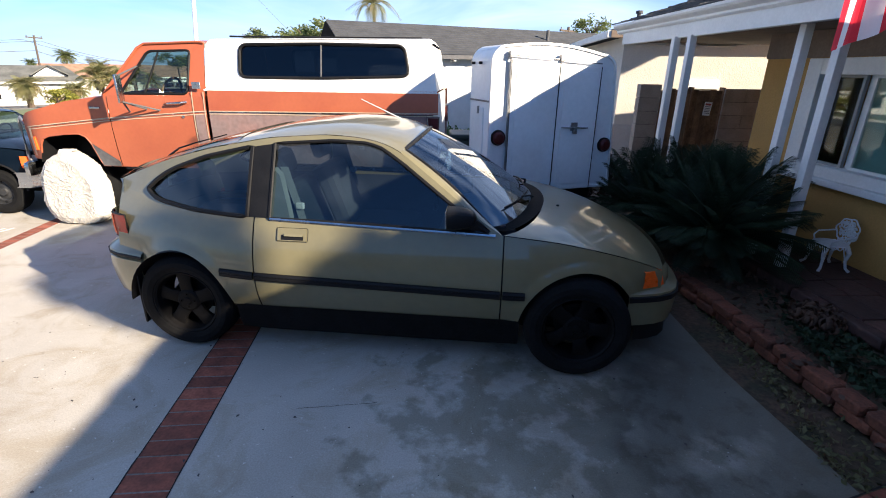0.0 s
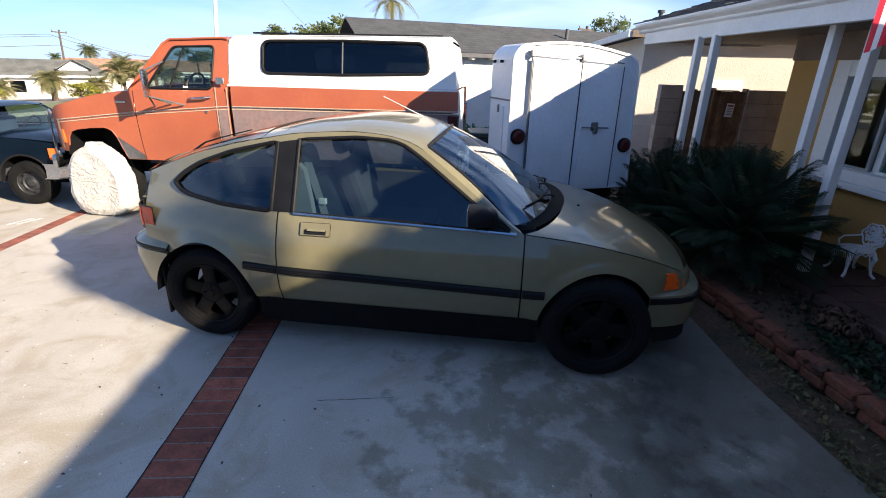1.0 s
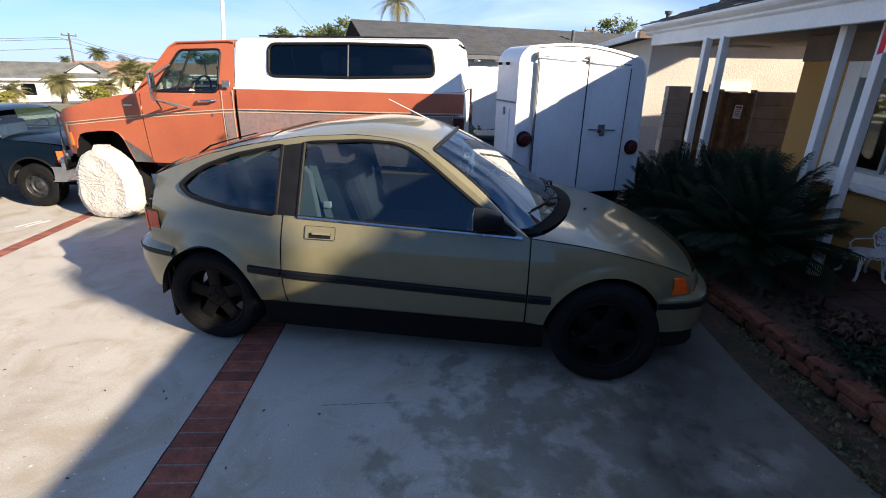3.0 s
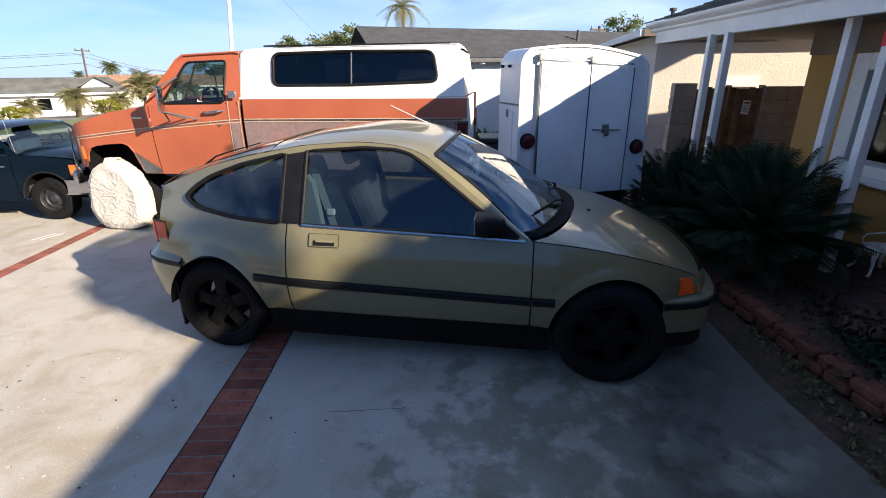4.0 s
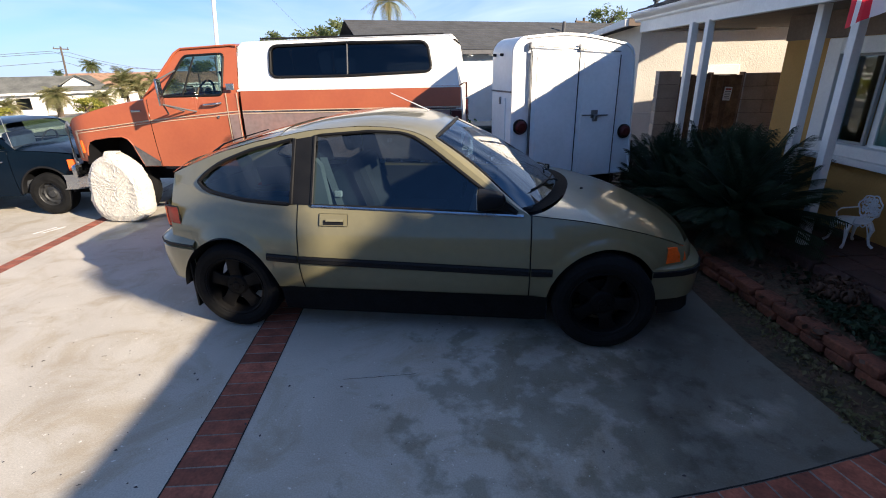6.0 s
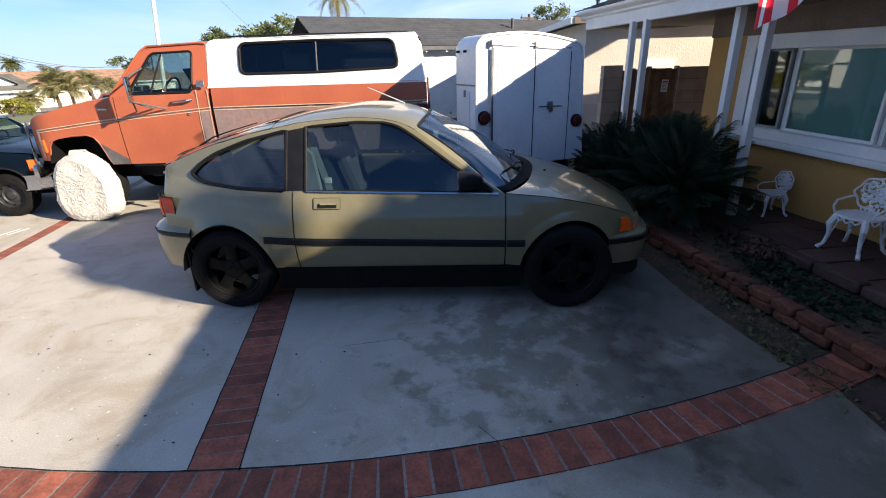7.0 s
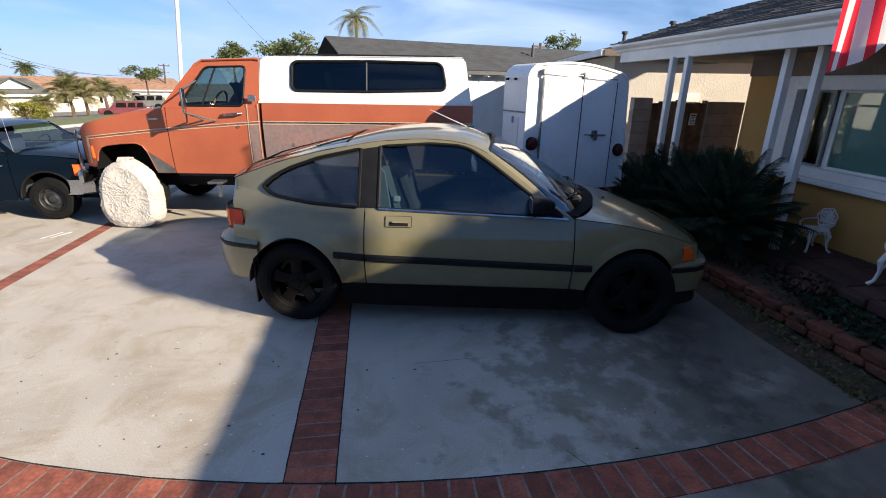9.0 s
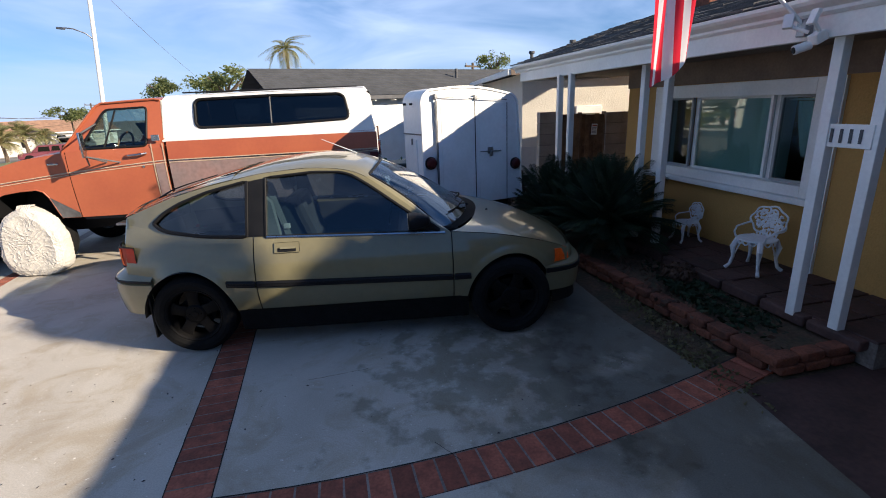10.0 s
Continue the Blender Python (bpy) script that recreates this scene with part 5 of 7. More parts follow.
axs = [p[0] + d for p in ARCHT for d in (-0.004, 0.004)]
for far in (False, True):
    part("front_fender", tpanel(-2.28, -1.158, tarch, lambda x: lerp(x, TOPF), far, 20, axs), ORANGE, truck)
    dr = part("door", tpanel(-1.150, -0.185, lambda x: 0.66, lambda x: 1.45, far), ORANGE, truck)
    part("cab_corner", tpanel(-0.178, -0.035, lambda x: 0.66, lambda x: 1.45, far, 6), ORANGE, truck)
    part("bed_side", tpanel(-0.005, 2.51, lambda x: 1.30, lambda x: 1.515, far), ORANGE, truck)
    part("bed_side", tpanel(-0.005, 2.51, lambda x: 0.62, lambda x: 1.285, far), PRIMER, truck, "worn brown primer lower bed side")
    rows = []
    for k in range(13):
        x = -1.445 + 0.285 * k / 12
        lo = max(tarch(x), 0.665)
        hi = max(lo + 0.004, 0.925 - (x + 1.445) * 0.72)
        rows.append([tside(far, x, ty(x, z) - 0.004, z) for z in [lo + (hi - lo) * j / 8 for j in range(9)]])
    part("fender_patch", sheet(bmesh.new(), rows), GREY_PRIMER, truck, "bare grey primer patch")
    # upper cab: frame with the window opening
    bm = bmesh.new()
    prof = [(-1.19, 1.44), (-0.78, 1.93), (-0.70, 1.975), (-0.10, 2.0), (-0.035, 1.99), (-0.035, 1.44)]
    outer = [bm.verts.new(tside(far, x, cab_y(z), z)) for x, z in prof]
    inner = [bm.verts.new(tside(far, x, cab_y(z), z)) for x, z in DWIN]
    eo = [bm.edges.new((outer[i], outer[(i + 1) % len(outer)])) for i in range(len(outer))]
    ei = [bm.edges.new((inner[i], inner[(i + 1) % len(inner)])) for i in range(len(inner))]
    bmesh.ops.triangle_fill(bm, edges=eo + ei, use_beauty=True, use_dissolve=False)
    part("cab_frame", bm, ORANGE, truck, smooth=False)
    bm = bmesh.new()
    bm.faces.new([bm.verts.new(tside(far, x, cab_y(z) + 0.02, z)) for x, z in DWIN])
    dg = part("door_window", bm, TRUCK_GLASS, truck, "greenish door glass")
    dg.visible_shadow = False
    part("seal", tube(bmesh.new(), [tside(far, x, cab_y(z) - 0.002, z) for x, z in DWIN + DWIN[:1]], 0.014, 6), BLACK_PLASTIC, dg)
    part("vent_divider", rod(bmesh.new(), tside(far, -0.72, cab_y(1.47) + 0.012, 1.475), tside(far, -0.56, cab_y(1.9) + 0.012, 1.895), 0.010), BLACK_PLASTIC, dg)
    part("drip_rail", tube(bmesh.new(), [tside(far, x, cab_y(z) - 0.012, z + 0.006) for x, z in prof[:5]], 0.012, 6), ORANGE, truck)
    # tan and chrome stripe along the side
    for x0, x1, za, zb2 in ((-2.19, -1.158, 1.075, 1.195), (-1.150, -0.185, 1.195, 1.275), (-0.178, -0.035, 1.275, 1.285), (-0.005, 2.51, 1.285, 1.30)):
        def stripe(o, h0, h1):
            return sheet(bmesh.new(), [[tside(far, x, ty(x, z) - o, z) for z in [za + (zb2 - za) * (x - x0) / (x1 - x0) + h for h in (h0, h0 + (h1 - h0) * 0.5, h1)]] for x in [x0 + (x1 - x0) * k / 16 for k in range(17)]])
        for h_ in (-0.019, 0.011):
            st = part("stripe", stripe(0.005, h_, h_ + 0.009), TAN_STRIPE, truck, "thin cream side stripe")
        part("stripe_edge", stripe(0.008, 0.004, 0.008), CHROME, st)
    part("stripe", sheet(bmesh.new(), [[tside(far, x, ty(x, z) - 0.006, z) for x in (-2.215 + 0.12 * (z - 0.76), -2.195 + 0.12 * (z - 0.76), -2.175 + 0.12 * (z - 0.76))] for z in [0.76 + 0.32 * k / 8 for k in range(9)]]), TAN_STRIPE, truck, "tan stripe behind the lamp")
    part("corner_stripe", sheet(bmesh.new(), [[tside(far, -0.165 + dx, ty(0, z) - 0.006, z) for dx in (0, 0.05, 0.105)] for z in [0.70 + 0.56 * k / 8 for k in range(9)]]), PRIMER, truck)
    for dx in (-0.012, 0.117):
        part("stripe", sheet(bmesh.new(), [[tside(far, -0.165 + dx + e_, ty(0, z) - 0.007, z) for e_ in (-0.006, 0.0, 0.006)] for z in [0.70 + 0.80 * k / 8 for k in range(9)]]), TAN_STRIPE, truck, "thin cream upright line")
    part("badge", bx(-0.15, -0.06, (-0.06 if not far else TWD + 0.045), (-0.045 if not far else TWD + 0.06), 1.53, 1.60, bevel=0.004), CHROME, truck)
    part("fender_badge", bx(-1.37, -1.25, (-0.055 if not far else TWD + 0.04), (-0.035 if not far else TWD + 0.055), 1.302, 1.325, bevel=0.004), CHROME, truck)
    hn = part("door_handle", tube(bmesh.new(), [tside(far, -0.47, -0.055, 1.375), tside(far, -0.44, -0.085, 1.375), tside(far, -0.28, -0.085, 1.385), tside(far, -0.24, -0.055, 1.39)], 0.013, 8), CHROME, dr)
    part("lock", lathe(bmesh.new(), [(0, -0.062), (0.014, -0.06), (0.016, -0.045)], 16, Matrix.Translation(tside(far, -0.30, 0 if not far else 0.11, 1.235))), CHROME, dr)
    # wheel well
    part("wheel_well", sheet(bmesh.new(), [[tside(far, x, y, z) for y in (-0.02, 0.2, 0.5)] for x, z in ARCHT]), BLACK_PLASTIC, truck)
    part("well_back", sheet(bmesh.new(), [[tside(far, AC[0] + a, 0.5, 0.4 + c) for c in (0, 0.6)] for a in (-0.45, 0.45)]), BLACK_PLASTIC, truck)
    part("well_lip", tube(bmesh.new(), [tside(far, x, ty(x, z) + 0.004, z) for x, z in ARCHT[1:]], 0.010, 6), ORANGE, truck)
    # camper shell side with long window
    CW = rounded([(0.34, 1.655), (0.345, 1.985), (1.25, 2.0), (2.13, 1.99), (2.19, 1.685), (1.25, 1.655)], 0.085)
    def cy(z):
        return 0.02 + (z - 1.5) * 0.24
    bm = bmesh.new()
    so = [(-0.05, 1.515), (2.49, 1.535), (2.42, 2.0), (2.38, 2.05), (0.02, 2.03), (-0.03, 1.99)]
    outer = [bm.verts.new(tside(far, x, cy(z), z)) for x, z in so]
    inner = [bm.verts.new(tside(far, x, cy(z), z)) for x, z in CW]
    eo = [bm.edges.new((outer[i], outer[(i + 1) % len(outer)])) for i in range(len(outer))]
    ei = [bm.edges.new((inner[i], inner[(i + 1) % len(inner)])) for i in range(len(inner))]
    bmesh.ops.triangle_fill(bm, edges=eo + ei, use_beauty=True, use_dissolve=False)
    shell = part("shell_side", bm, CAP_WHITE, truck, "white camper shell", smooth=False)
    bm = bmesh.new()
    bm.faces.new([bm.verts.new(tside(far, x, cy(z) + 0.012, z)) for x, z in CW])
    part("window", bm, CAP_GLASS, shell, "smoked sliding window")
    part("window_frame", tube(bmesh.new(), [tside(far, x, cy(z) - 0.002, z) for x, z in CW + CW[:1]], 0.017, 6), BLACK_PLASTIC, shell, "black window frame")
    part("window_bar", rod(bmesh.new(), tside(far, 1.235, cy(1.66) + 0.0, 1.66), tside(far, 1.235, cy(1.99) + 0.0, 1.99), 0.009), GREY_PRIMER, shell)
    part("shell_rail", bx(-0.05, 2.49, (-0.02 if not far else TWD - 0.05), (0.05 if not far else TWD + 0.02), 1.508, 1.53, bevel=0.006), CAP_WHITE, shell)
    # tail lamp
    tl = part("tail_lamp", bx(2.40, 2.515, (-0.05 if not far else TWD - 0.02), (0.02 if not far else TWD + 0.05), 1.06, 1.27, bevel=0.008), DARK_LENS, truck, "dark red tail lamp")
    part("lamp_frame", tube(bmesh.new(), [tside(far, x, -0.052, z) for x, z in ((2.395, 1.05), (2.52, 1.05), (2.52, 1.28), (2.395, 1.28), (2.395, 1.05))], 0.008, 6), CHROME, tl)
    part("marker_lamp", bx(-2.135, -2.11, (-0.04 if not far else TWD + 0.01), (-0.01 if not far else TWD + 0.04), 0.83, 0.98, bevel=0.004), AMBER, truck)
    for wx in (AC[0], 1.72):
        wh = part("wheel", lathe(bmesh.new(), [(0.2, -0.10), (0.30, -0.12), (0.355, -0.09), (0.365, 0.0), (0.355, 0.12), (0.2, 0.12)], 40, Matrix.Translation(tside(far, wx, 0.17, 0.365))), RUBBER, truck)
        part("rim", lathe(bmesh.new(), [(0.0, -0.03), (0.07, -0.05), (0.09, -0.02), (0.17, -0.02), (0.2, -0.10), (0.2, 0.1)], 32, Matrix.Translation(tside(far, wx, 0.17, 0.365))), CAP_WHITE, wh)
    # west-coast mirror on a tripod arm
    mr_ = part("door_mirror", box(bmesh.new(), -0.012, 0.012, -0.06, 0.06, -0.14, 0.14, bevel=0.01, m=Matrix.Translation(tside(far, -0.77, -0.33, 1.53)) @ Matrix.Rotation(radians(12 if not far else -12), 4, "Z")), CHROME, truck, "tall chrome mirror")
    for a, c in (((-0.76, -0.33, 1.40), (-0.55, -0.06, 1.30)), ((-0.76, -0.33, 1.40), (-0.90, -0.06, 1.28)), ((-0.76, -0.33, 1.40), (-0.70, -0.06, 1.31)), ((-0.76, -0.33, 1.66), (-0.76, 0.0, 1.75))):
        part("mirror_arm", rod(bmesh.new(), tside(far, *a), tside(far, *c), 0.009), GREY_PRIMER, mr_)

tyr = lambda v: TWD / 2 + v * TWD / 2
hood_rows = []
for i in range(17):
    s = i / 16
    x = -2.28 + 1.13 * s
    hood_rows.append([(x - 0.03 * (1 - v * v) * (1 - s) + 0.06 * s * (1 - v * v) * -1, tyr(v * 0.97), lerp(x, TOPF) + 0.03 * (1 - v ** 4) - 0.02 * (1 - s) * v * v) for v in [-1 + k / 9 for k in range(19)]])
part("bonnet", sheet(bmesh.new(), hood_rows), ORANGE, truck)
part("grille", bx(-2.33, -2.27, 0.1, TWD - 0.1, 0.74, 1.12, bevel=0.015), BLACK_PLASTIC, truck)
part("front_bumper", bx(-2.41, -2.33, 0.0, TWD, 0.50, 0.68, bevel=0.04), CHROME, truck)
for y in (0.12, 0.55, TWD - 0.55, TWD - 0.12):
    part("guard_bar", tube(bmesh.new(), [(-2.37, y, 0.55), (-2.40, y, 0.75), (-2.40, y, 1.12), (-2.38, y, 1.18), (-2.34, y, 1.10)], 0.02, 8), STEEL, truck)
rows = []
for i in range(9):
    s = i / 8
    x = -1.19 + 0.46 * s
    z = 1.445 + 0.515 * s
    rows.append([(x - 0.09 * (1 - v * v) * (1 - 0.6 * s), TWD / 2 + v * (TWD / 2 - cab_y(z) - 0.01), z + 0.02 * (1 - v * v)) for v in [-1 + k / 7 for k in range(15)]])
wsn = part("windscreen", sheet(bmesh.new(), rows), SHIELD_GLASS, truck)
wsn.visible_shadow = False
rows = []
for i in range(11):
    s = i / 10
    x = -0.74 + 0.705 * s
    rows.append([(x, TWD / 2 + v * (TWD / 2 - cab_y(1.98)), lerp(s, [(0, 1.955), (0.15, 1.985), (0.8, 2.005), (1, 1.99)]) + 0.035 * (1 - v ** 4)) for v in [-1 + k / 7 for k in range(15)]])
part("cab_roof", sheet(bmesh.new(), rows), ORANGE, truck)
part("cab_back", bx(-0.06, -0.035, 0.03, TWD - 0.03, 0.66, 1.55), ORANGE, truck)
part("cab_floor", bx(-1.15, -0.05, 0.03, TWD - 0.03, 0.62, 0.68), INTERIOR, truck)
part("firewall", bx(-1.22, -1.15, 0.05, TWD - 0.05, 0.66, 1.40), INTERIOR, truck)
part("dashboard", bx(-1.17, -0.88, 0.06, TWD - 0.06, 1.18, 1.45, bevel=0.05), INTERIOR, truck)
sb = new("bench_seat")
sb.parent = truck
part("cushion", bx(-0.55, -0.10, 0.12, TWD - 0.12, 0.90, 1.05, bevel=0.05), SEAT, sb)
part("backrest", bx(-0.25, -0.08, 0.12, TWD - 0.12, 1.0, 1.46, bevel=0.06), SEAT, sb)
bm = tube(bmesh.new(), [(-0.72 + 0.06 * math.sin(t), 0.48 + 0.19 * math.cos(t), 1.46 + 0.17 * math.sin(t)) for t in [2 * math.pi * k / 26 for k in range(27)]], 0.014, 8)
rod(bm, (-0.72, 0.48, 1.46), (-1.0, 0.48, 1.28), 0.025)
box(bm, -0.73, -0.71, 0.30, 0.66, 1.45, 1.475, bevel=0.004)
part("steering_wheel", bm, mat("tan_wheel_rim", (0.22, 0.13, 0.07), 0.5), truck)
part("sun_shade", box(bmesh.new(), -0.01, 0.01, -0.18, 0.18, 0.0, 0.30, bevel=0.004, m=Matrix.Translation((-0.62, 1.1, 1.46)) @ Matrix.Rotation(radians(-25), 4, "Y")), mat("sunshade_cloth", (0.10, 0.12, 0.105), 0.8), truck, "grey-green crumpled sunshade")
rows = [[(x, TWD / 2 + v * (TWD / 2 - cy(2.03)), z + 0.03 * (1 - v ** 4)) for v in [-1 + k / 7 for k in range(15)]] for x, z in ((-0.03, 1.99), (0.02, 2.03), (1.2, 2.045), (2.38, 2.05), (2.42, 2.0))]
part("shell_roof", sheet(bmesh.new(), rows), CAP_WHITE, truck)
for y in (0.35, 1.5):
    part("roof_rack_bar", bx(0.15, 2.3, y - 0.02, y + 0.02, 2.066, 2.084, bevel=0.006), BLACK_PLASTIC, truck)
part("shell_front", sheet(bmesh.new(), [[(-0.05 + 0.02 * (z - 1.5), y, z) for y in (cy(z), TWD / 2, TWD - cy(z))] for z in (1.515, 1.8, 1.99)]), CAP_WHITE, truck)
part("shell_back", sheet(bmesh.new(), [[(2.49 - 0.15 * (z - 1.535), y, z) for y in (cy(z), TWD / 2, TWD - cy(z))] for z in (1.535, 1.8, 2.0)]), CAP_WHITE, truck)
part("tailgate", bx(2.45, 2.485, 0.04, TWD - 0.04, 0.75, 1.50, bevel=0.01), CAP_WHITE, truck, "pale repainted tailgate")
part("rear_bumper", bx(2.55, 2.67, 0.0, TWD, 0.55, 0.70, bevel=0.02), CHROME, truck)
part("bed_floor", bx(0.0, 2.49, 0.05, TWD - 0.05, 0.75, 0.80), PRIMER, truck)
part("bed_front", bx(0.0, 0.03, 0.03, TWD - 0.03, 0.62, 1.5), PRIMER, truck)
part("frame_rail", bx(-2.2, 2.6, 0.45, 0.58, 0.42, 0.60), BLACK_PLASTIC, truck)
part("frame_rail", bx(-2.2, 2.6, 1.27, 1.40, 0.42, 0.60), BLACK_PLASTIC, truck)
stp = part("side_step", bx(-0.74, -0.56, -0.12, 0.05, 0.545, 0.575, bevel=0.008), STEEL, truck)
part("step_hanger", bx(-0.67, -0.63, -0.02, 0.02, 0.36, 0.55), STEEL, stp)
part("filler_cap", lathe(bmesh.new(), [(0.0, -0.065), (0.03, -0.063), (0.034, -0.05), (0.042, -0.048), (0.045, -0.03)], 24, Matrix.Translation((0.66, 0.0, 1.05))), CHROME, truck)
for x, z, w in ((0.34, 1.03, 0.022), (0.46, 1.0, 0.028)):
    part("side_marker", lathe(bmesh.new(), [(0, -0.052), (w, -0.05), (w, -0.03)], 16, Matrix.Translation((x, 0, z)) @ Matrix.Diagonal((0.8, 1, 1.3, 1))), GREY_PRIMER, truck)

# crumpled white cover over a spare tyre, leaning by the front wheel
bm = bmesh.new()
rk = random.Random(11)
N, M = 220, 90
rows = []
for j in range(M + 1):
    u = j / M
    row = []
    for i in range(N + 1):
        t = 2 * math.pi * (i % N) / N
        c, s = math.cos(t), math.sin(t)
        ex = 2.5 if s > 0 else 4.2
        rad = 0.385 * (abs(c) ** ex + abs(s) ** ex) ** (-1 / ex)
        rad *= 1.0 - 0.20 * max(0, s) * abs(c) - 0.04 * max(0, s) * max(0, c) + 0.03 * max(0, -s) * abs(c)
        prof = lerp(u, [(0, 0.0), (0.3, 0.80), (0.40, 0.96), (0.47, 1.0), (0.56, 1.0), (0.63, 0.97), (0.7, 0.85), (1, 0.0)])
        yy = lerp(u, [(0, -0.13), (0.3, -0.135), (0.40, -0.10), (0.5, 0.0), (0.6, 0.11), (0.7, 0.15), (1, 0.16)])
        p = Vector((rad * prof * c * 1.0, yy, rad * prof * s * 1.10 + 0.435))
        q1 = noise.noise((p.x * 5 + 3, p.y * 5, p.z * 5))
        f1 = 1 - abs(noise.noise((p.x * 11 + 2 * q1, p.y * 9, p.z * 21 + 3 * q1))) * 2.6
        f2 = 1 - abs(noise.noise((p.x * 22 + q1, p.y * 18 + 7, p.z * 38 + 2 * q1))) * 2.6
        w = 0.018 * q1 + 0.008 * max(0, f1) ** 2 + 0.005 * max(0, f2) ** 2
        nrm = Vector((c * prof, -1.2 if u < 0.5 else 1.0, s * prof)).normalized()
        p += nrm * w
        p.z = max(p.z, 0.004)
        row.append(p)
    rows.append(row)
sheet(bm, rows)
bmesh.ops.remove_doubles(bm, verts=bm.verts, dist=0.0008)
ct = thing("covered_tyre", "spare tyre wrapped in a crumpled white cover", "tyre cover", at=pose(-4.085, 2.30, 0, 0, 0, 4) @ Matrix.Diagonal((0.88, 0.95, 0.985, 1)))
part("cover", bm, CANVAS, ct)
for k in range(7):
    x = -0.07 + 0.024 * k
    part("gathered_fold", tube(bmesh.new(), [(x * 0.9, -0.09, 0.80), (x, -0.02, 0.868), (x * 1.05, 0.06, 0.862)], 0.012, 6), CANVAS, ct)

# ---- dark blue pickup facing the orange one ----
BT = pose(-5.28, 2.49, 0, 0, 0, 9)
blue = thing("compact_pickup", "dark navy blue compact pickup with steel wheels", "truck", at=BT)
BW = 1.45
BA, BR_ = (0.0, 0.30), 0.335
BTOP = [(-2.6, 0.80), (-0.32, 0.845), (0.0, 0.83), (0.3, 0.80), (0.58, 0.755)]


def by(x, z):
    return -0.03 * math.cos(min(1.4, abs(z - 0.62) * 4)) + (0.10 * ((x - 0.34) / 0.25) ** 2 if x > 0.34 else 0)


def bside(far, x, y, z):
    return (x, BW - y if far else y, z)


def barch(x):
    d = BR_ ** 2 - (x - BA[0]) ** 2
    return max(0.26 if x < 0 else 0.42, BA[1] + math.sqrt(d)) if d > 0 else (0.26 if x < 0 else 0.42)


bxs = [BA[0] - BR_ * math.cos(math.pi * k / 24) for k in range(25)]
def bcab(z):
    return 0.0 + max(0, z - 0.84) * 0.32


BWIN = [(-0.40, 0.862), (-0.56, 1.00), (-0.66, 1.115), (-1.20, 1.13), (-1.22, 0.862)]
for far in (False, True):
    for x0, x1, nm in ((-0.385, 0.56, "front_fender"), (-1.26, -0.392, "door"), (-2.6, -1.268, "bed_side")):
        xs = sorted({round(x0 + (x1 - x0) * k / 12, 4) for k in range(13)} | {round(e, 4) for e in bxs if x0 < e < x1})
        part(nm, sheet(bmesh.new(), [[bside(far, x, by(x, z), z) for z in [barch(x) + (lerp(x, BTOP) - barch(x)) * k / 10 for k in range(11)]] for x in xs]), NAVY, blue)
    prof = [(-0.28, 0.845), (-0.56, 1.08), (-0.66, 1.15), (-1.18, 1.165), (-1.27, 1.13), (-1.27, 0.84)]
    bm = bmesh.new()
    outer = [bm.verts.new(bside(far, x, bcab(z), z)) for x, z in prof]
    inner = [bm.verts.new(bside(far, x, bcab(z), z)) for x, z in BWIN]
    eo = [bm.edges.new((outer[i], outer[(i + 1) % len(outer)])) for i in range(len(outer))]
    ei = [bm.edges.new((inner[i], inner[(i + 1) % len(inner)])) for i in range(len(inner))]
    bmesh.ops.triangle_fill(bm, edges=eo + ei, use_beauty=True, use_dissolve=False)
    part("cab_frame", bm, NAVY, blue, smooth=False)
    bm = bmesh.new()
    bm.faces.new([bm.verts.new(bside(far, x, bcab(z) + 0.01, z)) for x, z in BWIN])
    g = part("door_window", bm, TRUCK_GLASS, blue)
    g.visible_shadow = False
    part("wheel_well", sheet(bmesh.new(), [[bside(far, BA[0] + BR_ * math.cos(t), y, BA[1] + BR_ * math.sin(t)) for y in (-0.01, 0.2, 0.4)] for t in [math.pi * k / 20 for k in range(21)]]), BLACK_PLASTIC, blue)
    part("well_back", sheet(bmesh.new(), [[bside(far, a, 0.4, c) for c in (0.2, 0.7)] for a in (-0.4, 0.4)]), BLACK_PLASTIC, blue)
    part("flare", tube(bmesh.new(), [bside(far, BA[0] + BR_ * math.cos(t), -0.03, BA[1] + BR_ * math.sin(t)) for t in [math.pi * k / 20 for k in range(21)]], 0.014, 6), BLACK_PLASTIC, blue, "black wheel-arch lip")
    for wx in (0.0, -1.95):
        wh = part("wheel", lathe(bmesh.new(), [(0.150, -0.075), (0.195, -0.09), (0.248, -0.085), (0.268, -0.06), (0.277, 0.0), (0.268, 0.09), (0.150, 0.1)], 44, Matrix.Translation(bside(far, wx, 0.05, 0.277))), RUBBER, blue)
        bm = lathe(bmesh.new(), [(0.0, -0.05), (0.045, -0.05), (0.055, -0.03), (0.095, -0.02), (0.11, -0.035), (0.138, -0.03), (0.145, -0.065), (0.153, -0.075), (0.153, 0.05)], 32, Matrix.Translation(bside(far, wx, 0.05, 0.277)))
        rim_o = part("rim", bm, STEEL_RIM, wh, "dark steel wheel")
        for k in range(8):
            a_ = math.pi * k / 4
            part("rim_hole", lathe(bmesh.new(), [(0.0, -0.040), (0.014, -0.039), (0.017, -0.02)], 12, Matrix.Translation(bside(far, wx + 0.125 * math.cos(a_), 0.05 if not far else 0.12, 0.277 + 0.125 * math.sin(a_)))), BLACK_PLASTIC, wh)
    part("head_lamp", sheet(bmesh.new(), [[bside(far, x, y - 0.006, z) for x, y in ((0.455, -0.022), (0.495, 0.012), (0.535, 0.05), (0.57, 0.18))] for z in (0.575, 0.66, 0.735)]), CAST_WHITE, blue, "clear head lamp")
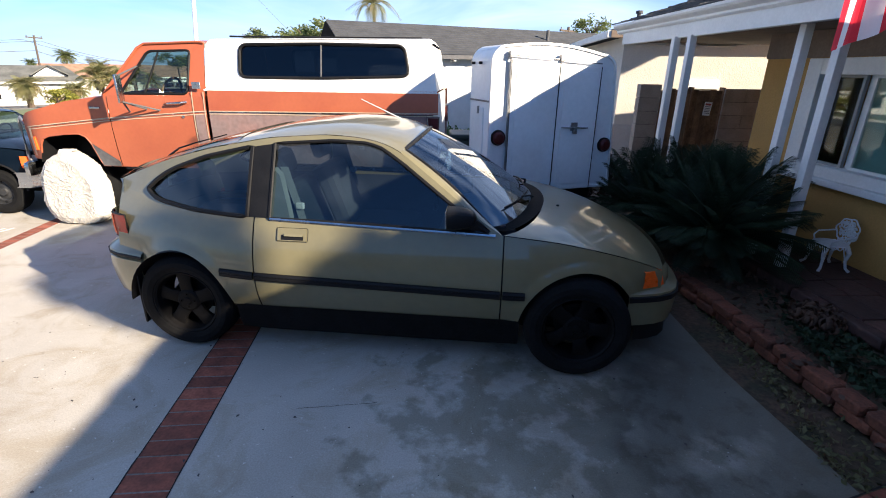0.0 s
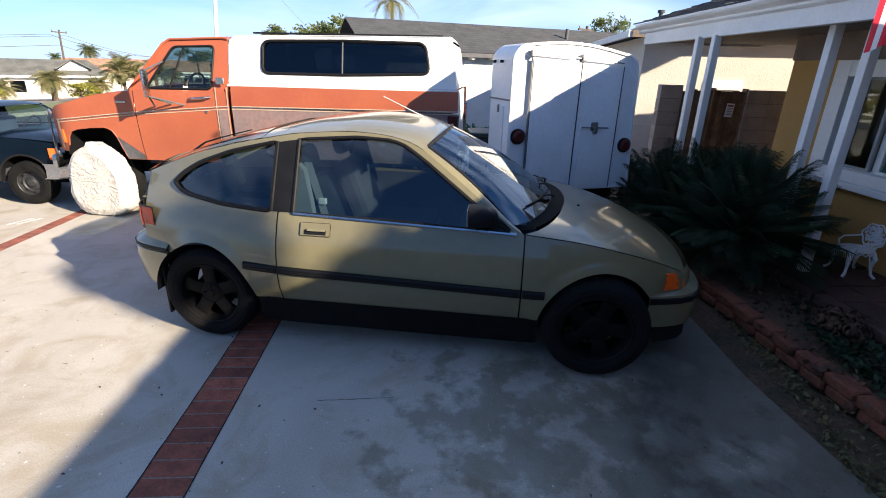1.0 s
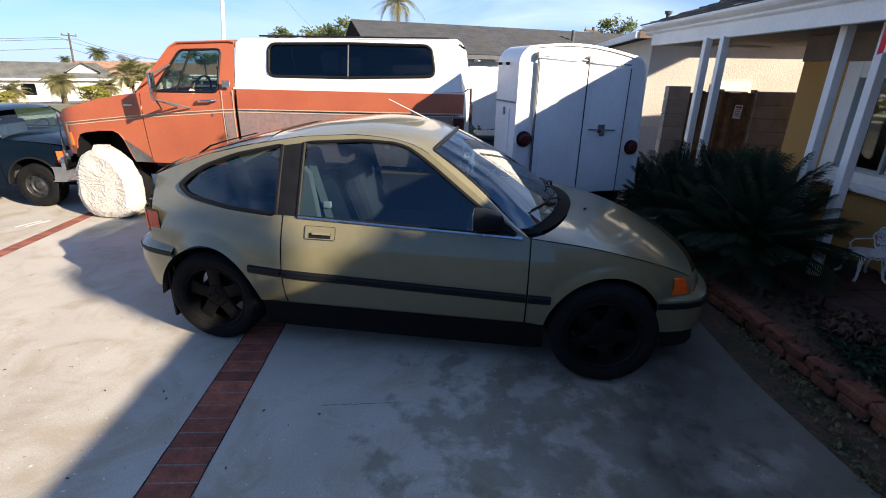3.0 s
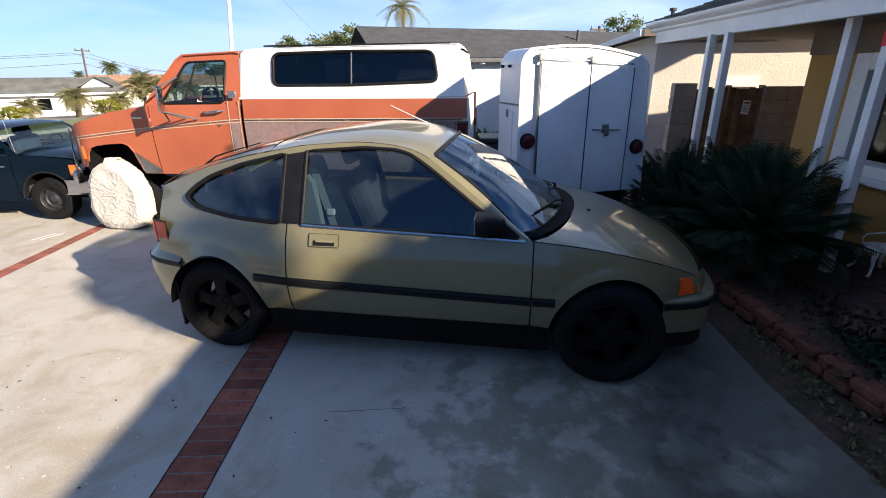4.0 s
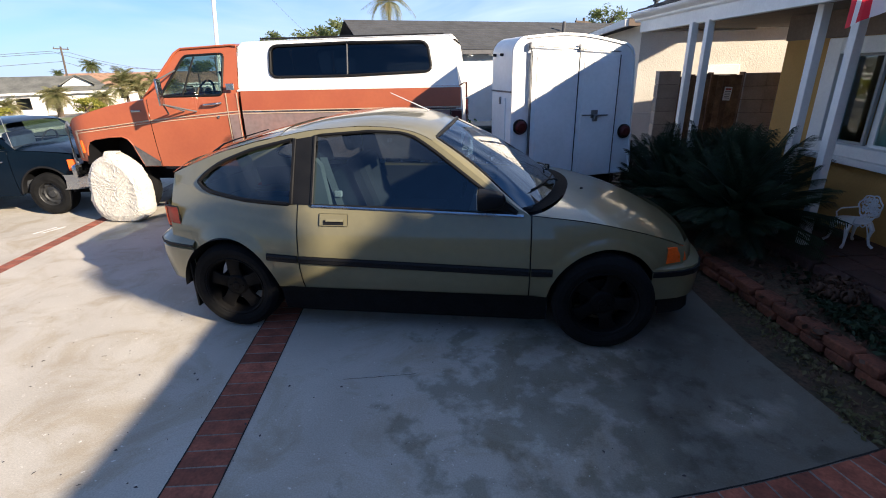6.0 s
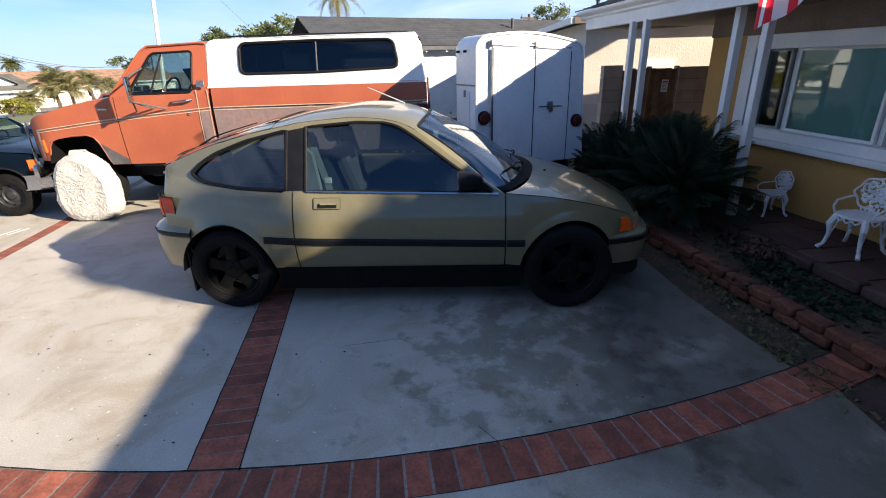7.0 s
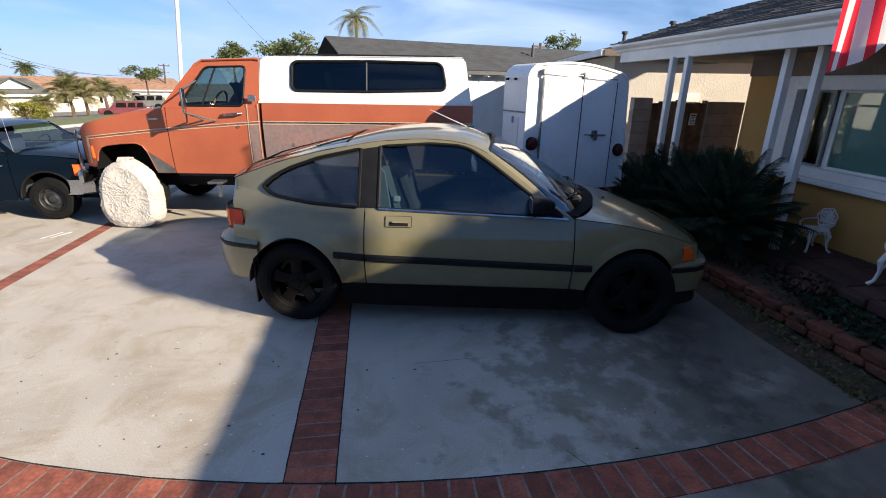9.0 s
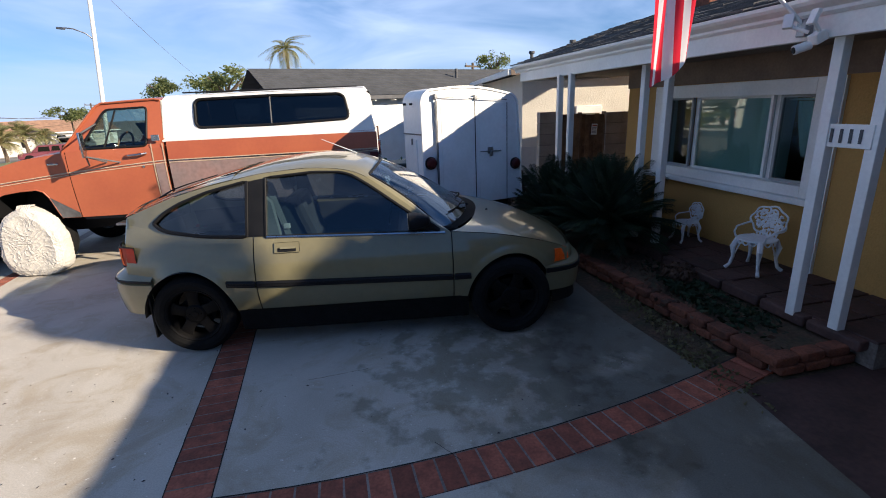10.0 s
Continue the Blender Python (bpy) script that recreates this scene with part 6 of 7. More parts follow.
    part("turn_signal", sheet(bmesh.new(), [[bside(far, x, y, z) for x, y in ((0.355, -0.050), (0.41, -0.044), (0.46, -0.030))] for z in (0.585, 0.66, 0.725)]), AMBER, blue, "amber corner lamp")
    mi = part("door_mirror", bx(-0.62, -0.50, (-0.17 if not far else BW + 0.02), (-0.02 if not far else BW + 0.17), 0.87, 0.97, bevel=0.025), BLACK_PLASTIC, blue)
    part("badge", bx(-0.66, -0.46, (-0.043 if not far else BW + 0.03), (-0.03 if not far else BW + 0.043), 0.70, 0.72, bevel=0.003), CHROME, blue)
byr = lambda v: BW / 2 + v * BW / 2
rows = [[(x + 0.05 * (1 - v * v) * s, byr(v * (0.985 - 0.06 * s * s)), lerp(x, BTOP) + 0.055 * (1 - v ** 4) * (1 - 0.55 * s * s)) for v in [-1 + k / 8 for k in range(17)]] for s, x in [(k / 10, -0.32 + 0.89 * k / 10) for k in range(11)]]
part("bonnet", sheet(bmesh.new(), rows), NAVY, blue)
part("grille", bx(0.49, 0.575, 0.36, BW - 0.36, 0.58, 0.76, bevel=0.015), BLACK_PLASTIC, blue)
part("valance", bx(0.38, 0.46, 0.06, BW - 0.06, 0.40, 0.60, bevel=0.02), NAVY, blue)
fbm = sheet(bmesh.new(), [[(x + o, y, z) for x, y in ((0.26, -0.055), (0.42, -0.05), (0.53, 0.01), (0.58, 0.12), (0.60, 0.4), (0.60, 1.05), (0.58, 1.33), (0.53, 1.44), (0.36, 1.50), (0.24, 1.505))] for z, o in ((0.52, -0.02), (0.53, 0.0), (0.45, 0.012), (0.36, 0.0), (0.34, -0.03))])
fbp = part("front_bumper", fbm, CHROME, blue, "chrome wrap-round bumper")
part("fog_lamp", bx(0.595, 0.62, 0.16, 0.32, 0.41, 0.48, bevel=0.008), AMBER, fbp)
rows = [[(x - 0.05 * (1 - v * v), BW / 2 + v * (BW / 2 - bcab(z) - 0.03), z + 0.03 * (1 - v * v)) for v in [-1 + k / 6 for k in range(13)]] for x, z in [(-0.30 - 0.30 * k / 6, 0.86 + 0.26 * k / 6) for k in range(7)]]
wsb = part("windscreen", sheet(bmesh.new(), rows), TRUCK_GLASS, blue)
wsb.visible_shadow = False
rows = [[(x, BW / 2 + v * (BW / 2 - bcab(1.2)), z + 0.04 * (1 - v ** 4)) for v in [-1 + k / 6 for k in range(13)]] for x, z in ((-0.58, 1.115), (-0.68, 1.152), (-1.0, 1.165), (-1.2, 1.16), (-1.28, 1.12))]
part("cab_roof", sheet(bmesh.new(), rows), NAVY, blue)
part("cab_back", bx(-1.29, -1.26, 0.1, BW - 0.1, 0.4, 0.9), NAVY, blue)
part("cab_floor", bx(-1.26, -0.3, 0.05, BW - 0.05, 0.3, 0.36), INTERIOR, blue)
part("dashboard", bx(-0.58, -0.30, 0.05, BW - 0.05, 0.55, 0.86, bevel=0.04), INTERIOR, blue)
part("firewall", bx(-0.36, -0.30, 0.05, BW - 0.05, 0.3, 0.80), INTERIOR, blue)
for y in (0.34, 1.1):
    st_ = new("seat")
    st_.parent = blue
    part("backrest", bx(-1.18, -1.02, y - 0.22, y + 0.22, 0.5, 0.98, bevel=0.05), mat("blue_cloth", (0.03, 0.05, 0.10), 0.9), st_)
    part("headrest", bx(-1.16, -1.05, y - 0.12, y + 0.12, 0.98, 1.1, bevel=0.04), SEAT, st_)
bm = tube(bmesh.new(), [(-0.62 + 0.05 * math.sin(t), 1.05 + 0.15 * math.cos(t), 0.86 + 0.13 * math.sin(t)) for t in [2 * math.pi * k / 22 for k in range(23)]], 0.012, 6)
part("steering_wheel", bm, BLACK_PLASTIC, blue)
part("aerial", rod(bmesh.new(), (-0.33, 0.03, 0.84), (-0.36, 0.02, 1.38), 0.004, 0.002, 6), STEEL, blue)
part("underbody", bx(-2.5, 0.4, 0.3, BW - 0.3, 0.22, 0.4), BLACK_PLASTIC, blue)
part("bed_floor", bx(-2.6, -1.28, 0.05, BW - 0.05, 0.45, 0.5), NAVY, blue)


# ---- planting bed ----
def wall_line(v):
    """Front face of the low brick edging, from its near end (v = 0) to the far end (v = 1)."""
    return Vector((lerp(v, [(0, 2.78), (0.25, 2.62), (0.55, 2.42), (1, 2.02)]), lerp(v, [(0, -0.95), (0.25, -0.2), (0.55, 0.85), (1, 2.75)]), 0))


bm = bmesh.new()
rows = []
for i in range(31):
    p = wall_line(i / 30)
    rows.append([(p.x + 0.06 + (3.42 - 0.158 * p.y - p.x - 0.06) * k / 10, p.y + 0.02 * k, 0.095 + 0.02 * noise.noise((i * 0.6, k * 0.8, 3))) for k in range(11)])
sheet(bm, rows)
solid("ground_bed", bm, SOIL, "dark damp planting bed with fallen leaves", "soil", kind="structure")


def leaf_cloud(name, material, centre, radii, count, size, seed, parent=None, hollow=0.35, clumps=11):
    """Crown of many small leaf blades with an uneven outline."""
    r = random.Random(seed)
    verts, faces = [], []
    lobes = [(Vector((r.uniform(-0.75, 0.75), r.uniform(-0.75, 0.75), r.uniform(-0.6, 0.7))), r.uniform(0.28, 0.55)) for _ in range(clumps)]
    while len(faces) < count:
        lc, lr = r.choice(lobes)
        d = Vector((r.gauss(0, 1), r.gauss(0, 1), r.gauss(0, 1))).normalized() * lr * r.uniform(hollow, 1.08)
        p = lc + d
        q = Vector((centre[0] + p.x * radii[0], centre[1] + p.y * radii[1], centre[2] + p.z * radii[2]))
        a = Vector((r.gauss(0, 1), r.gauss(0, 1), r.gauss(0, 0.7))).normalized() * size * r.uniform(0.5, 1.2)
        c = a.cross(Vector((r.gauss(0, 1), r.gauss(0, 1), r.gauss(0, 1)))).normalized() * a.length * 0.45
        b = len(verts)
        verts += [q - a, q + c, q + a, q - c]
        faces.append((b, b + 1, b + 2, b + 3))
    me = bpy.data.meshes.new(name)
    me.from_pydata(verts, [], faces)
    me.materials.append(material)
    ob = new(name, me)
    if parent:
        ob.parent = parent
    return ob


def frond_mesh(name, length, droop, pairs, blade, width, seed, material, lift=0.5):
    """A feather leaf: arching rib with many narrow blades, along +x."""
    r = random.Random(seed)
    bm_ = bmesh.new()
    pts = []
    for k in range(13):
        s = k / 12
        pts.append(Vector((length * (s - 0.12 * s * s), 0.02 * math.sin(5 * s + seed), length * (lift * s - droop * s * s))))
    tube(bm_, pts, [0.010 * (length / 0.9) * (1 - 0.8 * k / 12) for k in range(13)], 5)
    for k in range(pairs):
        s = 0.12 + 0.88 * (k + 0.5) / pairs
        i = min(int(s * 12), 11)
        p = pts[i].lerp(pts[i + 1], s * 12 - i)
        tan = (pts[i + 1] - pts[i]).normalized()
        up = tan.cross(Vector((0, 1, 0))).normalized() * -1
        ln = blade * (0.45 + 1.1 * math.sin(math.pi * min(s * 0.95 + 0.04, 1.0)) ** 0.8) * r.uniform(0.85, 1.1)
        for sg in (-1, 1):
            d = (tan * 0.55 + Vector((0, sg, 0)) * 0.85 + up * 0.28).normalized()
            mid = p + d * ln * 0.55 + up * ln * 0.03
            tip = p + d * ln - Vector((0, 0, 0.12 * ln))
            wv = tan * width * 0.5
            a, b_, c_, d_, e_ = (bm_.verts.new(q) for q in (p - wv * 0.6, p + wv * 0.6, mid + wv, tip, mid - wv))
            bm_.faces.new((a, b_, c_, d_, e_))
    me = bpy.data.meshes.new(name)
    bm_.to_mesh(me)
    bm_.free()
    me.materials.append(material)
    return me


def rosette(parent, meshes, count, seed, base_r, zlift, tilt0, tilt1, scale=(0.8, 1.1), name="frond"):
    r = random.Random(seed)
    for k in range(count):
        t = k / count
        yaw = 137.5 * k + r.uniform(-12, 12)
        tilt = tilt0 + (tilt1 - tilt0) * t + r.uniform(-6, 6)
        ob = new(name, r.choice(meshes))
        ob.parent = parent
        ob.matrix_basis = pose(0, 0, zlift, 0, 0, yaw) @ pose(base_r, 0, 0, 0, -tilt, 0) @ Matrix.Scale(r.uniform(*scale), 4)


SAGO_ME = [frond_mesh("frond", 0.92, d, 46, 0.125, 0.009, i, SAGO, lift=0.22) for i, d in enumerate((0.10, 0.20, 0.32))]
for (x, y, n, sc, lab), seed in zip(((2.74, 1.68, 120, (0.80, 1.02), "large dark green sago palm in the planting bed"), (2.36, 2.40, 80, (0.62, 0.9), "smaller dark sago palm behind the brick edging"), (2.95, 2.70, 70, (0.7, 0.95), "dark sago palm near the porch posts")), (21, 22, 23)):
    sp = thing("sago_palm", lab, "plant", "sago palms", pose(x, y, 0.1, 0, 0, seed * 20))
    bm = bmesh.new()
    tube(bm, [(0, 0, 0), (0.01, 0, 0.15), (0, 0.01, 0.30), (0, 0, 0.36)], [0.15, 0.16, 0.13, 0.06], 12)
    part("trunk", bm, BARK, sp)
    rosette(sp, SAGO_ME, n, seed, 0.05, 0.30, 84, -16, sc)

hg = thing("low_hedge", "low bright green hedge before the neighbour wall", "hedge", at=pose(-0.1, 6.9, 0))
leaf_cloud("foliage", LAWN_LEAF, (0, 0, 0.38), (0.75, 0.2, 0.38), 2600, 0.05, 63, hg, hollow=0.1, clumps=40)
rbsh = thing("shrub", "low dark reddish leafy shrub beside the trailer", "plant", at=pose(2.02, 2.95, 0))
part("stem", tube(bmesh.new(), [(0, 0, 0.0), (0.02, 0.01, 0.3), (0.0, 0.03, 0.6)], [0.03, 0.022, 0.012], 7), BARK, rbsh)
leaf_cloud("crown", mat("dark_red_leaf", (0.060, 0.022, 0.020), 0.6, var=0.3, scale=5, fine=30, bump=0.0), (0.0, 0.0, 0.62), (0.42, 0.42, 0.40), 2600, 0.035, 12, rbsh)

# withered brown succulent
sc_ = thing("withered_plant", "withered brown rosette plant in the bed", "plant", at=pose(3.02, 0.55, 0.09) @ Matrix.Diagonal((0.85, 0.85, 0.65, 1)))
bm = bmesh.new()
part("stem", tube(bm, [(0, 0, 0), (0.01, 0, 0.08), (0, 0, 0.16)], [0.03, 0.03, 0.02], 8), BARK, sc_)
DRY_ME = []
for i in range(4):
    bm = bmesh.new()
    rows = []
    for k in range(9):
        a_ = (1.9 + 0.45 * i) * k / 8
        w = 0.030 * math.sin(math.pi * (0.15 + 0.80 * k / 8))
        rad_ = 0.055 + 0.012 * i
        x_, z_ = rad_ * math.sin(a_) + 0.035 * k / 8, rad_ * (1 - math.cos(a_))
        rows.append([(x_ - 0.010, -w, z_ + 0.004), (x_, -w * 0.5, z_), (x_ + 0.003, 0, z_ - 0.003), (x_, w * 0.5, z_), (x_ - 0.010, w, z_ + 0.004)])
    sheet(bm, rows)
    me = bpy.data.meshes.new("leaf")
    bm.to_mesh(me)
    bm.free()
    me.materials.append(DRY_LEAF)
    DRY_ME.append(me)
rw = random.Random(4)
for k in range(22):
    a_, d_ = 2.4 * k, 0.040 * math.sqrt(k)
    head = new("dry_head")
    head.parent = sc_
    head.matrix_basis = pose(d_ * math.cos(a_), 1.15 * d_ * math.sin(a_), 0.14 - 0.40 * d_ + rw.uniform(-0.03, 0.03), rw.uniform(-25, 25), rw.uniform(-25, 25), rw.uniform(0, 360))
    rosette(head, DRY_ME, 13, 40 + k, 0.008, 0.0, 55, -50, (0.30, 0.75), "leaf")
lc = leaf_cloud("fallen_leaves", DRY_LEAF, (2.95, 0.7, 0.125), (0.42, 1.6, 0.03), 420, 0.035, 8)
tagged(lc, "scatter of dry brown leaves on the bed", "leaves", kind="stuff")
gp = leaf_cloud("ground_cover", SAGO, (3.0, 0.25, 0.125), (0.24, 0.9, 0.05), 1500, 0.03, 9)
tagged(gp, "low dark green ground cover behind the bricks", "plant", kind="stuff")

wd = leaf_cloud("weeds", mat("dry_weed", (0.07, 0.075, 0.025), 0.8, var=0.4, scale=3, fine=20, bump=0.0, col2=(0.11, 0.085, 0.035)), (2.50, -0.1, 0.0), (0.16, 1.5, 0.035), 900, 0.022, 14, clumps=40)
tagged(wd, "sparse low weeds and moss on the earth strip", "weeds", kind="stuff")

# ---- white cast-metal garden chairs ----
def cast_chair():
    c = thing("garden_chair", "white ornate cast-metal garden chair on the porch", "chair", "porch chairs", pose(0, 0, 0))
    bm_ = bmesh.new()
    lathe(bm_, [(0.0, 0.0), (0.16, 0.004), (0.20, 0.0), (0.205, -0.012), (0.19, -0.02), (0.0, -0.012)], 28, Matrix.Translation((0, 0, 0.38)) @ Matrix.Rotation(radians(90), 4, "X"))
    for k in range(16):
        t = 2 * math.pi * k / 16
        tube(bm_, [(0.195 * math.cos(t + d_), 0.195 * math.sin(t + d_), 0.372 - h_) for d_, h_ in ((-0.19, 0.0), (-0.12, 0.035), (0.0, 0.05), (0.12, 0.035), (0.19, 0.0))], 0.009, 5)
    part("seat", bm_, CAST_WHITE, c)
    bm_ = bmesh.new()
    # back: an oval hoop filled with curling vine work
    def bk(a, b_):
        return (0.17 + 0.10 * (b_ - 0.40) - 0.10 * a * a * 4, a, b_)
    hoop = [bk(0.205 * math.cos(t) * (1 + 0.06 * math.cos(7 * t)), 0.56 + 0.165 * math.sin(t) * (1 + 0.06 * math.cos(7 * t))) for t in [2 * math.pi * k / 44 for k in range(45)]]
    tube(bm_, hoop, 0.011, 6)
    rr = random.Random(7)
    for k in range(34):
        a0, b0 = rr.uniform(-0.145, 0.145), 0.56 + rr.uniform(-0.115, 0.115)
        if (a0 / 0.17) ** 2 + ((b0 - 0.56) / 0.14) ** 2 > 1:
            continue
        r0, t0 = rr.uniform(0.022, 0.045), rr.uniform(0, 6.28)
        tube(bm_, [bk(a0 + r0 * (1 - 0.06 * j) * math.cos(t0 + 0.55 * j), b0 + r0 * (1 - 0.06 * j) * math.sin(t0 + 0.55 * j)) for j in range(10)], 0.0115, 5)
    # cast leaves between the tendrils, and a lace rail down to the seat
    for k in range(26):
        a0, b0 = 0.17 * math.cos(2.4 * k) * math.sqrt(k / 26), 0.56 + 0.135 * math.sin(2.4 * k) * math.sqrt(k / 26)
        m_, x_ = rr.uniform(0.018, 0.027), bk(a0, b0)
        ring_ = [bm_.verts.new((x_[0] - 0.012, x_[1] + m_ * (1 + 0.3 * math.cos(5 * t)) * math.cos(t), x_[2] + m_ * (1 + 0.3 * math.cos(5 * t)) * math.sin(t))) for t in [2 * math.pi * j / 15 for j in range(15)]]
        mid_ = bm_.verts.new((x_[0] - 0.022, x_[1], x_[2]))
        low_ = bm_.verts.new((x_[0] + 0.006, x_[1], x_[2]))
        for j in range(15):
            bm_.faces.new((ring_[j], ring_[(j + 1) % 15], mid_))
            bm_.faces.new((ring_[(j + 1) % 15], ring_[j], low_))
    for k in range(7):
        a0 = -0.12 + 0.04 * k
        tube(bm_, [bk(a0, 0.43), (0.16, a0 * 0.9, 0.385)], 0.010, 5)
    part("backrest", bm_, CAST_WHITE, c)
    for sy in (-1, 1):
        part("arm", tube(bmesh.new(), [bk(0.19 * sy, 0.52), (0.08, 0.22 * sy, 0.50), (-0.06, 0.215 * sy, 0.49), (-0.13, 0.19 * sy, 0.44), (-0.12, 0.17 * sy, 0.38)], 0.011, 6), CAST_WHITE, c)
        for sx in (-1, 1):
            bm_ = bmesh.new()
            tube(bm_, [(0.13 * sx, 0.13 * sy, 0.37), (0.17 * sx, 0.16 * sy, 0.27), (0.155 * sx, 0.15 * sy, 0.15), (0.17 * sx, 0.17 * sy, 0.05), (0.21 * sx, 0.20 * sy, 0.006)], [0.034, 0.032, 0.021, 0.018, 0.022], 7)
            tube(bm_, [(0.10 * sx, 0.10 * sy, 0.36), (0.13 * sx, 0.13 * sy, 0.24), (0.15 * sx, 0.15 * sy, 0.14)], 0.009, 5)
            part("leg", bm_, CAST_WHITE, c)
    return c


chair = cast_chair()
chair.matrix_world = pose(3.66, 0.42, PORCH, 0, 0, 20) @ Matrix.Scale(0.8, 4)
copy_thing(chair, pose(3.60, 1.45, PORCH, 0, 0, 2) @ Matrix.Scale(0.74, 4))

# ---- flag on a pole at the eave ----
flag = thing("flag", "red and white striped flag hanging from a short pole", "flag")
part("pole", rod(bmesh.new(), (3.20, -0.30, 2.20), (2.22, 0.02, 3.30), 0.013), PAINT_WHITE, flag)
part("finial", lathe(bmesh.new(), [(0.0, -0.03), (0.02, -0.02), (0.025, 0.0), (0.02, 0.02), (0.0, 0.03)], 12, Matrix.Translation((2.21, 0.02, 3.31))), STEEL, flag)
part("bracket", bx(3.17, 3.23, -0.34, -0.26, 2.14, 2.25, bevel=0.006), STEEL, flag)
for k in range(7):
    rows = []
    for j in range(25):
        s = j / 24
        row = []
        for i in range(5):
            u = (k + i / 4) / 7
            fold = 0.026 * math.sin(8.0 * u + 2.2 * s) * (0.3 + s) + 0.007 * math.sin(19 * u + 4 * s)
            top = Vector((2.27 + 0.28 * u, 0.02 - 0.10 * u, 3.24 - 0.30 * u))
            bot = Vector((2.30 + 0.10 * u, 0.03 - 0.36 * u, 1.86 + 0.22 * u - 0.06 * math.sin(3 * u)))
            p = top.lerp(bot, s)
            row.append((p.x + fold, p.y + 0.3 * fold, p.z))
        rows.append(row)
    part("stripe", sheet(bmesh.new(), rows), FLAG_RED if k % 2 == 0 else FLAG_WHITE, flag, "red stripe" if k % 2 == 0 else "white stripe")

# ---- security lamp and camera on the fascia ----
sec = thing("security_light", "white twin-head security lamp with a camera", "lamp", at=HM @ pose(-0.03, -0.42, 2.14))
part("housing", box(bmesh.new(), -0.09, 0.0, -0.035, 0.035, -0.035, 0.035, bevel=0.01, m=Matrix.Rotation(radians(-25), 4, "Y")), PAINT_WHITE, sec)
cm = part("camera_body", rod(bmesh.new(), (-0.06, 0.03, -0.06), (-0.15, 0.06, -0.09), 0.03, 0.03, 18), PAINT_WHITE, sec)
part("lens", rod(bmesh.new(), (-0.15, 0.06, -0.09), (-0.155, 0.062, -0.0915), 0.021, 0.021, 18), BLACK_PLASTIC, cm)
for y, rz in ((0.16, 30), (-0.02, -10)):
    hd = part("lamp_head", box(bmesh.new(), -0.015, 0.015, -0.03, 0.03, -0.048, 0.048, bevel=0.006, m=Matrix.Translation((-0.12, y, 0.10)) @ Matrix.Rotation(radians(rz), 4, "Z") @ Matrix.Rotation(radians(20), 4, "Y")), PAINT_WHITE, sec)
    part("arm", rod(bmesh.new(), (-0.05, y * 0.4, 0.02), (-0.11, y, 0.07), 0.012), PAINT_WHITE, hd)

# ---- far side of the street ----
def yonder(bearing, dist):
    """A far place seen from the drive: bearing in degrees from +y towards -x, and the distance."""
    return 0.7 - dist * math.sin(radians(bearing)), -2.65 + dist * math.cos(radians(bearing))


def far_house(name, label, m, wdt, dep, wall_h, rise, wall_mat, roof_mat, gable=0.0):
    h = thing(name, label, "house", at=m)
    part("wall", bx(-wdt / 2, wdt / 2, 0, dep, -1.0, wall_h), wall_mat, h, smooth=False)
    bm_ = bmesh.new()
    e = 0.5
    prism(bm_, [(-wdt / 2 - e, wall_h), (wdt / 2 + e, wall_h), (wdt / 2 + e - 1.6, wall_h + rise), (-wdt / 2 - e + 1.6, wall_h + rise)], -e, dep + e)
    for v in bm_.verts:
        if v.co.z > wall_h + 0.1:
            v.co.y = dep / 2 + (v.co.y - dep / 2) * 0.12
    part("roof", bm_, roof_mat, h, smooth=False)
    part("eave_board", bx(-wdt / 2 - e, wdt / 2 + e, -e - 0.05, -e, wall_h - 0.14, wall_h + 0.04), PAINT_WHITE, h)
    for k in range(3):
        x = -wdt / 2 + wdt * (k + 0.6) / 3.2
        wn_ = part("window", bx(x - 0.55, x + 0.55, -0.04, 0.02, wall_h - 1.5, wall_h - 0.4), CAP_GLASS, h)
        part("window_frame", tube(bmesh.new(), [(x - 0.55, -0.05, wall_h - 1.5), (x + 0.55, -0.05, wall_h - 1.5), (x + 0.55, -0.05, wall_h - 0.4), (x - 0.55, -0.05, wall_h - 0.4), (x - 0.55, -0.05, wall_h - 1.5)], 0.05, 4), PAINT_WHITE, wn_)
    part("garage_door", bx(wdt / 2 - 3.0, wdt / 2 - 0.6, -0.05, 0.0, -1.0, wall_h - 0.3), CREAM, h)
    if gable:
        bm_ = bmesh.new()
        prism(bm_, [(gable - 1.3, wall_h + 0.5), (gable + 1.3, wall_h + 0.5), (gable, wall_h + rise)], 0.5, 2.2)
        gb = part("gable", bm_, PAINT_WHITE, h, smooth=False)
        for sg in (-1, 1):
            part("gable_roof", box(bmesh.new(), 0, 1.65, 0.1, 2.4, 0, 0.1, m=Matrix.Translation((gable, 0, wall_h + rise)) @ Matrix.Rotation(radians(90 - sg * 58), 4, "Y")), roof_mat, gb) if sg > 0 else part("gable_roof", box(bmesh.new(), -1.65, 0, 0.1, 2.4, 0, 0.1, m=Matrix.Translation((gable, 0, wall_h + rise)) @ Matrix.Rotation(radians(-32), 4, "Y")), roof_mat, gb)
    return h


